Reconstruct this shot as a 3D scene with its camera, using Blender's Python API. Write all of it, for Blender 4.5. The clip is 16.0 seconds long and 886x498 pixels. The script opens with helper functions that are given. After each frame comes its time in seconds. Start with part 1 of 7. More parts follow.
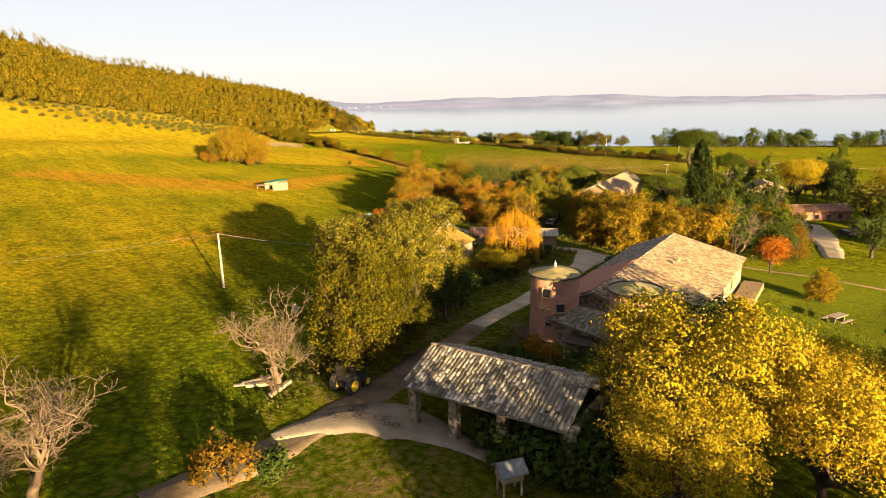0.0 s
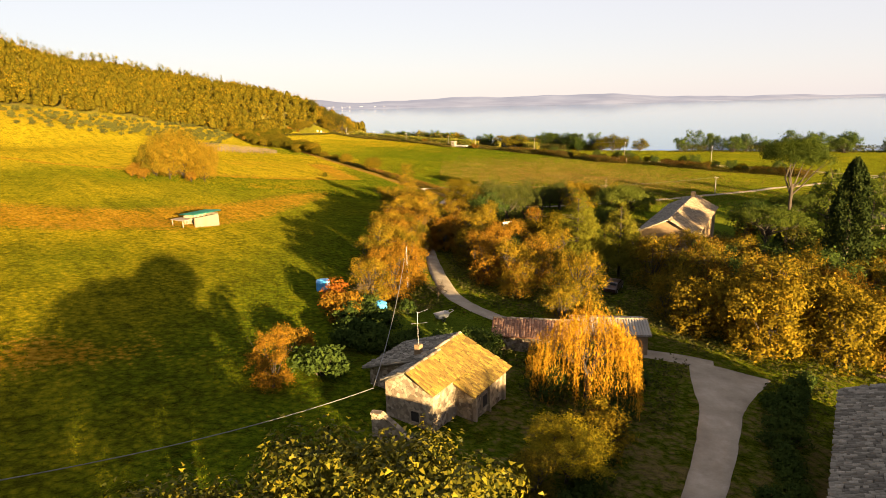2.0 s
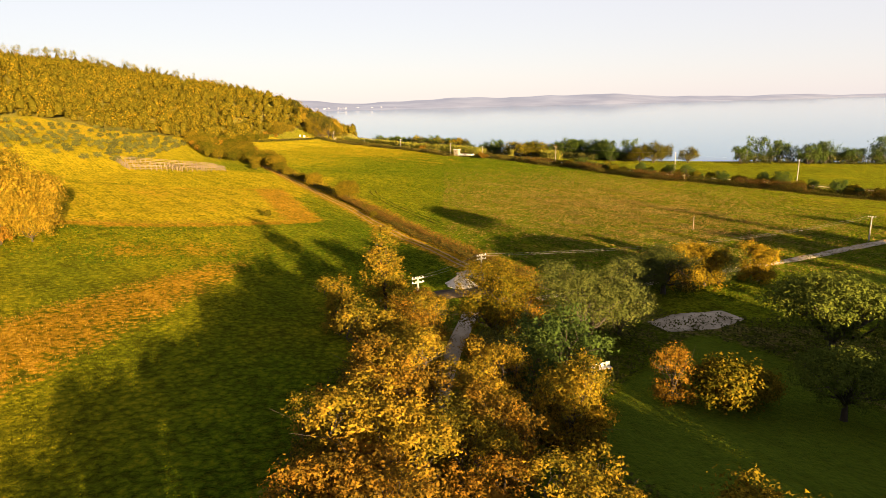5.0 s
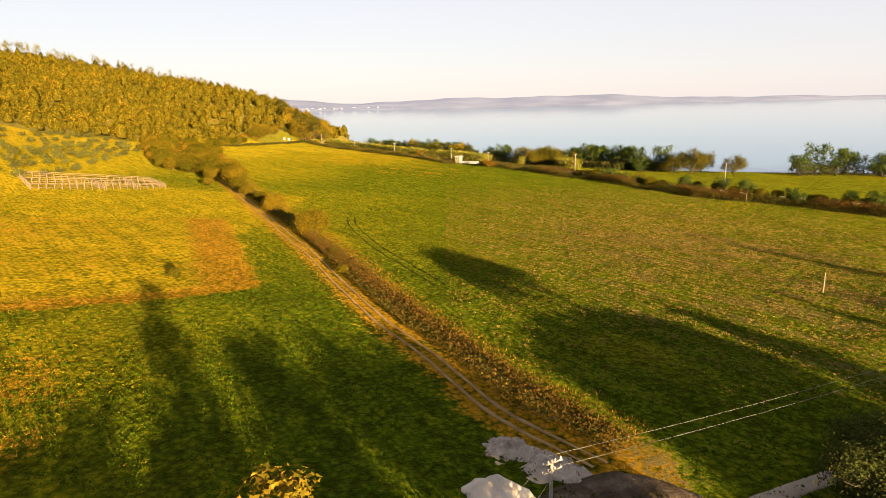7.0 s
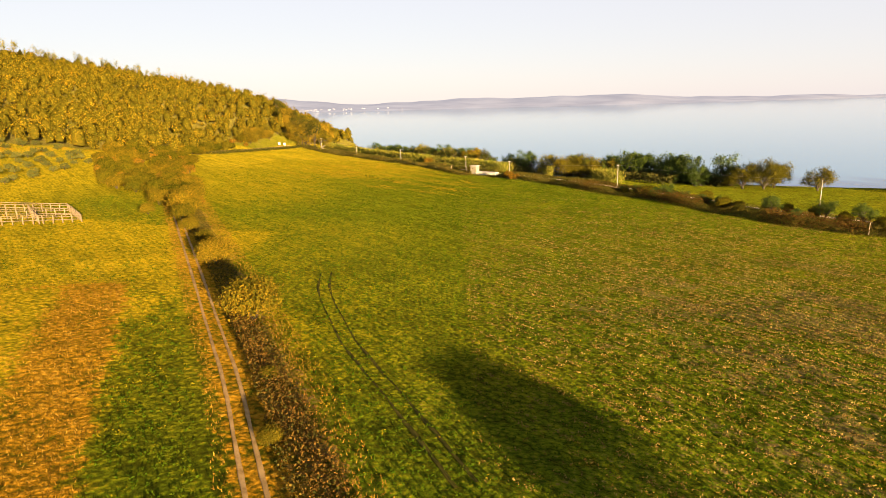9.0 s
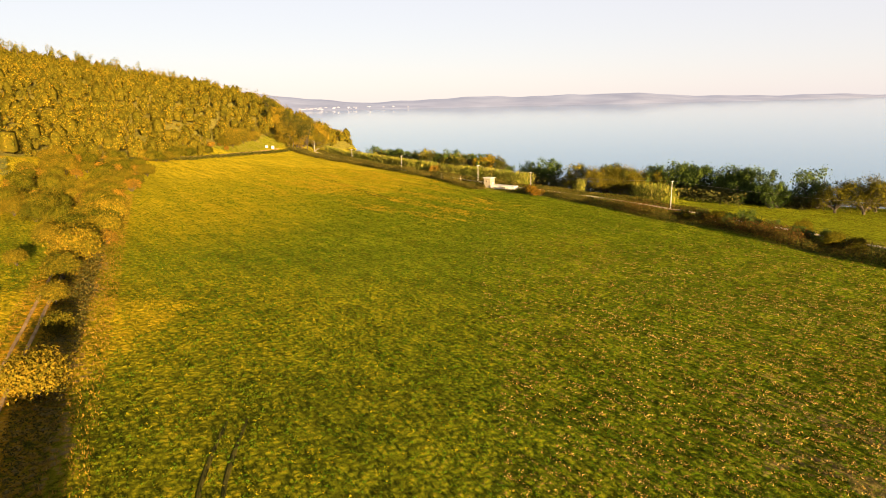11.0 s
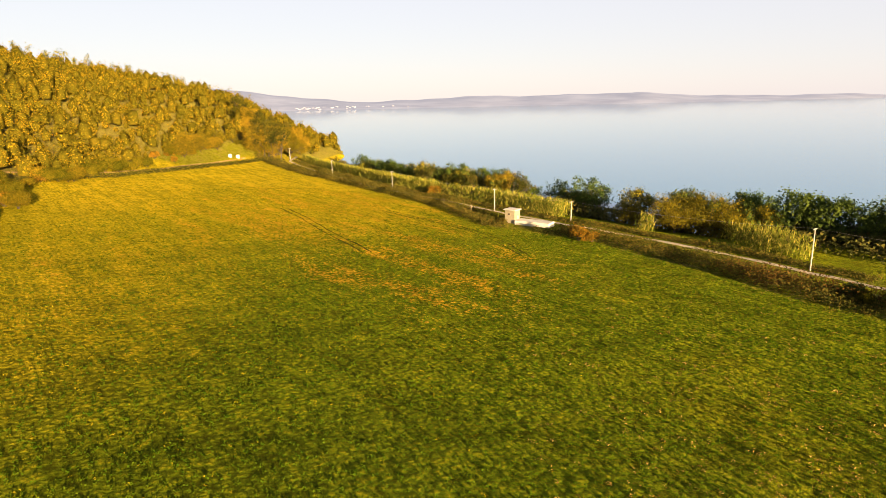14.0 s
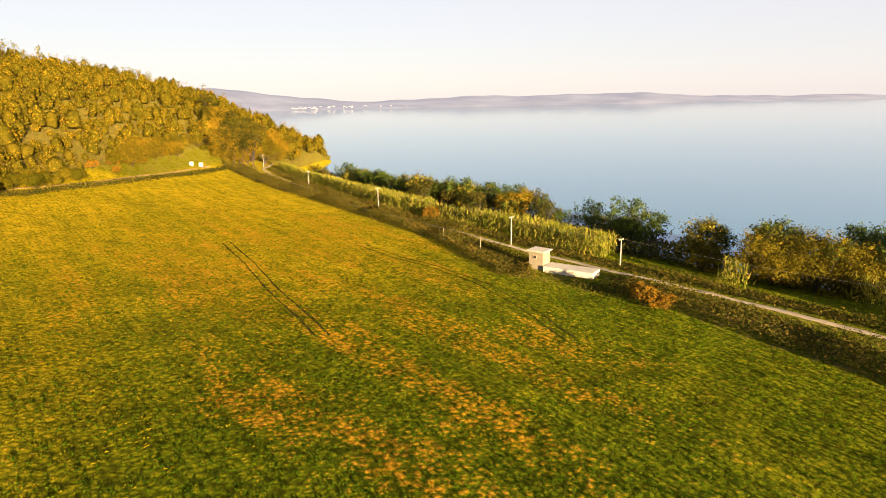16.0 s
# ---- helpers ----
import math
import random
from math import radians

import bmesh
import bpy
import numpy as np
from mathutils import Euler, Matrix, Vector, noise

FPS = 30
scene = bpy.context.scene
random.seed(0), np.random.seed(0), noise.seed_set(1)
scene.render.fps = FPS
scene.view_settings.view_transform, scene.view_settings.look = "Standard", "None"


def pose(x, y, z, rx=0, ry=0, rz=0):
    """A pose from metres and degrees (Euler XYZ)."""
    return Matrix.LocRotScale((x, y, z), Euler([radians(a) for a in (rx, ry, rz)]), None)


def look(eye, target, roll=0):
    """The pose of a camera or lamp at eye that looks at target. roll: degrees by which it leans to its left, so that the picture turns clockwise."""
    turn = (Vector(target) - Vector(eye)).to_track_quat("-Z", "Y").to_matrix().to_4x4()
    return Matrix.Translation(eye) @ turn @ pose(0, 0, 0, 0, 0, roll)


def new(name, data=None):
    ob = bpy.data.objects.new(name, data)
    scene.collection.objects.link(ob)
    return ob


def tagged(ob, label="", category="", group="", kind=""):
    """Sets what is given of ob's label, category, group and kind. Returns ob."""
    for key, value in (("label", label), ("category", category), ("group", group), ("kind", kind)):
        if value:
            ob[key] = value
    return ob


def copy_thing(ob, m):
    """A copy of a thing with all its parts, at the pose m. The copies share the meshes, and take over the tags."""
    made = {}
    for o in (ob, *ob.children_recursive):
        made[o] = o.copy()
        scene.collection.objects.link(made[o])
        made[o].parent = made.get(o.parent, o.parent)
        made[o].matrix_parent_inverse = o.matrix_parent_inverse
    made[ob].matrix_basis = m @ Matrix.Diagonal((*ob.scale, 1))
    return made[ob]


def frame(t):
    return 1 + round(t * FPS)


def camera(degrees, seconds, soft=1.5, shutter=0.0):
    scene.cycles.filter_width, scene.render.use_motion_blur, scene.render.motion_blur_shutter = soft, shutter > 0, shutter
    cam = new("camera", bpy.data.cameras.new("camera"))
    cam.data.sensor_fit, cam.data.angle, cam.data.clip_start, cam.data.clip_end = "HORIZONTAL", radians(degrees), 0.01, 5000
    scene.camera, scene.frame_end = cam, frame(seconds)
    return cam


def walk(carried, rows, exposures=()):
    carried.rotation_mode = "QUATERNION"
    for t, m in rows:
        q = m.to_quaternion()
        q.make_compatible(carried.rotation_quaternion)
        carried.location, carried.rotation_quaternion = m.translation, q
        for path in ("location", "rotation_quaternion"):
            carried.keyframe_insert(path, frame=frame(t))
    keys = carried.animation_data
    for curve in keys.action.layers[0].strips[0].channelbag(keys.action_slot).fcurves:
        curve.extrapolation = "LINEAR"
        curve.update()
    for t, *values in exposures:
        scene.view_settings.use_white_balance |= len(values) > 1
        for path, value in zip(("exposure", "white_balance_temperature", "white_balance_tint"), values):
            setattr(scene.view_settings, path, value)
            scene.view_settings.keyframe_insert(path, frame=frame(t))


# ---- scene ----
# camera ----------------------------------------------------------------
cam = camera(72.0, 16.0, soft=0.9)
ROWS = [
    (0.0, 0.0, 0.0, 38.6, 0.88, -13.74, 1.21), (0.5, -0.35, 11.96, 38.41, 0.71, -13.81, 1.14),
    (1.0, -0.74, 24.13, 38.23, 0.52, -13.8, 1.06), (1.5, -1.18, 36.38, 38.07, 0.45, -13.83, 1.08),
    (2.0, -1.56, 48.65, 37.95, 0.39, -13.79, 1.16), (2.5, -1.93, 60.92, 37.86, 0.52, -13.73, 1.09),
    (3.0, -2.3, 73.19, 37.77, 0.54, -13.73, 1.17), (3.5, -2.66, 85.46, 37.67, 0.79, -13.81, 1.06),
    (4.0, -3.0, 97.76, 37.59, 0.66, -13.73, 1.19), (6.5, -4.7, 159.2, 37.05, -0.16, -13.73, 1.13),
    (7.0, -5.03, 171.45, 36.92, 0.0, -13.71, 1.15), (7.5, -5.4, 183.65, 36.77, 0.33, -13.75, 1.22),
    (8.0, -5.77, 195.93, 36.73, 0.56, -13.72, 1.2), (8.5, -6.12, 208.04, 36.72, 0.81, -13.73, 1.28),
    (9.0, -6.39, 220.04, 36.74, 0.96, -13.65, 1.33), (9.5, -6.62, 231.87, 36.69, 1.09, -13.68, 1.31),
    (12.0, -8.93, 290.74, 36.83, 1.71, -13.83, 1.08), (12.5, -9.38, 302.16, 36.81, 1.69, -13.85, 1.04),
    (13.0, -9.82, 313.57, 36.77, 1.67, -13.77, 1.12), (13.5, -10.21, 324.94, 36.66, 1.64, -13.79, 1.09),
    (14.0, -10.59, 336.38, 36.54, 1.62, -13.82, 1.09), (14.5, -10.94, 347.84, 36.36, 1.63, -13.84, 1.07),
    (15.0, -11.28, 359.44, 36.2, 1.59, -13.79, 0.98), (15.5, -11.65, 371.15, 36.06, 1.55, -13.85, 1.05),
    (16.0, -12.11, 383.01, 35.96, 1.49, -13.84, 0.98),
]
walk(cam, [(t, pose(x, y, z, 90 + pitch, roll, yaw)) for t, x, y, z, yaw, pitch, roll in ROWS],
     exposures=[(0.0, 3.15, 6950, 13), (16.0, 3.15, 6950, 13)])

# light -----------------------------------------------------------------
SUN_ELEV, SUN_FROM = 8.1, Vector((0.5, -0.866, 0)).normalized()
world = bpy.data.worlds.new("sky")
scene.world = world
world.use_nodes = True
wn = world.node_tree.nodes
sky = wn.new("ShaderNodeTexSky")
sky.sky_type, sky.sun_disc = "NISHITA", False
sky.sun_elevation = radians(SUN_ELEV)
sky.sun_rotation = math.atan2(SUN_FROM.x, SUN_FROM.y)
sky.air_density, sky.dust_density, sky.ozone_density = 1.0, 0.2, 2.0
wn["Background"].inputs["Strength"].default_value = 0.0347
# thin bright haze over the whole sky
haze = wn.new("ShaderNodeMix")
haze.data_type = "RGBA"
haze.inputs[0].default_value = 0.84
haze.inputs[7].default_value = (2.70, 2.68, 2.98, 1)
world.node_tree.links.new(sky.outputs[0], haze.inputs[6])
world.node_tree.links.new(haze.outputs[2], wn["Background"].inputs["Color"])
sun = new("sun", bpy.data.lights.new("sun", "SUN"))
sun.data.energy, sun.data.angle, sun.data.color = 5.0, radians(0.6), (1.0, 0.72, 0.36)
sun_dir = SUN_FROM * math.cos(radians(SUN_ELEV)) + Vector((0, 0, math.sin(radians(SUN_ELEV))))
sun.matrix_world = look(sun_dir * 300, (0, 0, 0))


# materials -------------------------------------------------------------
ALBEDO = 0.76


class Nodes:
    """A small helper that builds a node material."""

    def __init__(self, name):
        self.m = bpy.data.materials.new(name)
        self.m.use_nodes = True
        self.t = self.m.node_tree
        self.b = self.t.nodes["Principled BSDF"]
        self.out = self.t.nodes["Material Output"]

    def add(self, kind, **vals):
        n = self.t.nodes.new("ShaderNode" + kind)
        for k, v in vals.items():
            n.inputs[k.replace("_", " ")].default_value = v
        return n

    def link(self, a, b):
        self.t.links.new(a, b)

    def pos(self):
        return self.add("NewGeometry").outputs["Position"]

    def obj(self):
        return self.add("TexCoord").outputs["Object"]

    def noise(self, vec, scale, detail=4.0, rough=0.6):
        n = self.add("TexNoise", Scale=scale, Detail=detail, Roughness=rough)
        self.link(vec, n.inputs["Vector"])
        return n.outputs["Fac"]

    def ramp(self, fac, stops):
        r = self.add("ValToRGB")
        e = r.color_ramp.elements
        while len(e) < len(stops):
            e.new(0.5)
        for el, (p, c) in zip(e, stops):
            el.position, el.color = p, (*(v * ALBEDO for v in c), 1)
        self.link(fac, r.inputs[0])
        return r.outputs[0]

    def mix(self, fac, a, b, mode="MIX"):
        n = self.add("Mix")
        n.data_type, n.blend_type = "RGBA", mode
        for sock, v in ((n.inputs[0], fac), (n.inputs[6], a), (n.inputs[7], b)):
            if hasattr(v, "links"):
                self.link(v, sock)
            else:
                sock.default_value = v if not isinstance(v, tuple) else (*v, 1)
        return n.outputs[2]

    def math(self, op, a, b=0.0):
        n = self.add("Math")
        n.operation = op
        for sock, v in ((n.inputs[0], a), (n.inputs[1], b)):
            if hasattr(v, "links"):
                self.link(v, sock)
            else:
                sock.default_value = v
        return n.outputs[0]

    def bump(self, height, strength=0.5, dist=0.05):
        n = self.add("Bump", Strength=strength, Distance=dist)
        self.link(height, n.inputs["Height"])
        self.link(n.outputs[0], self.b.inputs["Normal"])

    def color(self, c):
        if hasattr(c, "links"):
            self.link(c, self.b.inputs["Base Color"])
        else:
            self.b.inputs["Base Color"].default_value = (*c, 1)

    def set(self, rough=0.8, metal=0.0, spec=0.3):
        self.b.inputs["Roughness"].default_value = rough
        self.b.inputs["Metallic"].default_value = metal
        self.b.inputs["Specular IOR Level"].default_value = spec
        return self.m


def leaf_material(name, stops, through_light=0.3, rough=0.55, patch=0.8, single=0.22, gloss=0.0):
    n = Nodes(name)
    isl = n.add("NewGeometry").outputs["Random Per Island"]
    who = n.add("ObjectInfo").outputs["Random"]
    big = n.noise(n.obj(), patch, 3.0)
    fac = n.math("ADD", n.math("MULTIPLY", isl, single), n.math("MULTIPLY", big, 1.0 - single))
    fac = n.math("ADD", fac, n.math("MULTIPLY", n.math("SUBTRACT", who, 0.5), 0.18))
    col = n.ramp(fac, stops)
    n.color(col)
    n.set(rough, 0, gloss)
    tr = n.add("BsdfTranslucent")
    n.link(col, tr.inputs["Color"])
    mx = n.add("MixShader", Fac=through_light)
    n.link(n.b.outputs[0], mx.inputs[1])
    n.link(tr.outputs[0], mx.inputs[2])
    n.link(mx.outputs[0], n.out.inputs[0])
    return n.m


def rough_material(name, stops, scale=3.0, rough=0.85, bump=0.4, dist=0.03, fine=14.0, random_tint=0.0, metal=0.0, spec=0.3):
    """Two-scale noise between the colours of stops, with relief."""
    n = Nodes(name)
    v = n.obj()
    a, b = n.noise(v, scale, 4), n.noise(v, scale * fine, 3)
    fac = n.math("ADD", n.math("MULTIPLY", a, 0.7), n.math("MULTIPLY", b, 0.3))
    if random_tint:
        who = n.add("ObjectInfo").outputs["Random"]
        fac = n.math("ADD", fac, n.math("MULTIPLY", n.math("SUBTRACT", who, 0.5), random_tint))
    n.color(n.ramp(fac, stops))
    n.bump(n.math("ADD", a, b), bump, dist)
    return n.set(rough, metal, spec)


def island_material(name, stops, scale=2.0, rough=0.85, bump=0.3):
    """For joined pieces: each island has its own tint."""
    n = Nodes(name)
    isl = n.add("NewGeometry").outputs["Random Per Island"]
    a = n.noise(n.obj(), scale, 4)
    fac = n.math("ADD", n.math("MULTIPLY", isl, 0.42), n.math("MULTIPLY", a, 0.26))
    fac = n.math("ADD", fac, n.math("MULTIPLY", n.noise(n.obj(), scale * 6, 4, 0.75), 0.34))
    n.color(n.ramp(fac, stops))
    n.bump(n.noise(n.obj(), scale * 12, 3), bump, 0.02)
    return n.set(rough)


M = {}
M["oak"] = leaf_material("oak_leaves", [(0.25, (0.022, 0.028, 0.004)), (0.42, (0.055, 0.059, 0.005)), (0.58, (0.118, 0.107, 0.007)), (0.75, (0.215, 0.172, 0.013))], single=0.42, gloss=0.1)
M["bush"] = leaf_material("bush_leaves", [(0.25, (0.024, 0.0272, 0.0032)), (0.42, (0.0464, 0.048, 0.0048)), (0.58, (0.084, 0.072, 0.0064)), (0.75, (0.136, 0.1, 0.0088))], single=0.34)
M["green"] = leaf_material("dark_leaves", [(0.15, (0.02, 0.035, 0.010)), (0.5, (0.045, 0.07, 0.014)), (0.9, (0.10, 0.12, 0.02))])
M["gold"] = leaf_material("golden_leaves", [(0.25, (0.12, 0.105, 0.010)), (0.42, (0.22, 0.18, 0.013)), (0.58, (0.36, 0.26, 0.017)), (0.75, (0.48, 0.32, 0.025))], 0.3)
M["autumn"] = leaf_material("autumn_leaves", [(0.25, (0.045, 0.043, 0.007)), (0.42, (0.10, 0.083, 0.009)), (0.58, (0.185, 0.122, 0.012)), (0.78, (0.30, 0.17, 0.017))], 0.3)
M["rust"] = leaf_material("rust_leaves", [(0.25, (0.055, 0.04, 0.007)), (0.42, (0.12, 0.074, 0.010)), (0.58, (0.22, 0.11, 0.012)), (0.78, (0.32, 0.15, 0.018))], 0.3)
M["red"] = leaf_material("red_leaves", [(0.2, (0.12, 0.04, 0.010)), (0.5, (0.28, 0.09, 0.013)), (0.8, (0.40, 0.17, 0.02))], 0.3)
M["amber"] = leaf_material("amber_leaves", [(0.25, (0.07, 0.056, 0.007)), (0.42, (0.135, 0.098, 0.009)), (0.58, (0.22, 0.145, 0.012)), (0.75, (0.33, 0.195, 0.016))], 0.3)
M["gold_lit"] = leaf_material("ripe_blades", [(0.2, (0.07, 0.07, 0.003)), (0.5, (0.15, 0.125, 0.006)), (0.8, (0.27, 0.185, 0.011))], 0.3, patch=0.08, single=0.25)
M["willow"] = leaf_material("willow_leaves", [(0.15, (0.22, 0.11, 0.012)), (0.5, (0.42, 0.22, 0.018)), (0.9, (0.55, 0.33, 0.03))], 0.35)
M["olive"] = leaf_material("olive_leaves", [(0.25, (0.03, 0.038, 0.009)), (0.5, (0.06, 0.07, 0.016)), (0.75, (0.12, 0.12, 0.026))], 0.2)
M["pine"] = leaf_material("pine_needles", [(0.15, (0.05, 0.056, 0.008)), (0.5, (0.115, 0.112, 0.012)), (0.9, (0.21, 0.165, 0.02))], 0.25)
M["stone_pine"] = leaf_material("stone_pine_needles", [(0.2, (0.02176, 0.03346, 0.00702)), (0.5, (0.04716, 0.06435, 0.009828)), (0.8, (0.08705, 0.09977, 0.01544))], 0.2)
M["cypress"] = leaf_material("cypress_scales", [(0.15, (0.0117, 0.0195, 0.0065)), (0.5, (0.0195, 0.02925, 0.0078)), (0.9, (0.04225, 0.04875, 0.0117))], 0.1)
M["reed"] = leaf_material("reed_leaves", [(0.2, (0.05, 0.07, 0.008)), (0.45, (0.10, 0.12, 0.014)), (0.65, (0.18, 0.165, 0.025)), (0.85, (0.32, 0.26, 0.05))], 0.3, patch=0.15, single=0.5)
M["hill_wood"] = leaf_material("hill_wood_leaves", [(0.2, (0.036, 0.038, 0.005)), (0.4, (0.078, 0.070, 0.0075)), (0.56, (0.165, 0.11, 0.008)), (0.74, (0.31, 0.165, 0.011))], 0.2, patch=0.14, single=0.2)
M["crop"] = leaf_material("crop_leaves", [(0.2, (0.011, 0.032, 0.0018)), (0.45, (0.023, 0.052, 0.0027)), (0.65, (0.040, 0.068, 0.0036)), (0.85, (0.068, 0.088, 0.0054))], 0.3, patch=0.06, single=0.25)
M["meadow"] = leaf_material("meadow_blades", [(0.2, (0.055, 0.066, 0.003)), (0.5, (0.09, 0.096, 0.004)), (0.85, (0.135, 0.125, 0.006))], 0.3, patch=0.05, single=0.4)
M["straw"] = leaf_material("straw_blades", [(0.2, (0.10, 0.05, 0.008)), (0.5, (0.195, 0.105, 0.014)), (0.85, (0.31, 0.185, 0.03))], 0.3, patch=0.12, single=0.4)
M["bramble"] = leaf_material("bramble_leaves", [(0.2, (0.018, 0.024, 0.006)), (0.5, (0.045, 0.046, 0.009)), (0.8, (0.12, 0.08, 0.016))], 0.25, patch=0.25, single=0.4)
M["shore_gold"] = leaf_material("sunlit_willow_leaves", [(0.25, (0.028, 0.03, 0.005)), (0.42, (0.06, 0.056, 0.007)), (0.58, (0.11, 0.09, 0.009)), (0.75, (0.18, 0.135, 0.013))], 0.3)
M["scrub"] = leaf_material("red_brown_scrub", [(0.2, (0.03, 0.02, 0.006)), (0.5, (0.085, 0.048, 0.010)), (0.8, (0.20, 0.10, 0.02))], 0.25, patch=0.2, single=0.4)
M["russet"] = leaf_material("russet_bramble", [(0.2, (0.02, 0.014, 0.006)), (0.5, (0.05, 0.032, 0.009)), (0.8, (0.115, 0.058, 0.014))], 0.25, patch=0.2, single=0.4)
M["bronze"] = leaf_material("bronze_oak_leaves", [(0.25, (0.03, 0.034, 0.004)), (0.42, (0.07, 0.062, 0.006)), (0.58, (0.125, 0.09, 0.008)), (0.75, (0.21, 0.13, 0.012))], single=0.34)
M["dome"] = leaf_material("dome_pine_needles", [(0.2, (0.03, 0.045, 0.009)), (0.5, (0.07, 0.088, 0.013)), (0.8, (0.13, 0.135, 0.02))], 0.2)
M["bark"] = rough_material("bark", [(0.3, (0.02, 0.016, 0.012)), (0.7, (0.064, 0.048, 0.034))], 2.0, 0.9, 0.6)
M["bare"] = rough_material("pale_bark", [(0.3, (0.062, 0.043, 0.027)), (0.7, (0.15, 0.11, 0.072))], 2.0, 0.85, 0.4)
M["gravel"] = rough_material("pale_gravel", [(0.3, (0.18, 0.145, 0.105)), (0.55, (0.31, 0.262, 0.20)), (0.75, (0.42, 0.37, 0.295))], 0.45, 0.95, 0.6, 0.03, 24, spec=0.05)
M["forecourt"] = rough_material("worn_concrete", [(0.36, (0.05, 0.04, 0.03)), (0.44, (0.17, 0.14, 0.105)), (0.7, (0.27, 0.235, 0.185))], 0.35, 0.95, 0.5, 0.03, 18, spec=0.05)
M["dirt"] = rough_material("brown_dirt", [(0.3, (0.09, 0.06, 0.035)), (0.55, (0.17, 0.12, 0.075)), (0.75, (0.26, 0.20, 0.13))], 0.5, 0.95, 0.5, 0.03, 30, spec=0.03)
M["drive"] = rough_material("grey_brown_earth", [(0.3, (0.055, 0.038, 0.024)), (0.5, (0.12, 0.09, 0.06)), (0.75, (0.22, 0.175, 0.125))], 0.4, 0.95, 0.6, 0.04, 16, spec=0.03)
M["earth"] = rough_material("dark_trodden_earth", [(0.3, (0.028, 0.021, 0.013)), (0.5, (0.065, 0.048, 0.032)), (0.7, (0.15, 0.118, 0.085))], 0.8, 0.95, 0.9, 0.10, 7, spec=0.02)
M["rut"] = rough_material("pale_rut_earth", [(0.3, (0.13, 0.08, 0.03)), (0.7, (0.34, 0.225, 0.105))], 0.6, 0.95, 0.5, 0.03, 12, spec=0.03)
def stone_wall_material():
    """Uneven field stones in pale mortar."""
    n = Nodes("field_stone")
    v = n.obj()
    bend = n.add("TexNoise", Scale=1.3, Detail=2.0)
    n.link(v, bend.inputs["Vector"])
    w = n.mix(0.25, v, bend.outputs["Color"], "ADD")
    cell = n.add("TexVoronoi", Scale=3.1)
    edge = n.add("TexVoronoi", Scale=3.1)
    edge.feature = "DISTANCE_TO_EDGE"
    for c in (cell, edge):
        n.link(w, c.inputs["Vector"])
    tint = n.add("SeparateColor")
    n.link(cell.outputs["Color"], tint.inputs[0])
    fac = n.math("ADD", n.math("MULTIPLY", tint.outputs[0], 0.45), n.math("MULTIPLY", n.noise(v, 1.4, 4), 0.55))
    col = n.ramp(fac, [(0.22, (0.10, 0.075, 0.05)), (0.45, (0.21, 0.165, 0.115)), (0.62, (0.31, 0.25, 0.175)), (0.8, (0.42, 0.35, 0.255))])
    joint = n.math("MULTIPLY", edge.outputs["Distance"], 14.0)
    joint.node.use_clamp = True
    n.color(n.mix(joint, (0.15, 0.125, 0.095), col))
    n.bump(n.math("ADD", joint, n.math("MULTIPLY", n.noise(v, 12, 3), 0.5)), 0.8, 0.05)
    return n.set(0.92, 0, 0.1)


M["stone"] = stone_wall_material()
M["plaster"] = rough_material("ochre_plaster", [(0.3, (0.144, 0.0972, 0.0504)), (0.7, (0.2376, 0.1656, 0.0936))], 0.8, 0.9, 0.3, 0.02, 20)
M["pink"] = rough_material("pink_brick_plaster", [(0.25, (0.1934, 0.09672, 0.06851)), (0.5, (0.3385, 0.1773, 0.1209)), (0.75, (0.4191, 0.2499, 0.1773))], 0.9, 0.9, 0.4, 0.03, 16)
M["white"] = rough_material("white_paint", [(0.3, (0.372, 0.3534, 0.3224)), (0.7, (0.496, 0.4836, 0.4588))], 1.2, 0.8, 0.2, 0.01, 20)
M["red_roof"] = rough_material("red_membrane", [(0.3, (0.17, 0.065, 0.04)), (0.7, (0.25, 0.10, 0.06))], 0.7, 0.85, 0.2, 0.01, 20)
M["concrete"] = rough_material("pale_concrete", [(0.3, (0.288, 0.2664, 0.2304)), (0.7, (0.432, 0.4104, 0.3672))], 0.9, 0.9, 0.3, 0.01, 25)
M["wood"] = rough_material("weathered_wood", [(0.3, (0.16, 0.12, 0.08)), (0.7, (0.34, 0.27, 0.19))], 2.5, 0.85, 0.4, 0.02, 8)
M["pole"] = rough_material("pale_pole", [(0.3, (0.18, 0.165, 0.141)), (0.7, (0.276, 0.258, 0.228))], 1.5, 0.85, 0.3, 0.01, 12)
M["dark"] = rough_material("dark_opening", [(0.3, (0.015, 0.013, 0.012)), (0.7, (0.035, 0.03, 0.027))], 2.0, 0.7, 0.1, 0.01, 8)
M["metal"] = rough_material("grey_metal", [(0.3, (0.30, 0.30, 0.30)), (0.7, (0.48, 0.47, 0.45))], 2.0, 0.5, 0.1, 0.01, 8, 0, 0.7, 0.5)
M["green_sheet"] = rough_material("green_roof_sheet", [(0.3, (0.015, 0.085, 0.07)), (0.7, (0.03, 0.16, 0.12))], 1.0, 0.9, 0.1, 0.01, 8, spec=0.05)
M["blue"] = rough_material("blue_plastic", [(0.3, (0.03, 0.24, 0.55)), (0.7, (0.07, 0.36, 0.72))], 1.5, 0.4, 0.2, 0.02, 5, 0, 0, 0.5)
M["yellow"] = rough_material("yellow_paint", [(0.3, (0.55, 0.38, 0.02)), (0.7, (0.72, 0.52, 0.04))], 2.0, 0.5, 0.1, 0.01, 5)
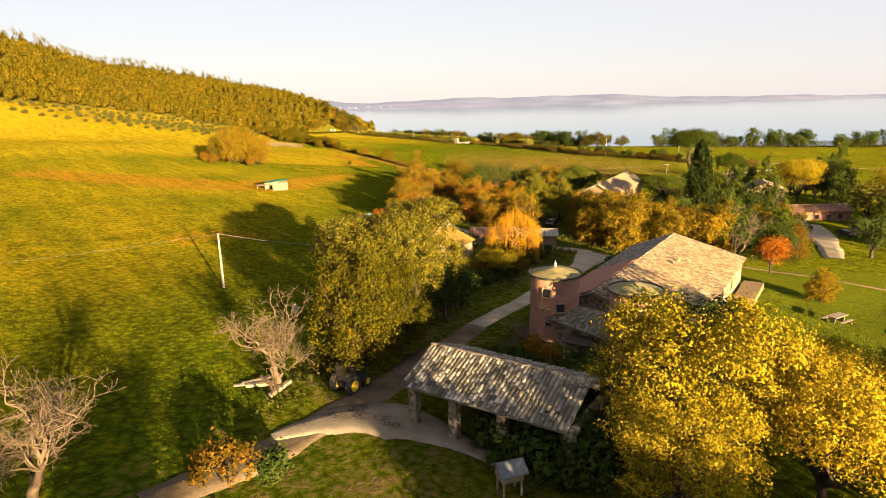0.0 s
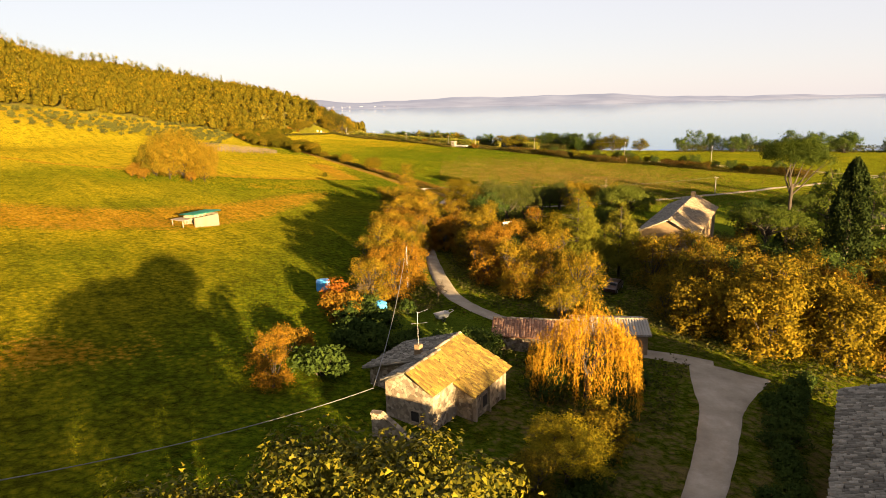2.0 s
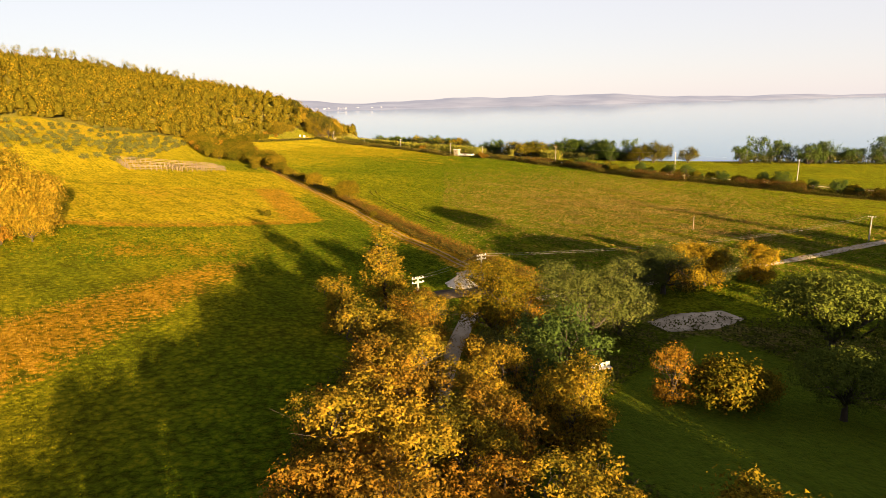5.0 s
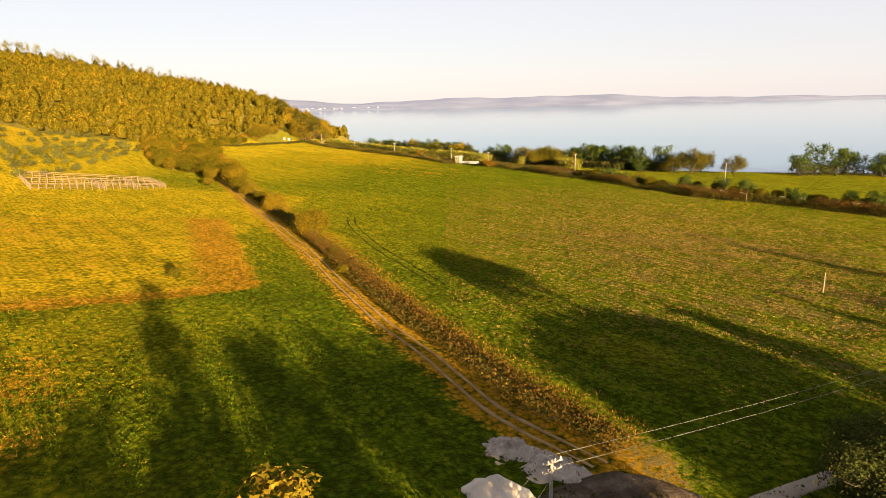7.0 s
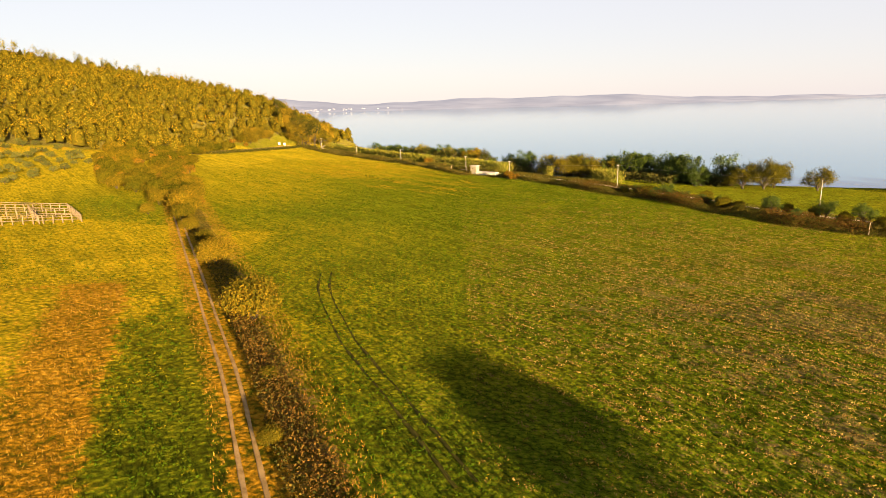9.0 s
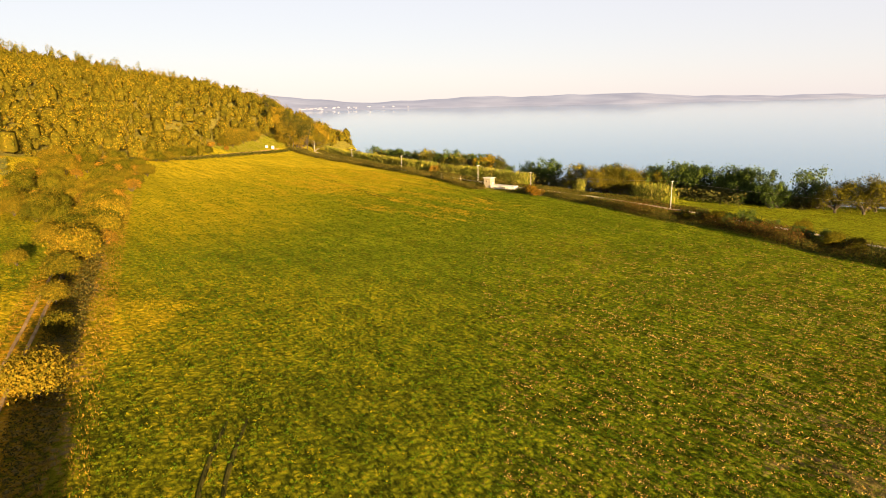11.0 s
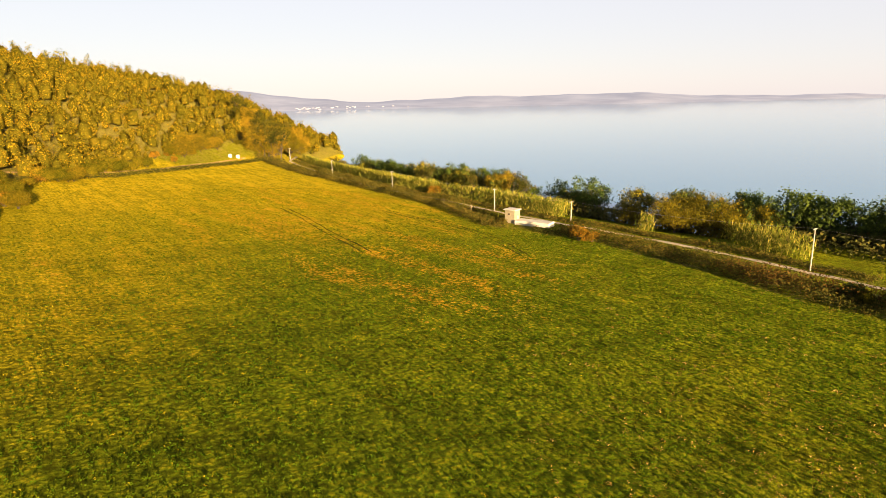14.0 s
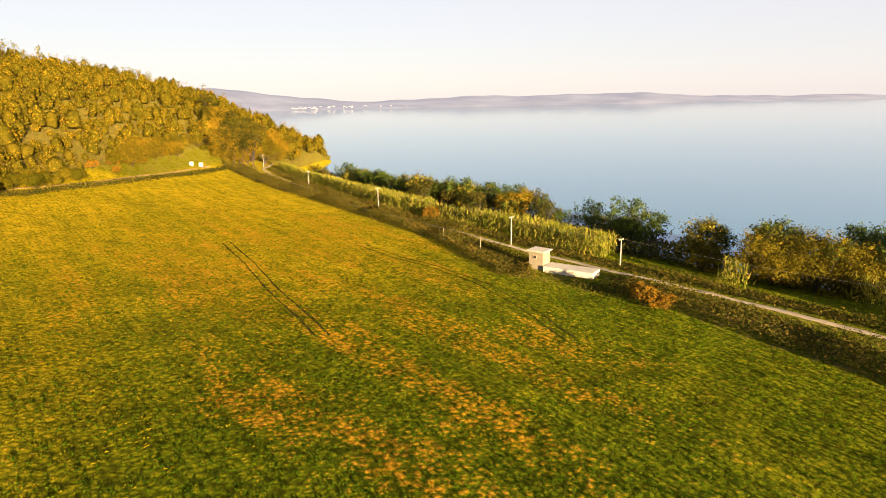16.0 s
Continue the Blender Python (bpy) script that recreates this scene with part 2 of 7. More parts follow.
M["rubber"] = rough_material("black_rubber", [(0.3, (0.02, 0.02, 0.02)), (0.7, (0.045, 0.042, 0.04))], 4.0, 0.8, 0.3, 0.01, 5)
M["sand"] = rough_material("pale_sand", [(0.3, (0.42, 0.36, 0.29)), (0.7, (0.62, 0.55, 0.46))], 0.8, 0.95, 0.5, 0.04, 14)
M["slate"] = rough_material("blue_grey_shingle", [(0.3, (0.07, 0.08, 0.09)), (0.7, (0.15, 0.165, 0.18))], 3.0, 0.85, 0.5, 0.02, 6)
M["rubble"] = rough_material("stony_rubble", [(0.3, (0.16, 0.125, 0.095)), (0.5, (0.30, 0.25, 0.20)), (0.7, (0.44, 0.38, 0.31))], 1.8, 0.95, 0.8, 0.08, 6)
M["carpaint"] = rough_material("dark_car_paint", [(0.3, (0.035, 0.02, 0.018)), (0.7, (0.055, 0.03, 0.026))], 1.0, 0.35, 0.0, 0.01, 5, 0.3, 0.3, 0.5)
M["glass"] = rough_material("dark_glass", [(0.3, (0.02, 0.022, 0.025)), (0.7, (0.03, 0.033, 0.036))], 1.0, 0.08, 0.0, 0.01, 3, 0, 0, 0.6)


def ground_material():
    n = Nodes("meadow_ground")
    p = n.pos()
    zone = n.add("Attribute")
    zone.attribute_name = "zone"
    sep = n.add("SeparateColor")
    n.link(zone.outputs["Color"], sep.inputs[0])
    dry, soil, lawn = sep.outputs[0], sep.outputs[1], sep.outputs[2]
    big, mid, fine = n.noise(p, 0.035, 4, 0.6), n.noise(p, 0.35, 4, 0.65), n.noise(p, 3.5, 4, 0.7)
    rows = n.add("TexWave", Scale=0.35, Distortion=3.0, Detail=2.0)
    rows.inputs["Detail Scale"].default_value = 0.6
    turn = n.add("Mapping")
    turn.inputs["Rotation"].default_value = (0, 0, radians(-40.5))
    n.link(p, turn.inputs["Vector"])
    n.link(turn.outputs[0], rows.inputs["Vector"])
    sp = n.add("SeparateXYZ")
    n.link(p, sp.inputs[0])
    sown = n.math("MULTIPLY", n.math("SUBTRACT", sp.outputs[1], 222.0), 0.05)
    sown.node.use_clamp = True
    drill = n.math("MULTIPLY", n.math("SUBTRACT", rows.outputs["Fac"], 0.5), sown)
    stretch = n.add("Mapping")
    stretch.inputs["Scale"].default_value = (1.0, 0.09, 1.0)
    n.link(turn.outputs[0], stretch.inputs["Vector"])
    streak = n.noise(stretch.outputs[0], 0.45, 4, 0.6)
    # tussocks and single plants; the gaps darken as soil and as painted shade
    warp = n.add("TexNoise", Scale=0.9, Detail=2.0)
    n.link(turn.outputs[0], warp.inputs["Vector"])
    bent = n.mix(0.35, turn.outputs[0], warp.outputs["Color"], "ADD")
    cell = n.add("TexVoronoi", Scale=1.55)
    n.link(bent, cell.inputs["Vector"])
    tuft = n.math("SUBTRACT", 0.98, cell.outputs["Distance"])
    f = n.math("ADD", n.math("MULTIPLY", fine, 0.32), n.math("MULTIPLY", mid, 0.24))
    f = n.math("ADD", f, n.math("MULTIPLY", streak, 0.22))
    f = n.math("ADD", f, n.math("MULTIPLY", tuft, 0.22))
    f = n.math("ADD", f, n.math("MULTIPLY", drill, 0.025))
    grass = n.ramp(f, [(0.40, (0.005, 0.013, 0.001)), (0.475, (0.015, 0.038, 0.002)), (0.53, (0.038, 0.069, 0.003)), (0.62, (0.110, 0.116, 0.005))])
    # warm tones also carry the gold of low sun on far grass
    warm = n.ramp(f, [(0.40, (0.06, 0.052, 0.003)), (0.5, (0.215, 0.155, 0.006)), (0.62, (0.43, 0.25, 0.012))])
    bm = n.math("MULTIPLY", n.math("SUBTRACT", big, 0.52), 1.2)
    bm.node.use_clamp = True
    grass = n.mix(n.math("MAXIMUM", bm, zone.outputs["Alpha"]), grass, warm)
    drycol = n.ramp(f, [(0.38, (0.055, 0.03, 0.003)), (0.47, (0.155, 0.074, 0.005)), (0.55, (0.265, 0.125, 0.009)), (0.64, (0.38, 0.205, 0.022))])
    soilcol = n.ramp(f, [(0.3, (0.025, 0.022, 0.010)), (0.5, (0.06, 0.045, 0.020)), (0.72, (0.13, 0.09, 0.045))])
    lawncol = n.ramp(f, [(0.3, (0.016, 0.036, 0.004)), (0.5, (0.032, 0.062, 0.006)), (0.72, (0.055, 0.09, 0.009))])
    brk = n.math("MULTIPLY", n.math("SUBTRACT", n.math("ADD", n.math("MULTIPLY", n.math("ADD", mid, streak), 0.35), n.math("MULTIPLY", n.math("ADD", fine, tuft), 0.3)), 0.65), 2.6)

    def edge(ch):
        m = n.math("MULTIPLY", n.math("SUBTRACT", n.math("ADD", ch, brk), 0.35), 3.0)
        m.node.use_clamp = True
        return n.math("MULTIPLY", m, n.math("GREATER_THAN", ch, 0.02))

    col = n.mix(lawn, grass, lawncol)
    col = n.mix(edge(dry), col, drycol)
    col = n.mix(edge(soil), col, soilcol)
    n.color(col)
    n.bump(n.math("ADD", n.math("ADD", n.math("ADD", mid, n.math("MULTIPLY", drill, 0.06)), n.math("MULTIPLY", fine, 0.8)), n.math("MULTIPLY", tuft, n.math("ADD", n.math("MULTIPLY", sown, 0.6), 0.35))), 0.95, 0.42)
    # soft fuzz of the grass
    n.b.inputs["Sheen Weight"].default_value = 0.105
    n.b.inputs["Sheen Roughness"].default_value = 0.5
    n.b.inputs["Sheen Tint"].default_value = (0.85, 0.78, 0.06, 1)
    return n.set(1.0, 0, 0.0)


def water_material():
    n = Nodes("lake_water")
    p = n.pos()
    n.color((0.045, 0.14, 0.26))
    a = n.add("Mapping")
    a.inputs["Scale"].default_value = (0.35, 1.0, 1.0)
    n.link(p, a.inputs["Vector"])
    n.bump(n.math("ADD", n.noise(a.outputs[0], 0.6, 3), n.math("MULTIPLY", n.noise(a.outputs[0], 0.05, 2), 2.0)), 0.05, 0.3)
    n.b.inputs["IOR"].default_value = 1.33
    return n.set(0.06, 0, 0.5)


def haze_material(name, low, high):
    """Far land; the haze of kilometres of bright air is painted as pale glow."""
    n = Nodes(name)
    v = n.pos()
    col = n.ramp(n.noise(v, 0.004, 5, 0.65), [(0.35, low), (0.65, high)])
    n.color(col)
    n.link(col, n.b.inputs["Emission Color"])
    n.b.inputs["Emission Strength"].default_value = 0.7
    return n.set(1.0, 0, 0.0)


M["ground"], M["water"] = ground_material(), water_material()
# pale bluish haze sits in these colours, and both materials glow faintly
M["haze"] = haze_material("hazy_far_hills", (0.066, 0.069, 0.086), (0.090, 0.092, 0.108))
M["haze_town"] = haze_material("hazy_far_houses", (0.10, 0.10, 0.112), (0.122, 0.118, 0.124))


# mesh helpers ----------------------------------------------------------
rng = np.random.default_rng(7)


def mesh_from(name, verts, faces, mat, smooth=False):
    """A mesh from arrays: verts (n,3), faces (m,3) or (m,4)."""
    verts, faces = np.asarray(verts, np.float32), np.asarray(faces, np.int32)
    me = bpy.data.meshes.new(name)
    k = faces.shape[1]
    me.vertices.add(len(verts))
    me.vertices.foreach_set("co", verts.ravel())
    me.loops.add(faces.size)
    me.loops.foreach_set("vertex_index", faces.ravel())
    me.polygons.add(len(faces))
    me.polygons.foreach_set("loop_start", np.arange(0, faces.size, k, dtype=np.int32))
    me.polygons.foreach_set("loop_total", np.full(len(faces), k, np.int32))
    if smooth:
        me.polygons.foreach_set("use_smooth", np.ones(len(faces), bool))
    me.update(calc_edges=True)
    me.materials.append(mat)
    return me


def part(name, bm, mat, parent, label=""):
    """Link a bmesh or a mesh as one object under parent."""
    if isinstance(bm, bmesh.types.BMesh):
        me = bpy.data.meshes.new(name)
        bm.to_mesh(me)
        bm.free()
        me.materials.append(mat)
    else:
        me = bm
    ob = new(name, me)
    ob.parent = parent
    return tagged(ob, label)


def thing(name, m, label, category, group="", kind=""):
    ob = new(name)
    ob.empty_display_size = 0.3
    ob.matrix_basis = m
    return tagged(ob, label, category, group, kind)


def solo(name, bm, mat, m, label, category, group="", kind=""):
    ob = part(name, bm, mat, None)
    ob.matrix_basis = m
    return tagged(ob, label, category, group, kind)


def box(bm, x0, y0, z0, x1, y1, z1, bevel=0.0, m=None):
    ret = bmesh.ops.create_cube(bm, size=1.0)
    vs = ret["verts"]
    bmesh.ops.scale(bm, vec=(x1 - x0, y1 - y0, z1 - z0), verts=vs)
    bmesh.ops.translate(bm, vec=((x0 + x1) / 2, (y0 + y1) / 2, (z0 + z1) / 2), verts=vs)
    if bevel:
        es = list({e for v in vs for e in v.link_edges})
        out = bmesh.ops.bevel(bm, geom=es, offset=bevel, segments=1, affect="EDGES")
        vs = list({v for f in out["faces"] for v in f.verts} | {v for v in vs if v.is_valid})
    if m is not None:
        bmesh.ops.transform(bm, matrix=m, verts=[v for v in vs if v.is_valid])
    return bm


def cube(x0, y0, z0, x1, y1, z1, bevel=0.0):
    return box(bmesh.new(), x0, y0, z0, x1, y1, z1, bevel)


def tubes(paths, sides=6):
    """Vertices and quads of tapered tubes. paths: lists of (point, radius)."""
    V, F = [], []
    n = 0
    ang = np.linspace(0, 2 * math.pi, sides, endpoint=False)
    ca, sa = np.cos(ang), np.sin(ang)
    for path in paths:
        pts = np.array([p for p, r in path], float)
        rad = np.array([r for p, r in path], float)
        d = np.gradient(pts, axis=0)
        d /= np.linalg.norm(d, axis=1)[:, None] + 1e-9
        ref = np.where(np.abs(d[:, 2:3]) > 0.9, [[1.0, 0, 0]], [[0, 0, 1.0]])
        u = np.cross(d, ref)
        u /= np.linalg.norm(u, axis=1)[:, None] + 1e-9
        w = np.cross(d, u)
        ring = pts[:, None] + rad[:, None, None] * (u[:, None] * ca[None, :, None] + w[:, None] * sa[None, :, None])
        V.append(ring.reshape(-1, 3))
        k = len(pts)
        for i in range(k - 1):
            a = n + i * sides
            for j in range(sides):
                F.append((a + j, a + (j + 1) % sides, a + sides + (j + 1) % sides, a + sides + j))
        n += k * sides
    return np.concatenate(V), np.array(F)


def tube_mesh(name, paths, mat, sides=6):
    v, f = tubes(paths, sides)
    return mesh_from(name, v, f, mat, True)


def leaves(centers, size, lean=0.0, slim=0.55, seed=0, droop=None, out=None):
    """Pointed leaves at centers with random turns. lean: 0 random, 1 faces mostly up."""
    g = np.random.default_rng(seed)
    n = len(centers)
    nor = g.normal(size=(n, 3))
    nor /= np.linalg.norm(nor, axis=1)[:, None]
    nor[:, 2] = np.abs(nor[:, 2]) + lean
    if out is not None:
        nor = g.normal(size=(n, 3)) * 0.42 + out + np.array((0, 0, 0.12))
    nor /= np.linalg.norm(nor, axis=1)[:, None]
    a = np.cross(nor, g.normal(size=(n, 3)))
    if droop is not None:
        a = a * (1 - abs(droop)) + np.array([0, 0, -1.0]) * droop
        a -= nor * (a * nor).sum(1)[:, None]
    a /= np.linalg.norm(a, axis=1)[:, None] + 1e-9
    b = np.cross(nor, a)
    s = (size * g.uniform(0.65, 1.35, n))[:, None] if np.isscalar(size) else size[:, None]
    A, B = a * s * 0.5, b * s * 0.5 * slim
    v = np.stack([centers - A * 0.66 - B * 1.06, centers - A * 0.66 + B * 1.06, centers + A * 1.1], 1).reshape(-1, 3)
    f = np.arange(3 * n).reshape(-1, 3)
    return v, f


def crown_points(lobes, clumps, per, spread, seed, shell=0.62):
    """Points in clumps near the surface of ellipsoid lobes ((x, y, z), (rx, ry, rz))."""
    g = np.random.default_rng(seed)
    w = np.array([r[0] * r[1] + r[0] * r[2] for c, r in lobes])
    pick = g.choice(len(lobes), clumps, p=w / w.sum())
    d = g.normal(size=(clumps, 3))
    d /= np.linalg.norm(d, axis=1)[:, None]
    d[:, 2] = np.where(d[:, 2] < -0.55, -d[:, 2], d[:, 2])
    rad = shell + (1 - shell) * g.random(clumps) ** 0.6
    c = np.array([lobes[i][0] for i in pick]) + d * np.array([lobes[i][1] for i in pick]) * rad[:, None]
    off = g.normal(size=(clumps, per, 3))
    out = off * 0.6 + d[:, None] * 0.5
    out /= np.linalg.norm(out, axis=2)[..., None]
    return (c[:, None] + off * spread * g.uniform(0.6, 1.3, (clumps, 1, 1))).reshape(-1, 3), out.reshape(-1, 3)


def limbs(g, lobes, base_r, fork, wander=0.12, twigs=4):
    """A trunk to the fork height and a limb into every lobe."""
    paths = [[((0, 0, -0.4), base_r * 1.35), ((0.02, 0, 0.3), base_r * 1.05), ((0.05, 0.03, fork * 0.6), base_r * 0.85), ((0.08, 0.05, fork), base_r * 0.7)]]
    for c, r in lobes:
        p0, p1 = np.array((0.08, 0.05, fork * g.uniform(0.75, 1.0))), np.array(c, float)
        L = np.linalg.norm(p1 - p0)
        path = []
        for t in (0, 0.35, 0.7, 1.0):
            q = p0 + (p1 - p0) * t + g.normal(size=3) * wander * L * (0 < t < 1) * 0.5
            q[2] += 0.12 * L * t * (1 - t)
            path.append((q, base_r * 0.5 * (1 - t * 0.85)))
        paths.append(path)
        for k in range(twigs):
            e = p1 + g.normal(size=3) * np.array(r) * 0.55
            paths.append([(path[2][0], base_r * 0.16), ((np.array(path[2][0]) + e) / 2 + g.normal(size=3) * 0.2, base_r * 0.1), (e, base_r * 0.03)])
    return paths


# terrain ---------------------------------------------------------------
LAKE_ROAD = [(400, 60), (190, 268), (122, 345), (100, 370), (84, 390), (71, 414), (58, 438), (43.7, 460), (24, 484), (5, 505), (-12, 527), (-39, 557),
             (-101, 656), (-104, 700), (-106, 750), (-128, 820), (-185, 920), (-250, 1010), (-420, 1150), (-4500, 2400)]
SHORE = [(4500, -250), (1000, 300), (300, 384), (203, 394), (137, 416), (116, 427), (97, 438), (80, 452), (66, 462), (43.7, 464), (24, 484), (5, 505), (-12, 527), (-39, 557),
         (-101, 656), (-104, 700), (-106, 750), (-128, 820), (-185, 920), (-250, 1010), (-420, 1150), (-4500, 2400)]


def polyline_distance(x, y, line):
    """Distance to a polyline and the side (positive on its right hand)."""
    best, side = np.full(np.shape(x), 1e9), np.zeros(np.shape(x))
    for (ax, ay), (bx, by) in zip(line, line[1:]):
        dx, dy = bx - ax, by - ay
        t = np.clip(((x - ax) * dx + (y - ay) * dy) / (dx * dx + dy * dy), 0, 1)
        px, py = ax + t * dx, ay + t * dy
        d = np.hypot(x - px, y - py)
        s = np.sign((x - ax) * dy - (y - ay) * dx)
        near = d < best
        best, side = np.where(near, d, best), np.where(near, s, side)
    return best, side


def smooth(t):
    t = np.clip(t, 0, 1)
    return t * t * (3 - 2 * t)


def hill_u(x, y):
    """How far a place lies up the wooded hill, and where the wood begins."""
    xb = np.interp(y, [0, 300, 345, 450, 549, 640, 672, 700, 750, 800, 1000], [-130, -110, -105, -125, -139, -134, -126, -113, -112, -128, -230])
    u0 = np.interp(y, [0, 300, 345, 450, 520], [170, 150, 120, 45, 4])
    return xb - x, u0, xb


def ground_z(x, y):
    x, y = np.asarray(x, float), np.asarray(y, float)
    xc, yc = np.clip(x, -130, 150) / 100, np.clip(y, -60, 640) / 100
    z = 17.739 - 11.42 * xc - 3.579 * yc + 2.461 * xc * xc + 1.714 * xc * yc + 0.193 * yc * yc
    u, u0, xb = hill_u(x, y)
    ridge = np.maximum(xb + 367 - u0, 40)
    up = 12 * np.logaddexp(0, np.clip((u - u0) / 12, -40, 60))
    up = np.where(up < ridge, up, ridge - 0.3 * (up - ridge))
    rise = 0.38 * np.maximum(up, 0) * np.interp(y, [-400, 0, 489, 650], [0.3, 0.90, 0.87, 0.84])
    # towards the lake the hill ends in a steep, rounded shoulder
    head = np.interp(up, [0, 8, 28, 48, 68, 118, 188, 258], [0, 7, 20, 28, 33.5, 42.5, 54.5, 68])
    turn = smooth((y - 540) / 130)
    rise = (rise * (1 - turn) + head * turn) * np.interp(y, [730, 800, 1000, 1150], [1.0, 0.88, 0.5, 0.0])
    bench = np.minimum(np.clip(u / u0, 0, 1), np.clip(1 - (u - u0) / 110, 0, 1))
    z = z + 0.12 * u0 * bench * smooth((y - 275) / 60) * smooth((520 - y) / 60)
    z = z + rise + 0.03 * np.clip(u, 0, 150) * (y < 1000)
    d, s = polyline_distance(x, y, SHORE)
    w = smooth((d * s - 4) / np.interp(y, [560, 660], [46, 20]))
    z = z * (1 - w) - 2.5 * w
    for i, (fx, fy, amp) in enumerate(((0.9, 1.1, 0.04), (0.31, 0.27, 0.09), (0.09, 0.12, 0.15))):
        z = z + amp * np.sin(x * fx + 2 * np.sin(y * fy * 0.7 + i)) * np.sin(y * fy + 1.7 * np.sin(x * fx * 0.6))
    return z


def gz(x, y):
    return float(ground_z(x, y))


def inside(x, y, poly):
    r = np.zeros(np.shape(x), bool)
    n = len(poly)
    for i in range(n):
        (ax, ay), (bx, by) = poly[i], poly[(i + 1) % n]
        c = ((ay > y) != (by > y)) & (x < (bx - ax) * (y - ay) / (by - ay + 1e-12) + ax)
        r ^= c
    return r


TRACK = [(6, 211), (-1.4, 219), (-7.5, 231.5), (-13.4, 241.5), (-19, 253), (-25.2, 267), (-29.7, 276.5), (-37.3, 291.5), (-49.6, 316), (-62.8, 342), (-88, 392), (-108, 432)]
PATCH = [(-30.4, 252), (-53.3, 303), (-73, 292.5), (-140, 268), (-140, 214), (-60, 232), (-38, 245)]
WORN = [(-34, 214), (-60, 205), (-60, 222), (-41, 226)]
DRY_BAND = [(-60, 140), (-100, 128), (-100, 150), (-62, 163), (-50, 182), (-40, 210), (-33, 212), (-34, 190), (-37, 168), (-45, 148)]
FIELD_EDGE = [(190, 225), (140, 290), (113, 321), (91, 352), (75, 367), (62, 394), (54, 415), (43, 428), (34, 444), (19, 470), (5, 482.5), (-6, 489), (-19, 517), (-50, 560), (-84, 605), (-120, 655)]


LAWNS = ([(6, 165), (12, 153), (24, 147), (33, 158), (34, 182), (26, 191), (14, 177)], [(-9, 105), (5, 104.5), (3.5, 111), (-1.5, 117), (-7, 113)])


def lattice_noise(x, y, seed):
    """Smooth random values between 0 and 1 on a unit lattice."""
    tab = np.random.default_rng(seed).random((64, 64))
    i, j = np.floor(x).astype(int), np.floor(y).astype(int)
    u, v = smooth(x - i), smooth(y - j)
    a, b, c, d = tab[i % 64, j % 64], tab[(i + 1) % 64, j % 64], tab[i % 64, (j + 1) % 64], tab[(i + 1) % 64, (j + 1) % 64]
    return (a * (1 - u) + b * u) * (1 - v) + (c * (1 - u) + d * u) * v


def streaks(x, y):
    """Patches drawn out along the rows of the crop."""
    s, c = -0.65 * x + 0.76 * y, 0.76 * x + 0.65 * y
    return 0.4 * lattice_noise(s / 34, c / 6, 5) + 0.36 * lattice_noise(s / 15, c / 3.0, 6) + 0.24 * lattice_noise(s / 6, c / 3.4, 7)


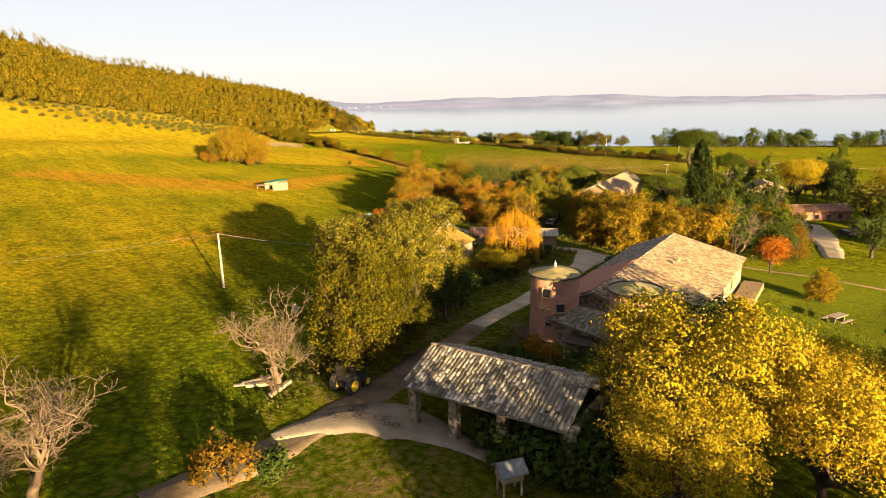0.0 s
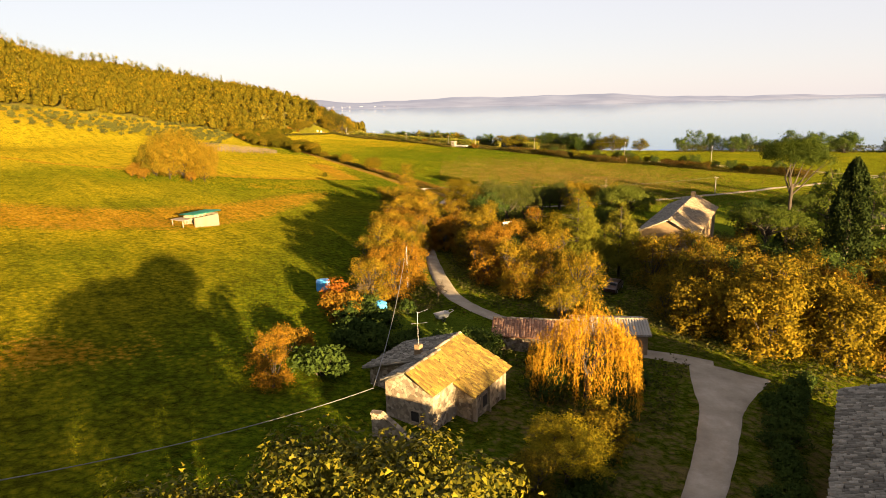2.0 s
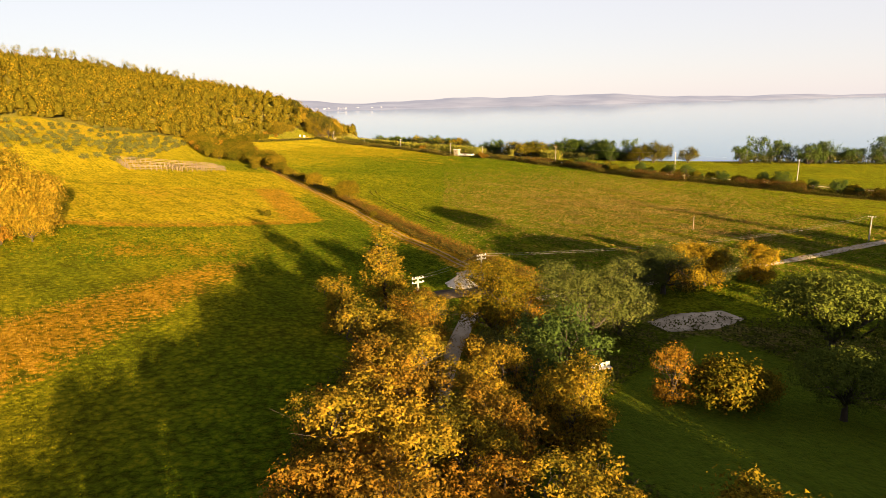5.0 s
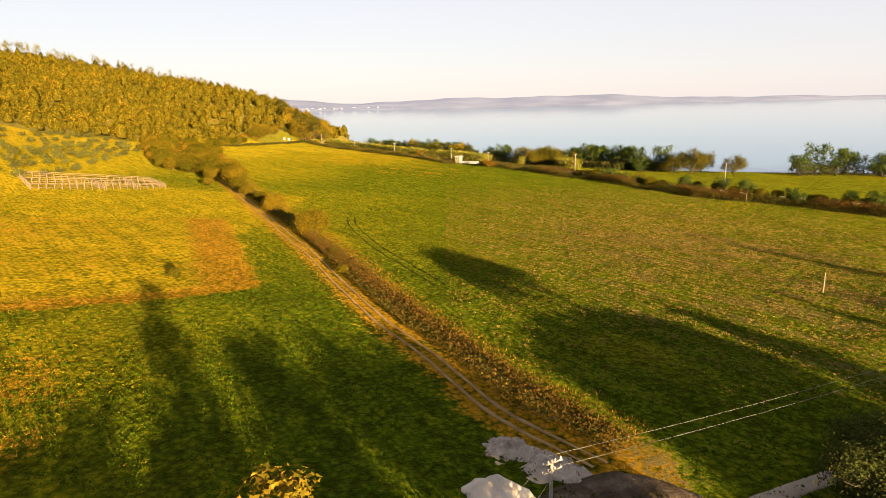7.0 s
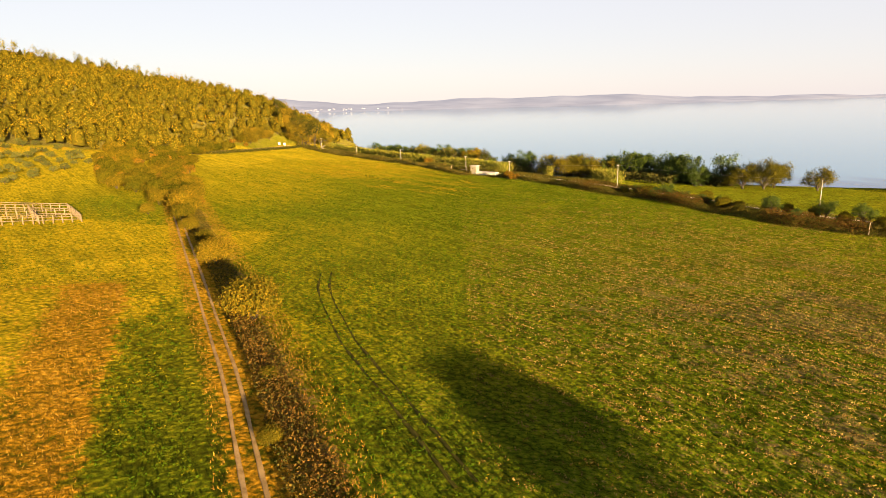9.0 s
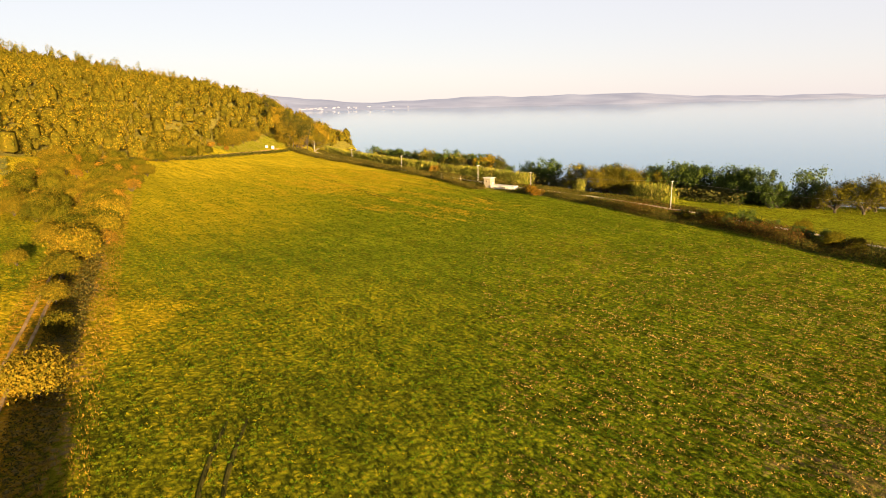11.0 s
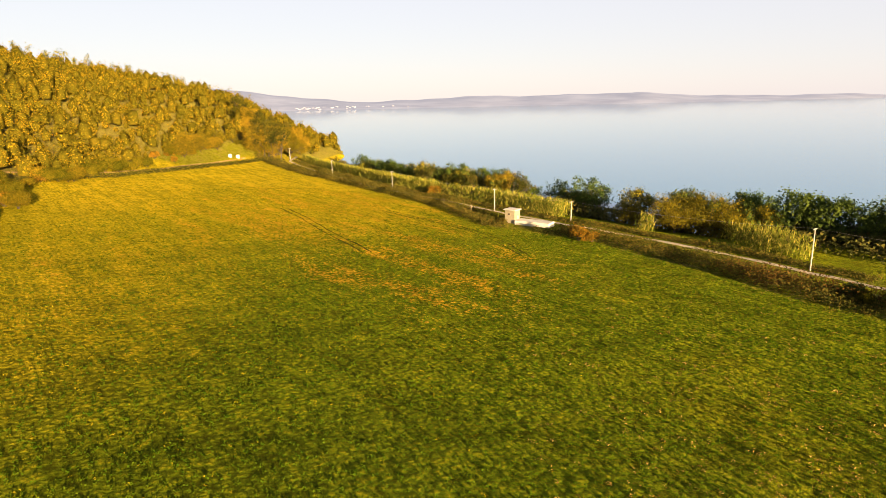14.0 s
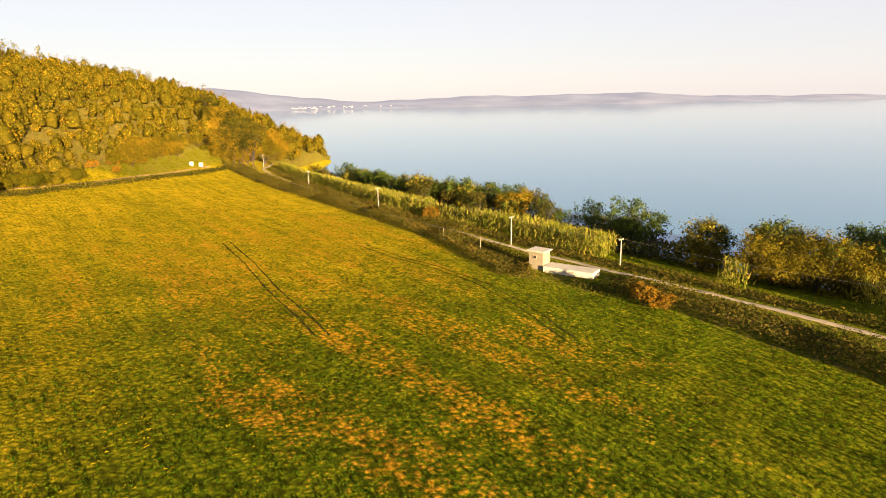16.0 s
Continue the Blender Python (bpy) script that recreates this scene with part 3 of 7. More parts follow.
def zone_colors(x, y):
    dry, soil, lawn = np.zeros(x.shape), np.zeros(x.shape), np.zeros(x.shape)
    n1 = np.sin(x * 0.11 + 1.3 * np.sin(y * 0.07)) * np.sin(y * 0.09 + np.sin(x * 0.13))
    d, s = polyline_distance(x, y, TRACK)
    dry = np.maximum(dry, 0.75 * smooth((np.where(s > 0, 7.0, 3.2) - d) / 2.0))
    soil = np.maximum(soil, 0.5 * smooth((7.0 - np.abs(d - 4.5) * 2) / 5) * (s > 0))
    e = np.minimum(polyline_distance(x, y, PATCH + PATCH[:1])[0], 30)
    inn = inside(x, y, PATCH)
    right, low, high = [polyline_distance(x, y, PATCH[i:j])[0] for i, j in ((0, 2), (4, 7), (1, 4))]
    low = np.minimum(low, polyline_distance(x, y, [PATCH[-1], PATCH[0]])[0])
    tall = np.maximum.reduce([0.85 * smooth((10 - right) / 4), 0.8 * smooth((5.5 - low) / 2.5), 0.6 * smooth((2.5 - high) / 1.5)])
    dry = np.maximum(dry, np.where(inn, np.maximum(tall, 0.08 + 0.75 * (streaks(y, x) - 0.42)), 0))
    e = polyline_distance(x, y, DRY_BAND + DRY_BAND[:1])[0]
    dry = np.maximum(dry, np.where(inside(x, y, DRY_BAND), 0.35 + 0.08 * np.clip(e, 0, 6), 0))
    dry = np.maximum(dry, np.where(inside(x, y, WORN), 0.25 + 0.08 * np.clip(polyline_distance(x, y, WORN + WORN[:1])[0], 0, 5) + 0.3 * (streaks(x, y) - 0.5), 0))
    # trampled brown ground in the meadow by the farm
    worn = np.exp(-(((x + 36 + (y - 97) * 0.2) / 9) ** 2 + ((y - 96 - (x + 34) * 0.3) / 3.6) ** 2)) + 0.8 * np.exp(-(((x + 40) / 4) ** 2 + ((y - 88) / 4) ** 2))
    dry = np.maximum(dry, np.clip(worn * (0.35 + 0.9 * streaks(y * 2, x * 2)), 0, 0.62))
    dl, sl = polyline_distance(x, y, LAKE_ROAD)
    df, sf = polyline_distance(x, y, FIELD_EDGE)
    verge = (sf > 0) & (dl * sl < 6) & (y > 300)
    soil = np.maximum(soil, np.where(verge, 0.4, 0))
    # worn reddish spots at the field's lower end
    spot = np.exp(-(((x + 16) / 22) ** 2 + ((y - 445) / 26) ** 2)) + 1.1 * np.exp(-(((x + 26) / 26) ** 2 + ((y - 500) / 45) ** 2)) \
        + 0.95 * np.exp(-(((x + 62) / 40) ** 2 + ((y - 510) / 50) ** 2)) + 0.5 * np.exp(-(((x - 42) / 26) ** 2 + ((y - 300) / 45) ** 2)) + 0.45 * np.exp(-(((x + 55) / 40) ** 2 + ((y - 440) / 30) ** 2))
    dry = np.maximum(dry, np.clip(np.minimum(spot, 1) * (0.6 * streaks(x, y) + 0.4 * streaks(y * 1.3, x * 1.3) - 0.38) * 3.0, 0, 0.5) * (sf < 0))
    bare = np.exp(-(((x - 48) / 34) ** 2 + ((y - 285) / 55) ** 2))
    soil = np.maximum(soil, np.clip(np.minimum(1.3 * bare, 1) * (streaks(x * 1.7, y * 1.7) - 0.33) * 2.6, 0, 0.75) * (sf < 0) * (d > 9))
    # farm yard, garden soil and woodland floor
    yard = inside(x, y, [(-22, 20), (-14, 44), (-2, 84), (-12, 118), (-16, 160), (-9, 196), (14, 200), (60, 190), (70, 110), (40, 104), (20, 60), (12, 30), (0, 12)])
    soil = np.maximum(soil, np.where(yard, 0.42 + 0.2 * n1, 0))
    lawn = np.where(inside(x, y, [(36, 66), (30, 60), (66, 40), (90, 70), (70, 98), (48, 102)]), 1.0, 0)
    lawn = np.maximum(lawn, np.where(inside(x, y, [(58, 176), (74, 190), (135, 225), (135, 256), (60, 222)]), 1.0, 0))
    for poly in LAWNS:
        lawn = np.maximum(lawn, np.where(inside(x, y, poly), 1.0, 0))
    soil = np.where(lawn > 0, 0, soil)
    u, u0, xb = hill_u(x, y)
    dry = np.maximum(dry, 0.45 * smooth((u - u0 * 0.5 - 2) / 10) * (y > 280))
    # golden zones: yellowed grass, plus low-sun gold put into the colour
    sun_gold = np.clip(smooth((-18 - x) / 30) * smooth((330 - y) / 60) * (0.45 + 0.3 * smooth((212 - y) / 44)) + smooth((y - 440) / 90) * smooth((20 - x) / 60), 0, 1) * np.clip(0.75 + 0.5 * n1, 0, 1)
    sun_gold = np.maximum(sun_gold, 0.9 * smooth((u + 25) / 40) * (y > 150))
    sun_gold = np.maximum(sun_gold, 0.85 * smooth((y - 235) / 70) * smooth((22 - x) / 85) * (1 - 0.4 * smooth((y - 280) / 30) - 0.4 * smooth((y - 345) / 30) * smooth((470 - y) / 40)) * np.clip(0.35 + 0.9 * streaks(x, y), 0, 1))
    sun_gold = np.maximum(sun_gold, 0.95 * smooth((y - 430) / 70) * smooth((15 - x) / 60) * np.clip(0.55 + 0.7 * streaks(x, y), 0, 1))
    sun_gold = np.maximum(sun_gold, 0.7 * smooth((-22 - x) / 50) * smooth((y - 345) / 60) * np.clip(0.6 + 0.6 * streaks(x, y), 0, 1))
    sun_gold = np.maximum(sun_gold, np.where(inn | ((x < -45) & (y > 288) & (y < 345)), 0.92, 0))
    foot = smooth((u + 14) / 8) * (y > 596) * (y < 800)
    sun_gold, soil = sun_gold * (1 - 0.75 * foot), np.maximum(soil, 0.42 * foot)
    wood = smooth((u - u0 - 2) / 4) * (y > 300) * ~((y < 445) & (u < u0 + 30)) + ((y > 686) & (y < 820) & (x < -92))
    soil = np.maximum(soil, 0.95 * np.clip(wood, 0, 1))
    sun_gold = sun_gold * (1 - np.clip(wood, 0, 1))
    return np.stack([dry, soil, lawn, sun_gold], -1)


def spread_axis(lo, hi, step, far_lo, far_hi):
    a = list(np.arange(lo, hi + 1e-6, step))
    s, p = step, hi
    while p < far_hi:
        s *= 1.16
        p += s
        a.append(min(p, far_hi))
    s, p = step, lo
    while p > far_lo:
        s *= 1.16
        p -= s
        a.insert(0, max(p, far_lo))
    return np.array(a)


def build_ground():
    xs, ys = spread_axis(-125, 120, 1.6, -4500, 4500), spread_axis(10, 560, 1.6, -2500, 4500)
    X, Y = np.meshgrid(xs, ys)
    Z = ground_z(X, Y)
    nx, ny = len(xs), len(ys)
    idx = np.arange(nx * ny).reshape(ny, nx)
    F = np.stack([idx[:-1, :-1], idx[:-1, 1:], idx[1:, 1:], idx[1:, :-1]], -1).reshape(-1, 4)
    me = mesh_from("ground", np.stack([X, Y, Z], -1).reshape(-1, 3), F, M["ground"], True)
    att = me.color_attributes.new("zone", "FLOAT_COLOR", "POINT")
    att.data.foreach_set("color", zone_colors(X, Y).reshape(-1).astype(np.float32))
    tagged(new("ground", me), "rolling green meadow and crop fields with dry patches", "ground", kind="structure")
    w = 4700
    me = mesh_from("water", [(-w, -300, 0), (w, -300, 0), (w, w, 0), (-w, w, 0)], [(0, 1, 2, 3)], M["water"])
    tagged(new("water", me), "calm pale blue lake surface reaching the far shore", "lake", kind="structure")


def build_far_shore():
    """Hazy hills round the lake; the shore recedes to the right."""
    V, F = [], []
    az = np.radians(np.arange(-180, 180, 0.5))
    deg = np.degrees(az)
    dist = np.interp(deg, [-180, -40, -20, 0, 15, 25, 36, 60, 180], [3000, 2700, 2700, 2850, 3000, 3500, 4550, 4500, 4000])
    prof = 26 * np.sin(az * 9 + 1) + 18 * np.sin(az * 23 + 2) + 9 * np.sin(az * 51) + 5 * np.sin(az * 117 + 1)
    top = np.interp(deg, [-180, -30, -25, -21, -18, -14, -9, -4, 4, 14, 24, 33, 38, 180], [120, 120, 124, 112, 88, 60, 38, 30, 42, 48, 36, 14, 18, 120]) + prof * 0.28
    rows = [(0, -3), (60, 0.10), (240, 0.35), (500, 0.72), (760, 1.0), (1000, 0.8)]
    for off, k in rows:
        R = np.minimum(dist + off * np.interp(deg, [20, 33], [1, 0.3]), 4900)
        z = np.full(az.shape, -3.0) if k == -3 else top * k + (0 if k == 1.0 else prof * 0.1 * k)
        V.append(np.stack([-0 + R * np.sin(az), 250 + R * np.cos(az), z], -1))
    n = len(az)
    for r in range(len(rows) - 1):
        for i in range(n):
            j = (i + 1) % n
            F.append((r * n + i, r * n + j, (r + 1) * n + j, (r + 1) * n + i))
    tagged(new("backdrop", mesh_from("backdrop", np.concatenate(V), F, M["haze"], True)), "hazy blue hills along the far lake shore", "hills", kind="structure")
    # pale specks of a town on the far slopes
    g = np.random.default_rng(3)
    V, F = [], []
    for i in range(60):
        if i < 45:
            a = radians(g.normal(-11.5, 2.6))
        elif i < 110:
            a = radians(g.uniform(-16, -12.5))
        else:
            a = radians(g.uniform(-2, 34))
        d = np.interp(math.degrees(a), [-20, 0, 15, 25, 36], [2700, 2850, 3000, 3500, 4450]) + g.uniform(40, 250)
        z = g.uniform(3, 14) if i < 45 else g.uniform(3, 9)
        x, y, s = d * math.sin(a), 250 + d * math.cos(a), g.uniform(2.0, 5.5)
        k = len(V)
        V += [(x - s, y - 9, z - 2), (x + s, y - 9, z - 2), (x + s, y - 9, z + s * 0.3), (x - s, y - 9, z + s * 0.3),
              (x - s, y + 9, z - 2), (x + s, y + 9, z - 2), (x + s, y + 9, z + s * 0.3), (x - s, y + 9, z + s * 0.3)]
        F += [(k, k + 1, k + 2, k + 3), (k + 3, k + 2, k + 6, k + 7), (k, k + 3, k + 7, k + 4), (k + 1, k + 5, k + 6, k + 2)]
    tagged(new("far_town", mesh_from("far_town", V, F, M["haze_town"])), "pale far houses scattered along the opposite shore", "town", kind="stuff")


def ribbon(name, line, width, mat, label, category, lift=-0.05, step=0.8, wobble=0.3, kind="structure", crown=0.04):
    """A road draped over the ground with slightly ragged edges."""
    pts = [Vector((*p, 0)) for p in line]
    path = []
    for a, b in zip(pts, pts[1:]):
        n = max(1, int((b - a).length / step))
        path += [a.lerp(b, i / n) for i in range(n)]
    path.append(pts[-1])
    P = np.array([(p.x, p.y) for p in path])
    for _ in range(16):
        P[1:-1] = (P[:-2] + 2 * P[1:-1] + P[2:]) / 4
    W = np.interp(np.linspace(0, 1, len(P)), np.linspace(0, 1, len(width)), width) if not np.isscalar(width) else np.full(len(P), width)
    T = np.gradient(P, axis=0)
    T /= np.linalg.norm(T, axis=1)[:, None]
    N = np.stack([-T[:, 1], T[:, 0]], 1)
    g = np.random.default_rng(len(P))
    cols = []
    for k, o in enumerate((-0.5, -0.42, -0.2, 0.0, 0.2, 0.42, 0.5)):
        jig = np.convolve(g.normal(size=len(P)), np.ones(7) / 7, "same") * 2.2 * wobble * (abs(o) > 0.4)
        q = P + N * (W * o + jig)[:, None]
        z = ground_z(q[:, 0], q[:, 1]) + (lift + 0.12 + crown * (1 - abs(o) * 2) if abs(o) < 0.5 else -0.25)
        cols.append(np.stack([q[:, 0], q[:, 1], z], 1))
    V = np.stack(cols, 1)
    n, k = len(P), 7
    idx = np.arange(n * k).reshape(n, k)
    F = np.stack([idx[:-1, :-1], idx[:-1, 1:], idx[1:, 1:], idx[1:, :-1]], -1).reshape(-1, 4)[:, ::-1]
    ob = new(name, mesh_from(name, V.reshape(-1, 3), F, mat, True))
    return tagged(ob, label, category, kind=kind)


build_ground()
build_far_shore()
FARM_ROAD = [(-16, 27), (-11, 34), (-7, 41), (-2.5, 50), (2, 60), (7, 69), (14, 82), (19, 91), (22, 98), (25, 103)]
ribbon("road_yard_track", FARM_ROAD[:5], [2.6, 2.6, 3.2, 3.4, 2.7], M["drive"], "brown earth drive past the barn and tower", "road", wobble=0.22)
ribbon("road_farm", FARM_ROAD[4:], [2.3, 2.2, 2.5, 2.9, 3.6, 8.2], M["gravel"], "pale gravel farm drive between hedges", "road", wobble=0.07, lift=-0.02)
LANE = [(24, 104), (14, 108), (7.8, 111.3), (4.6, 113.6), (0.6, 118.6), (-1.6, 123), (-3.2, 131), (-4.7, 145), (-5.5, 155), (-5.3, 163), (-4, 178), (-1, 194)]
ribbon("road_lane", LANE,
       [3.0, 2.4, 2.4, 2.6, 2.3, 2.0, 1.9, 2, 2, 2.4], M["gravel"], "narrow pale gravel lane between autumn trees", "road", wobble=0.05)
ribbon("road_dirt", [(-9, 196.5), (-3.7, 201.6), (1.0, 205.3), (4.4, 208.6), (8, 209.5), (12, 207.5)], [1.4, 3.0, 4.2, 4.4, 3.6, 1.5], M["earth"], "dark brown dirt track past a sand heap", "road", wobble=0.4, lift=-0.06)
ribbon("road_field", [(8.2, 201.5), (12.5, 205.2), (17, 208.2), (21.9, 210.6), (40, 221), (62, 234), (87, 249), (114, 265), (170, 290)], [1.6, 2.0, 2.2, 2.4, 2.6, 2.4, 2.4, 2.4, 2.4], M["gravel"], "pale gravel road along the field edge", "road", wobble=0.12)
ribbon("road_lake", LAKE_ROAD[1:15], 1.5, M["gravel"], "narrow pale road above the lake shore", "road", wobble=0.12)
for off in (-0.72, 0.72):
    line = [(x + off * 0.85, y + off * 0.45) for x, y in TRACK]
    ribbon("wheel_rut", line, 0.4, M["rut"], "bare pale wheel rut of a grassy farm track", "track", lift=-0.06, wobble=0.04, crown=0.0)


M["mark"] = rough_material("dark_tractor_mark", [(0.3, (0.018, 0.022, 0.004)), (0.7, (0.06, 0.05, 0.012))], 1.2, 0.95, 0.5, 0.03, 12, spec=0.0)
for line in ([(-27.5, 314.5), (-26.2, 306), (-23.8, 298), (-19, 285), (-12.5, 272), (-6, 258)], [(-33, 510), (-26.5, 502.3), (-18.1, 494.5), (-9.8, 484.8), (-4, 474), (2, 458)], [(-62, 508), (-51.4, 491.1), (-42, 475), (-36.6, 466.8), (-30, 456)]):
    for off in (-0.9, 0.9):
        ribbon("tractor_mark", [(x + off * 0.85, y + off * 0.4) for x, y in line], 0.32, M["mark"], "narrow bare tractor mark through the crop", "track", lift=-0.08, wobble=0.08, crown=0.0)


# trees -----------------------------------------------------------------
LIB = {}


def lobes_round(g, r, h, n, squash=0.85, up=0.6):
    """Lobes of a broad crown with its middle at height h."""
    out = [((0, 0, h), (r * 0.72, r * 0.72, r * 0.72 * squash))]
    for i in range(n):
        a = 2 * math.pi * i / n + g.uniform(-0.4, 0.4)
        k = g.uniform(0.45, 0.68)
        out.append(((r * k * math.cos(a), r * k * math.sin(a), h + r * squash * g.uniform(-0.45, up)), tuple(r * g.uniform(0.34, 0.5) * np.array((1, 1, 0.85)))))
    return out


def skirted(lobes, r, h, n=8):
    """The same crown with low side branches hanging near the ground."""
    return lobes + [((r * 0.55 * math.cos(a), r * 0.55 * math.sin(a), h * (0.3 + 0.1 * math.sin(3 * a))), (r * 0.42, r * 0.42, r * 0.4)) for a in (2 * math.pi * i / n for i in range(n))]


def make_tree(name, label, leaf, lobes, clumps, per, spread, size, trunk_r, fork, seed, lean=0.3, slim=0.6, bark="bark", shell=0.62, category="tree", twigs=4, boughs=0):
    """A template tree at the origin: trunk and crown under an empty."""
    g = np.random.default_rng(seed)
    top = thing(name, Matrix.Translation((0, 0, -500)), label, category)
    part("trunk", tube_mesh("trunk", limbs(g, lobes[:: max(1, len(lobes) // boughs)] if boughs else lobes, trunk_r, fork, twigs=twigs), M[bark], 5), None, top)
    c, out = crown_points(lobes, clumps, per, spread, seed + 1, shell)
    v, f = leaves(c, size, lean, slim, seed + 2, out=out)
    part("crown", mesh_from("crown", v, f, M[leaf]), None, top)
    return top


used = set()


def plant(tree, x, y, scale=1.0, turn=None, label="", group="", sink=0.0, stretch=1.0, color=None):
    """Place the template itself first, then copies of it."""
    z = gz(x, y) - sink
    turn = (x * 37.7 + y * 91.3) % 360 if turn is None else turn
    m = pose(x, y, z, 0, 0, turn)
    if tree.name not in used:
        used.add(tree.name)
        ob = tree
        ob.matrix_basis = m
    else:
        ob = copy_thing(tree, m)
    ob.matrix_basis = m @ Matrix.Diagonal((scale, scale, scale * stretch, 1))
    if label:
        ob["label"] = label
    if group:
        ob["group"] = group
    return ob


def bare_tree(name, label, height, r0, seed, mat="bare", depth=6, spread=0.52):
    """A leafless tree: a short trunk that forks again and again into fine twigs."""
    g = np.random.default_rng(seed)
    paths = []

    def grow(p, d, L, r, level):
        pts, q = [(p, r)], np.array(p)
        k = 3 if level > 1 else 2
        for i in range(k):
            d = d + g.normal(size=3) * 0.2 + np.array((0, 0, 0.05))
            d = d / np.linalg.norm(d)
            q = q + d * L / k
            pts.append((q.copy(), max(r * (1 - 0.16 * (i + 1)), 0.009)))
        paths.append(pts)
        if level == 0:
            return
        for k in range(4 if level > 4 else 3):
            nd = d * 0.6 + g.normal(size=3) * spread
            nd[2] = nd[2] * 0.8 + 0.16
            nd /= np.linalg.norm(nd)
            at = pts[-1][0] if k < 2 else pts[g.integers(1, len(pts) - 1)][0]
            grow(at, nd, L * g.uniform(0.6, 0.84), max(r * 0.54, 0.010), level - 1)

    grow(np.array((0, 0, -0.3)), np.array((0, 0, 1.0)), height * 0.25, r0, depth)
    top = thing(name, Matrix.Translation((0, 0, -500)), label, "tree")
    part("trunk", tube_mesh("trunk", paths[:1], M[mat], 7), None, top)
    part("twig_crown", tube_mesh("twig_crown", paths[1:], M[mat], 3), None, top)
    return top


def willow_tree():
    g = np.random.default_rng(21)
    top = thing("willow_tree", Matrix.Translation((0, 0, -500)), "golden weeping willow with long hanging strands", "tree")
    lob = lobes_round(g, 3.4, 5.4, 7, 0.7)
    part("trunk", tube_mesh("trunk", limbs(g, lob, 0.35, 2.6), M["bark"]), None, top)
    pts = []
    for i in range(620):
        a = g.uniform(0, 2 * math.pi)
        r = 4.3 * math.sqrt(g.random()) * (1 + 0.16 * math.sin(3 * a + 1) + 0.1 * math.sin(7 * a))
        z0 = 9.6 - 0.8 * r - 0.06 * r * r + abs(g.normal()) * 0.7
        L = g.uniform(2.2, 4.6) * (0.6 + 0.16 * r)
        n = int(L / 0.12)
        t = np.linspace(0, 1, n)
        sway = g.normal() * 0.15
        pts.append(np.stack([(r + 0.5 * t ** 0.5) * math.cos(a) + sway * t + g.normal(size=n) * 0.06, (r + 0.5 * t ** 0.5) * math.sin(a) + g.normal(size=n) * 0.06, z0 - L * t], 1))
    c = np.concatenate(pts)
    c = c[c[:, 2] > 0.6]
    v, f = leaves(c, 0.32, 0.0, 0.18, 22, droop=0.85)
    part("crown", mesh_from("crown", v, f, M["willow"]), None, top)
    return top


def conifer(name, label, h, r, mat, seed, layers=11, size=0.55, clumps=420, per=14):
    g = np.random.default_rng(seed)
    lob = []
    for i in range(layers):
        t = i / (layers - 1)
        z, rr = h * (0.25 + 0.72 * t), r * (1 - 0.78 * t) * g.uniform(0.8, 1.1)
        for k in range(max(1, int(6 - 4 * t))):
            a = g.uniform(0, 6.28)
            lob.append(((rr * 0.6 * math.cos(a), rr * 0.6 * math.sin(a), z + g.normal() * 0.2), (rr * 0.5, rr * 0.5, h * 0.055)))
    top = thing(name, Matrix.Translation((0, 0, -500)), label, "tree")
    paths = [[((0, 0, -0.4), 0.26), ((0, 0, h * 0.5), 0.18), ((0.05, 0, h * 0.95), 0.04)]]
    for c, rr in lob:
        paths.append([((0, 0, c[2] - 0.4), 0.06), (np.array(c), 0.03)])
    part("trunk", tube_mesh("trunk", paths, M["bark"]), None, top)
    c, out = crown_points(lob, clumps, per, 0.28, seed, 0.35)
    v, f = leaves(c, size, 0.25, 0.32, seed, out=out)
    part("crown", mesh_from("crown", v, f, M[mat]), None, top)
    return top


def umbrella_pine():
    g = np.random.default_rng(31)
    lob = []
    for i in range(22):
        a, k = g.uniform(0, 6.28), math.sqrt(g.random())
        lob.append(((5.2 * k * math.cos(a), 5.2 * k * math.sin(a), 9.4 - 0.9 * k * k + g.normal() * 0.12), (1.6, 1.6, 0.7)))
    return make_tree("stone_pine", "umbrella-shaped stone pine with a dense dark green crown", "stone_pine", lob, 640, 26, 0.3, 0.27, 0.26, 7.0, 32, 0.4, 0.35, shell=0.5)


def tall_pine():
    """An old stone pine: a long bare trunk under a wide, shallow dome."""
    g = np.random.default_rng(35)
    lob = []
    for i in range(34):
        a, k = i * 2.4, math.sqrt((i + 0.5) / 34)
        lob.append(((5.3 * k * math.cos(a), 5.3 * k * math.sin(a), 16.4 + 4.2 * math.sqrt(1 - 0.92 * k * k) + g.normal() * 0.3), (1.5, 1.5, 1.0)))
    return make_tree("stone_pine", "old stone pine with a broad dark crown and long trunk", "stone_pine", lob, 1000, 26, 0.34, 0.3, 0.4, 13.5, 37, 0.4, 0.4, shell=0.5, twigs=1, boughs=6)


def dome_pine():
    """A stone pine with a low, closed dome of needle clumps."""
    g = np.random.default_rng(33)
    lob = [((0, 0, 4.3), (4.4, 4.4, 2.6))]
    for i in range(34):
        a, k = i * 2.4, math.sqrt((i + 0.5) / 34)
        lob.append(((5.0 * k * math.cos(a), 5.0 * k * math.sin(a), 3.6 + 3.1 * math.sqrt(1 - 0.9 * k * k) + g.normal() * 0.12), (1.35, 1.35, 0.95)))
    return make_tree("stone_pine", "dome-shaped stone pine with a dense dark green crown", "dome", lob, 760, 24, 0.3, 0.3, 0.36, 2.4, 34, 0.4, 0.4, shell=0.6, twigs=1)


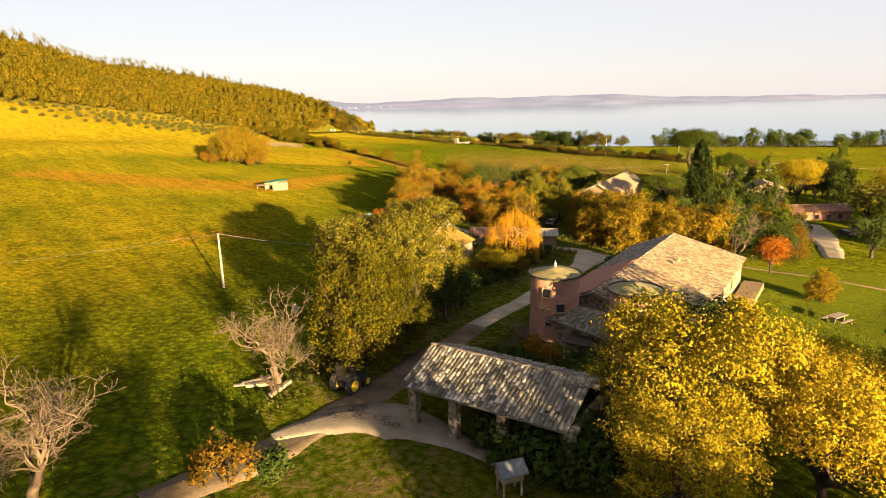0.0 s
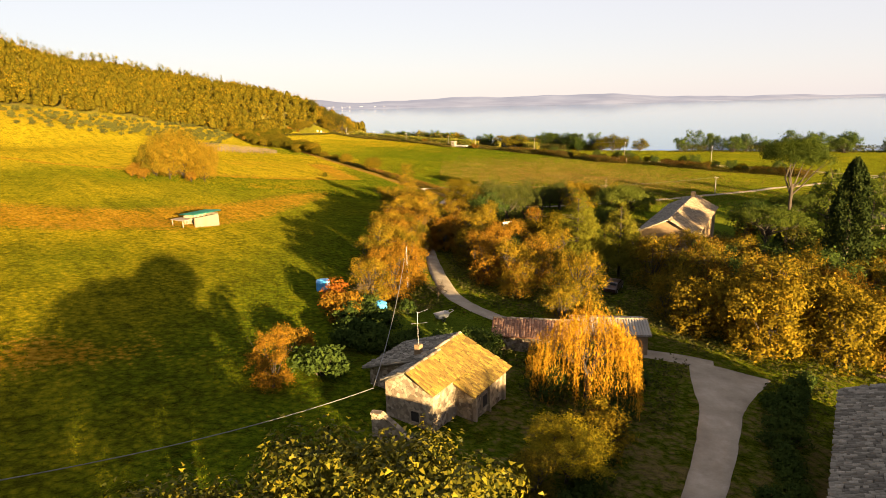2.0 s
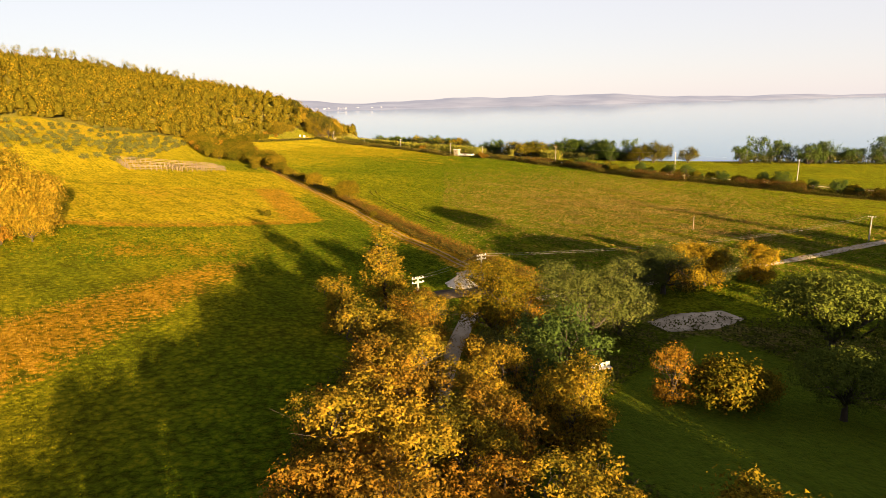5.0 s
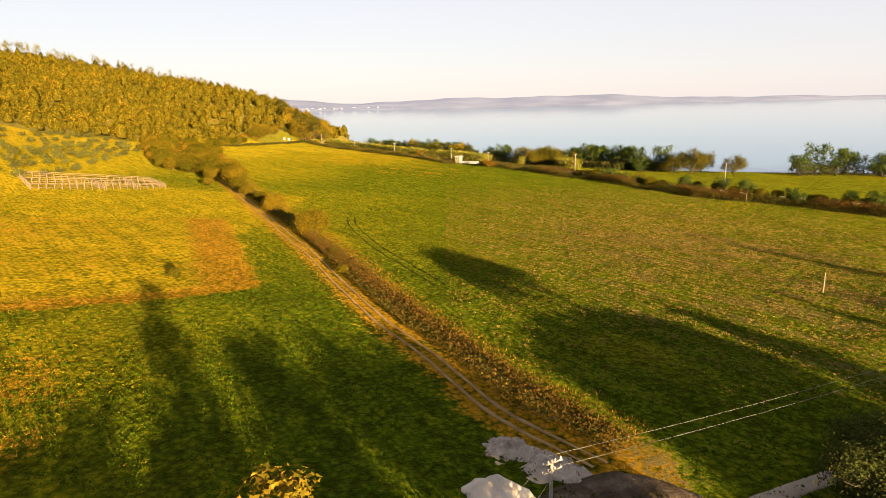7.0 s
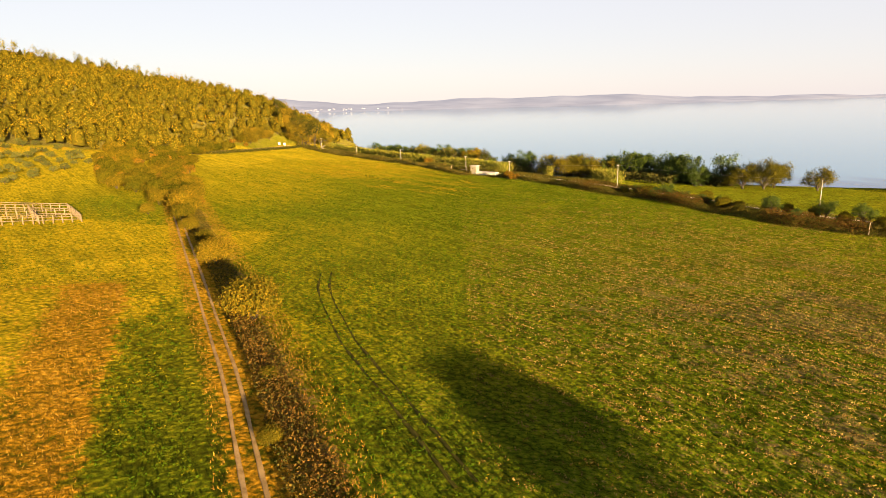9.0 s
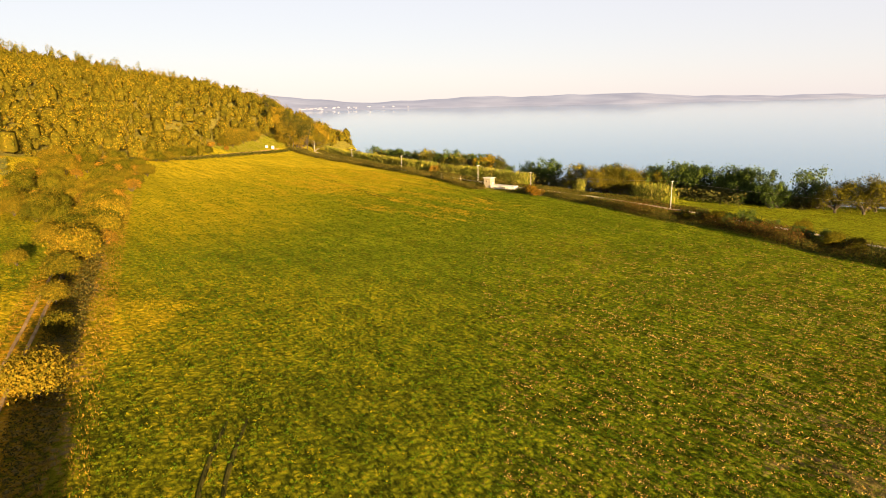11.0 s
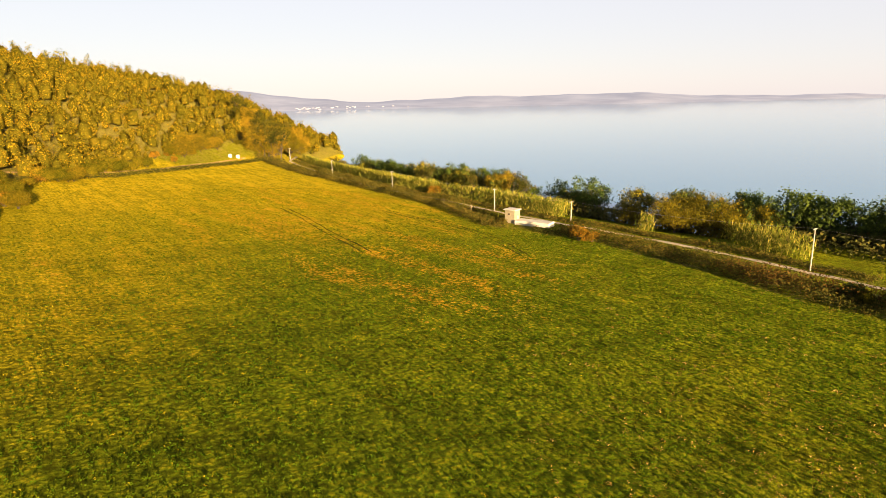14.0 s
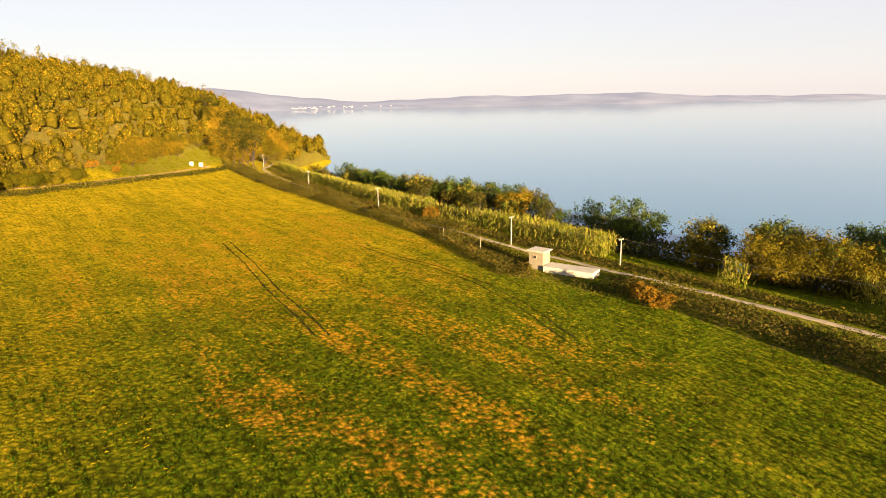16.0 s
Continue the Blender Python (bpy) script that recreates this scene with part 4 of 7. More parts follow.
def cypress_tree():
    g = np.random.default_rng(41)
    top = thing("cypress_tree", Matrix.Translation((0, 0, -500)), "tall dark columnar cypress", "tree")
    part("trunk", tube_mesh("trunk", [[((0, 0, -0.4), 0.4), ((0, 0, 5), 0.3), ((0, 0, 14), 0.05)]], M["bark"]), None, top)
    n = 9000
    z = 0.8 + 14.6 * g.random(n) ** 0.9
    t = z / 15.4
    rad = 1.9 * (1 - t ** 3.2) ** 0.6 * np.minimum(1, t * 5 + 0.4) * (0.72 + 0.3 * g.random(n))
    a = g.uniform(0, 6.28, n)
    rad *= 1 + 0.22 * np.sin(a * 5 + z * 0.8) + 0.1 * np.sin(a * 9 - z * 1.7)
    v, f = leaves(np.stack([rad * np.cos(a), rad * np.sin(a), z], 1), 0.5, 0.0, 0.35, 42, droop=-0.7)
    part("crown", mesh_from("crown", v, f, M["cypress"]), None, top)
    return top


def shrub(name, label, mat, r, h, seed, clumps=70, size=0.3, category="shrub"):
    g = np.random.default_rng(seed)
    lob = [((g.normal() * r * 0.35, g.normal() * r * 0.35, h * g.uniform(0.35, 0.6)), (r * 0.6, r * 0.6, h * 0.42)) for _ in range(5)]
    top = thing(name, Matrix.Translation((0, 0, -500)), label, category)
    stems = [[((0, 0, -0.2), 0.05), (np.array(c) * 0.6, 0.035), (np.array(c) + (0, 0, h * 0.25), 0.01)] for c, _ in lob]
    part("stem", tube_mesh("stem", stems, M["bark"], 5), None, top)
    c, out = crown_points(lob, clumps, 14, r * 0.12, seed, 0.5)
    v, f = leaves(c, size, 0.3, 0.6, seed, out=out)
    part("foliage", mesh_from("foliage", v, f, M[mat]), None, top)
    return top


def G(s):
    return np.random.default_rng(s)


oak = make_tree("oak_tree", "broad green oak with a dense lumpy crown", "oak", lobes_round(G(1), 6.6, 6.6, 15, 0.85, 0.7), 1250, 84, 0.26, 0.18, 0.42, 2.4, 1, shell=0.72)
oak2 = make_tree("evergreen_oak", "dense dark green holm oak with a lumpy crown", "green", lobes_round(G(2), 4.4, 4.2, 10, 0.9), 130, 32, 0.40, 0.34, 0.36, 1.6, 5, shell=0.66)
oak3 = make_tree("olive_green_oak", "dense upright oak with olive-yellow leaves", "bush", [((1.5 * math.sin(i * 2.4), 1.5 * math.cos(i * 2.4), 1.5 + i * 0.5), (1.9 - 0.055 * i, 1.9 - 0.055 * i, 1.5)) for i in range(15)], 300, 54, 0.32, 0.2, 0.25, 1.4, 6, shell=0.66)
gold = make_tree("golden_tree", "maple with a bright golden-yellow autumn crown", "gold", lobes_round(G(3), 5.6, 6.2, 13, 0.95), 500, 52, 0.36, 0.2, 0.34, 1.8, 9)
golds = make_tree("golden_maple", "small maple with golden-brown autumn leaves", "amber", skirted(lobes_round(G(13), 3.4, 3.8, 9, 1.0), 3.4, 3.8), 260, 29, 0.36, 0.30, 0.2, 1.2, 10)
autumn = make_tree("autumn_tree", "tree with thinning yellow-brown autumn leaves", "autumn", skirted(lobes_round(G(4), 3.5, 4.9, 10, 1.2), 3.5, 4.6), 250, 27, 0.36, 0.26, 0.2, 1.6, 13, shell=0.5)
rust = make_tree("rusty_tree", "tree with thinning rust-brown autumn leaves", "rust", skirted(lobes_round(G(5), 3.0, 4.5, 9, 1.35), 3.0, 4.2), 220, 25, 0.34, 0.26, 0.17, 1.5, 17, shell=0.45)
tallgold = make_tree("narrow_golden_tree", "slender upright tree with golden-brown autumn leaves", "autumn", [((0.4 * math.sin(i * 2.1), 0.4 * math.cos(i * 1.7), 2.2 + i * 1.25), (2.0 - abs(i - 2.5) * 0.22, 2.0 - abs(i - 2.5) * 0.22, 1.2)) for i in range(8)], 190, 30, 0.3, 0.24, 0.18, 1.4, 15)
maple = make_tree("red_maple", "small maple with orange-red autumn leaves", "red", lobes_round(G(6), 2.3, 3.2, 8, 1.0), 260, 14, 0.24, 0.24, 0.13, 1.2, 19)
olive = make_tree("olive_tree", "grey-green olive tree with a loose round crown", "olive", lobes_round(G(7), 3.2, 3.0, 8, 0.85), 150, 44, 0.36, 0.2, 0.26, 1.3, 23)
biground = make_tree("broad_olive_tree", "broad old olive tree with a dense grey-green crown", "olive", lobes_round(G(17), 3.4, 2.8, 11, 0.85), 190, 84, 0.34, 0.14, 0.28, 1.2, 25)
M["grove"] = leaf_material("grove_leaves", [(0.25, (0.034, 0.037, 0.009)), (0.5, (0.07, 0.072, 0.017)), (0.75, (0.12, 0.115, 0.026))], 0.2)
olives = make_tree("grove_olive", "small round olive-green tree in a hillside grove", "grove", lobes_round(G(7), 2.9, 2.1, 6, 0.75), 40, 16, 0.45, 0.6, 0.2, 0.9, 24, twigs=0)
shore = make_tree("shore_tree", "green lakeside tree with a ragged crown", "oak", lobes_round(G(8), 4.4, 5.6, 9, 1.1), 64, 24, 0.5, 0.5, 0.3, 1.6, 27, shell=0.6, twigs=1)
bigshore = make_tree("lakeside_willow", "golden-green lakeside tree with a full rounded crown", "shore_gold", lobes_round(G(18), 4.6, 3.5, 12, 1.0), 250, 44, 0.42, 0.22, 0.3, 1.2, 28, shell=0.62)
shore2 = make_tree("alder_tree", "dark lakeside alder with a thin crown", "green", lobes_round(G(9), 3.6, 5.4, 8, 1.25), 60, 22, 0.48, 0.46, 0.24, 1.6, 29, shell=0.5, twigs=1)
shore3 = make_tree("poplar_tree", "brownish lakeside tree with thin autumn leaves", "bramble", lobes_round(G(10), 3.3, 5.6, 7, 1.3), 54, 20, 0.48, 0.42, 0.2, 1.8, 30, shell=0.4, twigs=2)
greyolive = make_tree("broad_olive_tree", "broad old olive tree with a dense grey-green crown", "olive", lobes_round(G(19), 6.2, 5.0, 14, 0.72, 0.7), 520, 52, 0.4, 0.2, 0.36, 1.4, 26, shell=0.66)
brownoak = make_tree("bronze_oak", "round oak with bronze-green autumn leaves", "bronze", lobes_round(G(20), 4.7, 5.1, 13, 0.95, 0.7), 420, 44, 0.36, 0.2, 0.32, 1.6, 36, shell=0.66)
autumn_near = make_tree("autumn_tree", "tree with thinning yellow-brown autumn leaves", "autumn", skirted(lobes_round(G(4), 3.5, 4.9, 10, 1.2), 3.3, 4.6), 380, 32, 0.28, 0.2, 0.2, 1.6, 13, shell=0.55, twigs=4)
rust_near = make_tree("rusty_tree", "tree with thinning rust-brown autumn leaves", "rust", skirted(lobes_round(G(5), 3.0, 4.5, 9, 1.35), 2.8, 4.2), 330, 32, 0.27, 0.2, 0.17, 1.5, 17, shell=0.5, twigs=4)
NEAR = {autumn.name: autumn_near, rust.name: rust_near}
willow, umb, cyp, dome, oldpine = willow_tree(), umbrella_pine(), cypress_tree(), dome_pine(), tall_pine()
pine = conifer("pine_tree", "light green pine with clumped needles", 12.0, 4.4, "pine", 51, size=0.3, clumps=700, per=26)
cedar = conifer("cedar_tree", "tall dark conifer with drooping tiers", 15, 4.6, "stone_pine", 52, 13)
bareA = bare_tree("bare_tree", "leafless pale tree with a spreading crown of twigs", 8.6, 0.26, 66)
thicket = make_tree("thicket_tree", "shrubby yellow-green tree in a meadow thicket", "autumn", lobes_round(G(14), 4.4, 3.3, 14, 0.8, 0.8), 340, 36, 0.42, 0.3, 0.14, 0.6, 14, shell=0.58, twigs=1)
bush = shrub("bush", "rounded olive-green bush beside the farm track", "bush", 2.2, 3.2, 71, 480, 0.25)
thicketb = shrub("golden_bush", "wide golden-brown bush at the field edge", "bronze", 2.6, 3.0, 75, 560, 0.24)
bushd = shrub("dark_bush", "low dark green garden shrub", "green", 1.3, 1.8, 72, 80, 0.25)
busho = shrub("orange_bush", "orange-brown autumn shrub with dense leaves", "rust", 1.6, 2.4, 73, 110, 0.24)
bushr = shrub("red_bush", "red-orange shrub with dense leaves", "red", 1.7, 2.8, 74, 90, 0.24)

FACE_TURN = -33.37
# farm trees
plant(oak, -7.0, 61.5, 1.12, 20, stretch=0.93)
plant(oak3, -8.0, 44.6, 1.12, 80)
plant(oak3, -7.2, 48.6, 0.95, 140)
plant(oak3, -5.0, 52.5, 0.85, 10)
plant(oak3, -10.0, 51.0, 0.8, 200)
plant(oak2, -1.2, 61.5, 0.7)
plant(oak2, 0.6, 66.5, 0.6)
# unseen tall trees beside and behind the start of the flight, for their shadows
for x, y, s, k in ((36, 8, 1.3, golds), (46, 16, 1.3, golds), (20, 2, 1.5, oak2), (15, 9, 1.3, oak2), (34, -8, 1.6, oak2), (50, 4, 1.6, oak2), (48, 34, 1.4, golds), (-16, -2, 1.3, oak2), (6, -18, 1.6, oak2)):
    plant(k, x, y, s)
plant(bareA, -13.6, 42.2, 1.15, 10, stretch=1.1)
plant(bareA, -21.6, 26.6, 1.25, 130)
plant(busho, -12.9, 29.6, 1.1)
plant(bushd, -10.6, 30.6, 1.0)
plant(gold, 14.6, 35.2, 1.08, 40)
plant(gold, 26.5, 37, 0.85, 200)
plant(gold, 12.2, 29.8, 0.72, 100)
plant(gold, 21.5, 32.0, 0.9, 160)
plant(oak2, 18.6, 47.8, 1.1, 10)
# three unseen oaks added to shade the near part of the farmhouse roof
plant(oak2, 33, 33, 1.7)
plant(oak2, 38, 30, 1.7)
plant(oak2, 41.5, 34, 1.45)
plant(willow, 9.6, 95, 0.98, stretch=0.84)
plant(gold, 5.6, 82.6, 0.52, stretch=0.72)
plant(golds, 8.2, 86, 0.66, stretch=0.8)
plant(autumn_near, 3.2, 80.5, 0.5, stretch=0.75)
plant(maple, 50.5, 95, 1.25)
plant(golds, 50, 80.5, 0.62)
# row by the drive and the house
for x, y, s, k in ((31.5, 110.5, 1.15, golds), (39.5, 111.5, 1.0, autumn), (34, 114, 1.2, autumn), (46, 112, 0.9, rust), (30, 125, 1.0, autumn), (24.5, 119, 0.7, autumn), (36, 121, 1.0, rust), (45, 118, 0.9, rust),
                   (33.5, 131, 1.0, rust), (27.5, 133, 0.95, autumn), (40, 136, 0.9, autumn), (10.5, 112.5, 0.62, autumn), (12.5, 117, 0.55, autumn)):
    plant(k, x, y, s)
for x, y, s in ((30.4, 107.6, 1.15), (37.3, 106.0, 1.2), (44.5, 105.5, 1.2), (33.8, 109.8, 1.1), (40.8, 109.0, 1.1), (26.2, 113.4, 1.0)):
    plant(golds, x, y, s, group="drive maples")
plant(autumn_near, 13.8, 118.6, 0.95)
plant(cyp, 51.5, 128.5, 1.3, stretch=1.0)
plant(cyp, 46.5, 136, 0.55)
plant(oldpine, 62, 161.5, 1.0)
plant(umb, 50, 146, 0.95, stretch=1.1)
plant(dome, 30, 170, 0.8)
plant(rust, 63, 150, 0.8)
plant(oldpine, 70.5, 158, 0.74)
plant(umb, 70, 172, 1.0)
plant(bareA, 52.5, 110, 1.5, 70, "leafless grey tree with thin twigs")
plant(bareA, 41, 126, 0.8, 200, "leafless reddish tree with thin twigs")
plant(pine, 17.3, 136.6, 1.05)
plant(pine, 24, 138, 0.95)
plant(pine, 20.5, 148, 0.9)
for x, y, s, k in ((33, 143, 0.8, rust), (38, 143.5, 0.85, autumn), (29.5, 147, 0.7, autumn), (43, 145, 0.75, rust)):
    plant(k, x, y, s)
# two rows along the lane
for i, (x, y, s, k) in enumerate(((-8.4, 119, 0.95, rust), (-10.4, 123.5, 0.85, autumn), (-9.2, 127.5, 1.05, autumn), (-10.8, 133.5, 1.0, rust), (-8.6, 139, 1.1, rust), (-11, 144.5, 1.05, autumn),
                                  (-8.8, 151, 1.1, rust), (-10.6, 157.5, 1.05, rust), (-8.4, 164, 1.1, autumn), (-9.8, 171, 1.2, autumn), (-8, 180, 1.0, rust),
                                  (3.4, 129, 1.0, rust), (7.2, 124.5, 0.95, autumn), (5.2, 134.5, 1.1, rust), (10.5, 129.5, 0.95, rust), (2.2, 140, 1.0, autumn), (8, 142, 1.1, rust), (3.5, 149, 1.05, autumn),
                                  (12.5, 121.5, 0.85, autumn), (13, 135, 0.95, autumn), (-0.5, 158, 1.0, rust))):
    plant(NEAR.get(k.name, k), x, y, s, stretch=0.8 if y > 138 else 0.95)
plant(bushr, -14.6, 112.6, 1.25)
plant(busho, -13.2, 110.6, 1.3)
plant(busho, -12.4, 108.4, 1.0)
plant(rust_near, -15.6, 92.5, 0.62)
plant(thicketb, 20.2, 171, 1.35, label="large reddish-brown shrub on the lawn")
plant(thicketb, 23.5, 172.5, 1.0, label="large reddish-brown shrub on the lawn")
plant(busho, -15.8, 100, 1.0)
plant(bareA, -3.2, 121, 0.42, 30, "leafless shrub with many pale stems")
plant(bareA, -11.8, 117, 0.55, 60)
plant(bareA, -11.6, 144, 0.8, 200, "leafless pale tree standing above the row")
plant(greyolive, 11.6, 186, 1.0, stretch=0.94)
for x, y, s, k in ((16, 189, 0.68, greyolive), (1.2, 183.3, 1.0, brownoak), (37.5, 184, 1.25, dome),
                   (16, 172, 0.7, rust), (5, 163, 0.8, autumn)):
    plant(k, x, y, s)
for x, y, s, k in ((25.4, 210.5, 1.05, olive), (32, 212, 1.0, golds), (39, 215, 1.0, olive), (46, 217, 0.9, golds), (27.5, 207.5, 1.45, biground), (22.5, 205, 1.2, biground), (36, 213.5, 1.0, golds), (-15.5, 184.5, 0.7, autumn)):
    plant(k, x, y, s)
plant(tallgold, -11.3, 190.6, 1.38, stretch=0.66)
# far grounds on the right
for x, y, s, k in ((62, 150, 1.2, cedar), (96, 205, 1.2, oak2), (104, 185, 1.3, gold), (110, 200, 1.2, shore), (92, 180, 1.0, cedar), (118, 190, 1.3, cedar), (86, 118, 1.1, cedar),
                   (95, 126, 1.2, cedar), (78, 112, 1.0, oak2), (102, 150, 1.2, shore), (125, 170, 1.3, gold), (72, 134, 0.8, autumn), (64, 117, 0.9, oak2),
                   (130, 215, 1.2, shore2), (98, 108, 1.2, oak2)):
    plant(k, x, y, s)
gr = G(55)
count = 0
while count < 44:
    x, y = gr.uniform(54, 135), gr.uniform(108, 222)
    if (68 < x < 104 and 128 < y < 166) or (y > 168 and x < 112) or (x < 66 and y > 196) or polyline_distance(x, y, [(70, 110), (82, 138)])[0] < 6 or x + 0.4 * y > 205:
        continue
    plant((shore2, shore2, cedar, shore, oak2, shore3)[gr.integers(0, 6)], x, y, gr.uniform(0.8, 1.3), group="grounds trees")
    count += 1
# meadow clump and bushes along the field track
for x, y, s in ((-75, 217, 1.7), (-79, 221, 1.9), (-71, 219, 1.5), (-82, 216, 1.3), (-68, 214, 1.1), (-77, 213, 1.4)):
    plant(thicket, x, y, s * 0.78, stretch=1.15)
for x, y, s in ((-86, 211, 1.0), (-82, 209, 0.9), (-70, 210, 0.9), (-90, 222, 1.0)):
    plant(busho, x, y, s * 1.3)
for x, y, s in ((-31.3, 290.5, 1.6), (-46, 316.5, 1.3), (-69.5, 360, 1.8), (-66.5, 352, 1.2), (-73, 367, 1.5), (-60.5, 341, 0.9), (-53.5, 331, 0.8), (-84, 387, 1.5), (-96, 410, 1.4), (-77, 357, 0.8), (-21, 262, 0.45), (-33.5, 298, 0.5), (-24.5, 273.5, 0.4), (-79, 376, 1.2)):
    plant(thicketb, x, y, s * 0.92, stretch=1.1)
# olive grove on the foot of the hill
gg = G(77)
for i in range(22):
    for j in range(17):
        x, y = -108 - i * 7.6 + gg.normal() * 0.7, 322 + j * 8.5 + gg.normal() * 0.7
        u, u0, _ = hill_u(x, y)
        if u < 8 or u > u0 + 10 or gg.random() < 0.08:
            continue
        plant(olives, x, y, gg.uniform(0.4, 0.62), group="olive grove")


# masses of plants, one object each --------------------------------------
def mass(name, label, category, mat, centers, size, lean, slim, seed, droop=None, out=None):
    v, f = leaves(centers, size, lean, slim, seed, droop, out)
    return tagged(new(name, mesh_from(name, v, f, M[mat])), label, category, kind="stuff")


# leaf tones darkened to stand for shade inside the hill crowns
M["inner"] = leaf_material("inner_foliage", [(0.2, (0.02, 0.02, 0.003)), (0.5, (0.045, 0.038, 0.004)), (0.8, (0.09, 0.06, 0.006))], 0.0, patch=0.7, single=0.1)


def hill_wood():
    g = G(81)
    step = 5.2
    xs, ys = np.meshgrid(np.arange(-384, -70, step), np.arange(240, 960, step))
    x, y = xs.ravel() + g.uniform(-2.1, 2.1, xs.size), ys.ravel() + g.uniform(-2.1, 2.1, xs.size)
    u, u0, xb = hill_u(x, y)
    d, s = polyline_distance(x, y, SHORE)
    ok = ((u > u0 + np.where(y > 470, 1, 6)) | ((y > 686) & (y < 810) & (x < -97))) & (d * s < np.where(y > 686, 15, 9)) & ~((x > -131) & (y > 612) & (y < 652)) & ~((y < 445) & (u < u0 + 30)) & (y > 300)
    ok &= g.random(len(x)) > 0.1
    x, y = x[ok], y[ok]
    z = ground_z(x, y)
    n = len(x)
    r = (1.5 + 2.6 * g.random(n) ** 1.3) * g.uniform(0.85, 1.1, n)
    h = r * g.uniform(1.7, 3.0, n)
    # lumpy inner filler bodies; the crowns' shade is put into their dark colour
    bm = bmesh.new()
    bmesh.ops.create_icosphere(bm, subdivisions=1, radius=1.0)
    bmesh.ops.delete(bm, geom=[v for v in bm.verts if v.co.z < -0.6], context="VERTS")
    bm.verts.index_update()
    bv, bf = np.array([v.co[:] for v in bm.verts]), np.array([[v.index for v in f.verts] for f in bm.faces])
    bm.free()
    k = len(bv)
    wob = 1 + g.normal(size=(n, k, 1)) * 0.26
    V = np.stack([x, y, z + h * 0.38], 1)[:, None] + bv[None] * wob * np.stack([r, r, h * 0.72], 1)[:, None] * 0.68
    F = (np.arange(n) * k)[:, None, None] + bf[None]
    tagged(new("hill_wood_inner", mesh_from("hill_wood_inner", V.reshape(-1, 3), F.reshape(-1, 3), M["inner"])), "dark filler bodies inside the crowns of the hillside wood", "wood", kind="stuff")
    per = 112
    dd = g.normal(size=(n, per, 3))
    dd /= np.linalg.norm(dd, axis=2)[..., None]
    dd[..., 2] = np.abs(dd[..., 2]) * 1.1 - 0.25
    rad = g.uniform(0.74, 1.08, (n, per, 1)) * (1 + 0.15 * np.sin(dd[..., :1] * 7 + dd[..., 1:2] * 5 + x[:, None, None]))
    c = np.stack([x, y, z + h * 0.38], 1)[:, None] + dd * rad * np.stack([r, r, h * 0.72], 1)[:, None]
    mass("hill_wood", "autumn oak wood covering the hillside", "wood", "hill_wood", c.reshape(-1, 3), np.repeat(r * 0.225, per), 0.1, 0.75, 82, out=dd.reshape(-1, 3))
    # tall thin trees along the crest
    q = np.concatenate([np.linspace(0, 1, 96), np.linspace(0, 1, 70)])
    first = np.arange(166) < 96
    yy = np.where(first, 330 + 400 * q, 712 + 40 * q) + g.normal(size=166) * np.where(first, 1.5, 9)
    xx = np.where(first, -365, -362 + 205 * q) + g.normal(size=166) * np.where(first, 4, 2)
    zz = ground_z(xx, yy)
    hh = g.uniform(11, 17, 166) * np.where(first, 1.0, 1.0 - 0.45 * q)
    cc = np.stack([xx, yy, zz + hh * 0.8], 1)[:, None] + g.normal(size=(166, 64, 3)) * np.stack([hh * 0.07, hh * 0.07, hh * 0.1], 1)[:, None]
    mass("crest_trees", "row of thin pines along the hill crest", "trees", "oak", cc.reshape(-1, 3), 0.85, 0.2, 0.7, 83)
    paths = [[((a, b, c0 - 1), 0.2), ((a, b, c0 + h0 * 0.9), 0.08)] for a, b, c0, h0 in zip(xx, yy, zz, hh)]
    v, f = tubes(paths, 4)
    tagged(new("crest_trunks", mesh_from("crest_trunks", v, f, M["bark"])), "thin trunks of the pines on the crest", "trees", kind="stuff")


def along(line, t):
    P = np.array(line, float)
    L = np.concatenate([[0], np.cumsum(np.hypot(*np.diff(P, axis=0).T))])
    return np.stack([np.interp(t * L[-1], L, P[:, 0]), np.interp(t * L[-1], L, P[:, 1])], 1), L[-1]


def strip_points(line, off0, off1, n, seed):
    g = G(seed)
    t = g.random(n)
    p, L = along(line, t)
    q, _ = along(line, np.minimum(t + 0.002, 1.0))
    d = q - p
    d /= np.linalg.norm(d, axis=1)[:, None] + 1e-9
    nrm = np.stack([d[:, 1], -d[:, 0]], 1)
    o = g.uniform(off0, off1, n)
    return p + nrm * o[:, None], o


hill_wood()
ROADSIDE = LAKE_ROAD[6:13]
p, o = strip_points(ROADSIDE, 6.5, 18, 42000, 91)
z = ground_z(p[:, 0], p[:, 1])
keep = (np.sin(p[:, 0] * 0.17) + np.sin(p[:, 1] * 0.11) > -0.75) & ((p[:, 0] < 36) | ((p[:, 0] > 50) & (p[:, 0] < 59)))
p, z = p[keep], z[keep]
g = G(92)
mass("reed_bed", "tall green and straw-coloured reeds beside the shore road", "reeds", "reed", np.stack([p[:, 0], p[:, 1], z + g.uniform(0.3, 4.5, len(p))], 1), 1.4, -0.2, 0.13, 93, droop=-0.75)
p, o = strip_points(FIELD_EDGE[1:], 0.5, 11.0, 90000, 94)
z = ground_z(p[:, 0], p[:, 1])
sl = ~((p[:, 0] > 1) & (p[:, 0] < 14) & (p[:, 1] > 483) & (p[:, 1] < 498))
p, z = p[sl], z[sl]
hgt = 0.6 + 1.1 * (np.sin(p[:, 0] * 0.35 + np.sin(p[:, 1] * 0.2)) * 0.5 + 0.5)
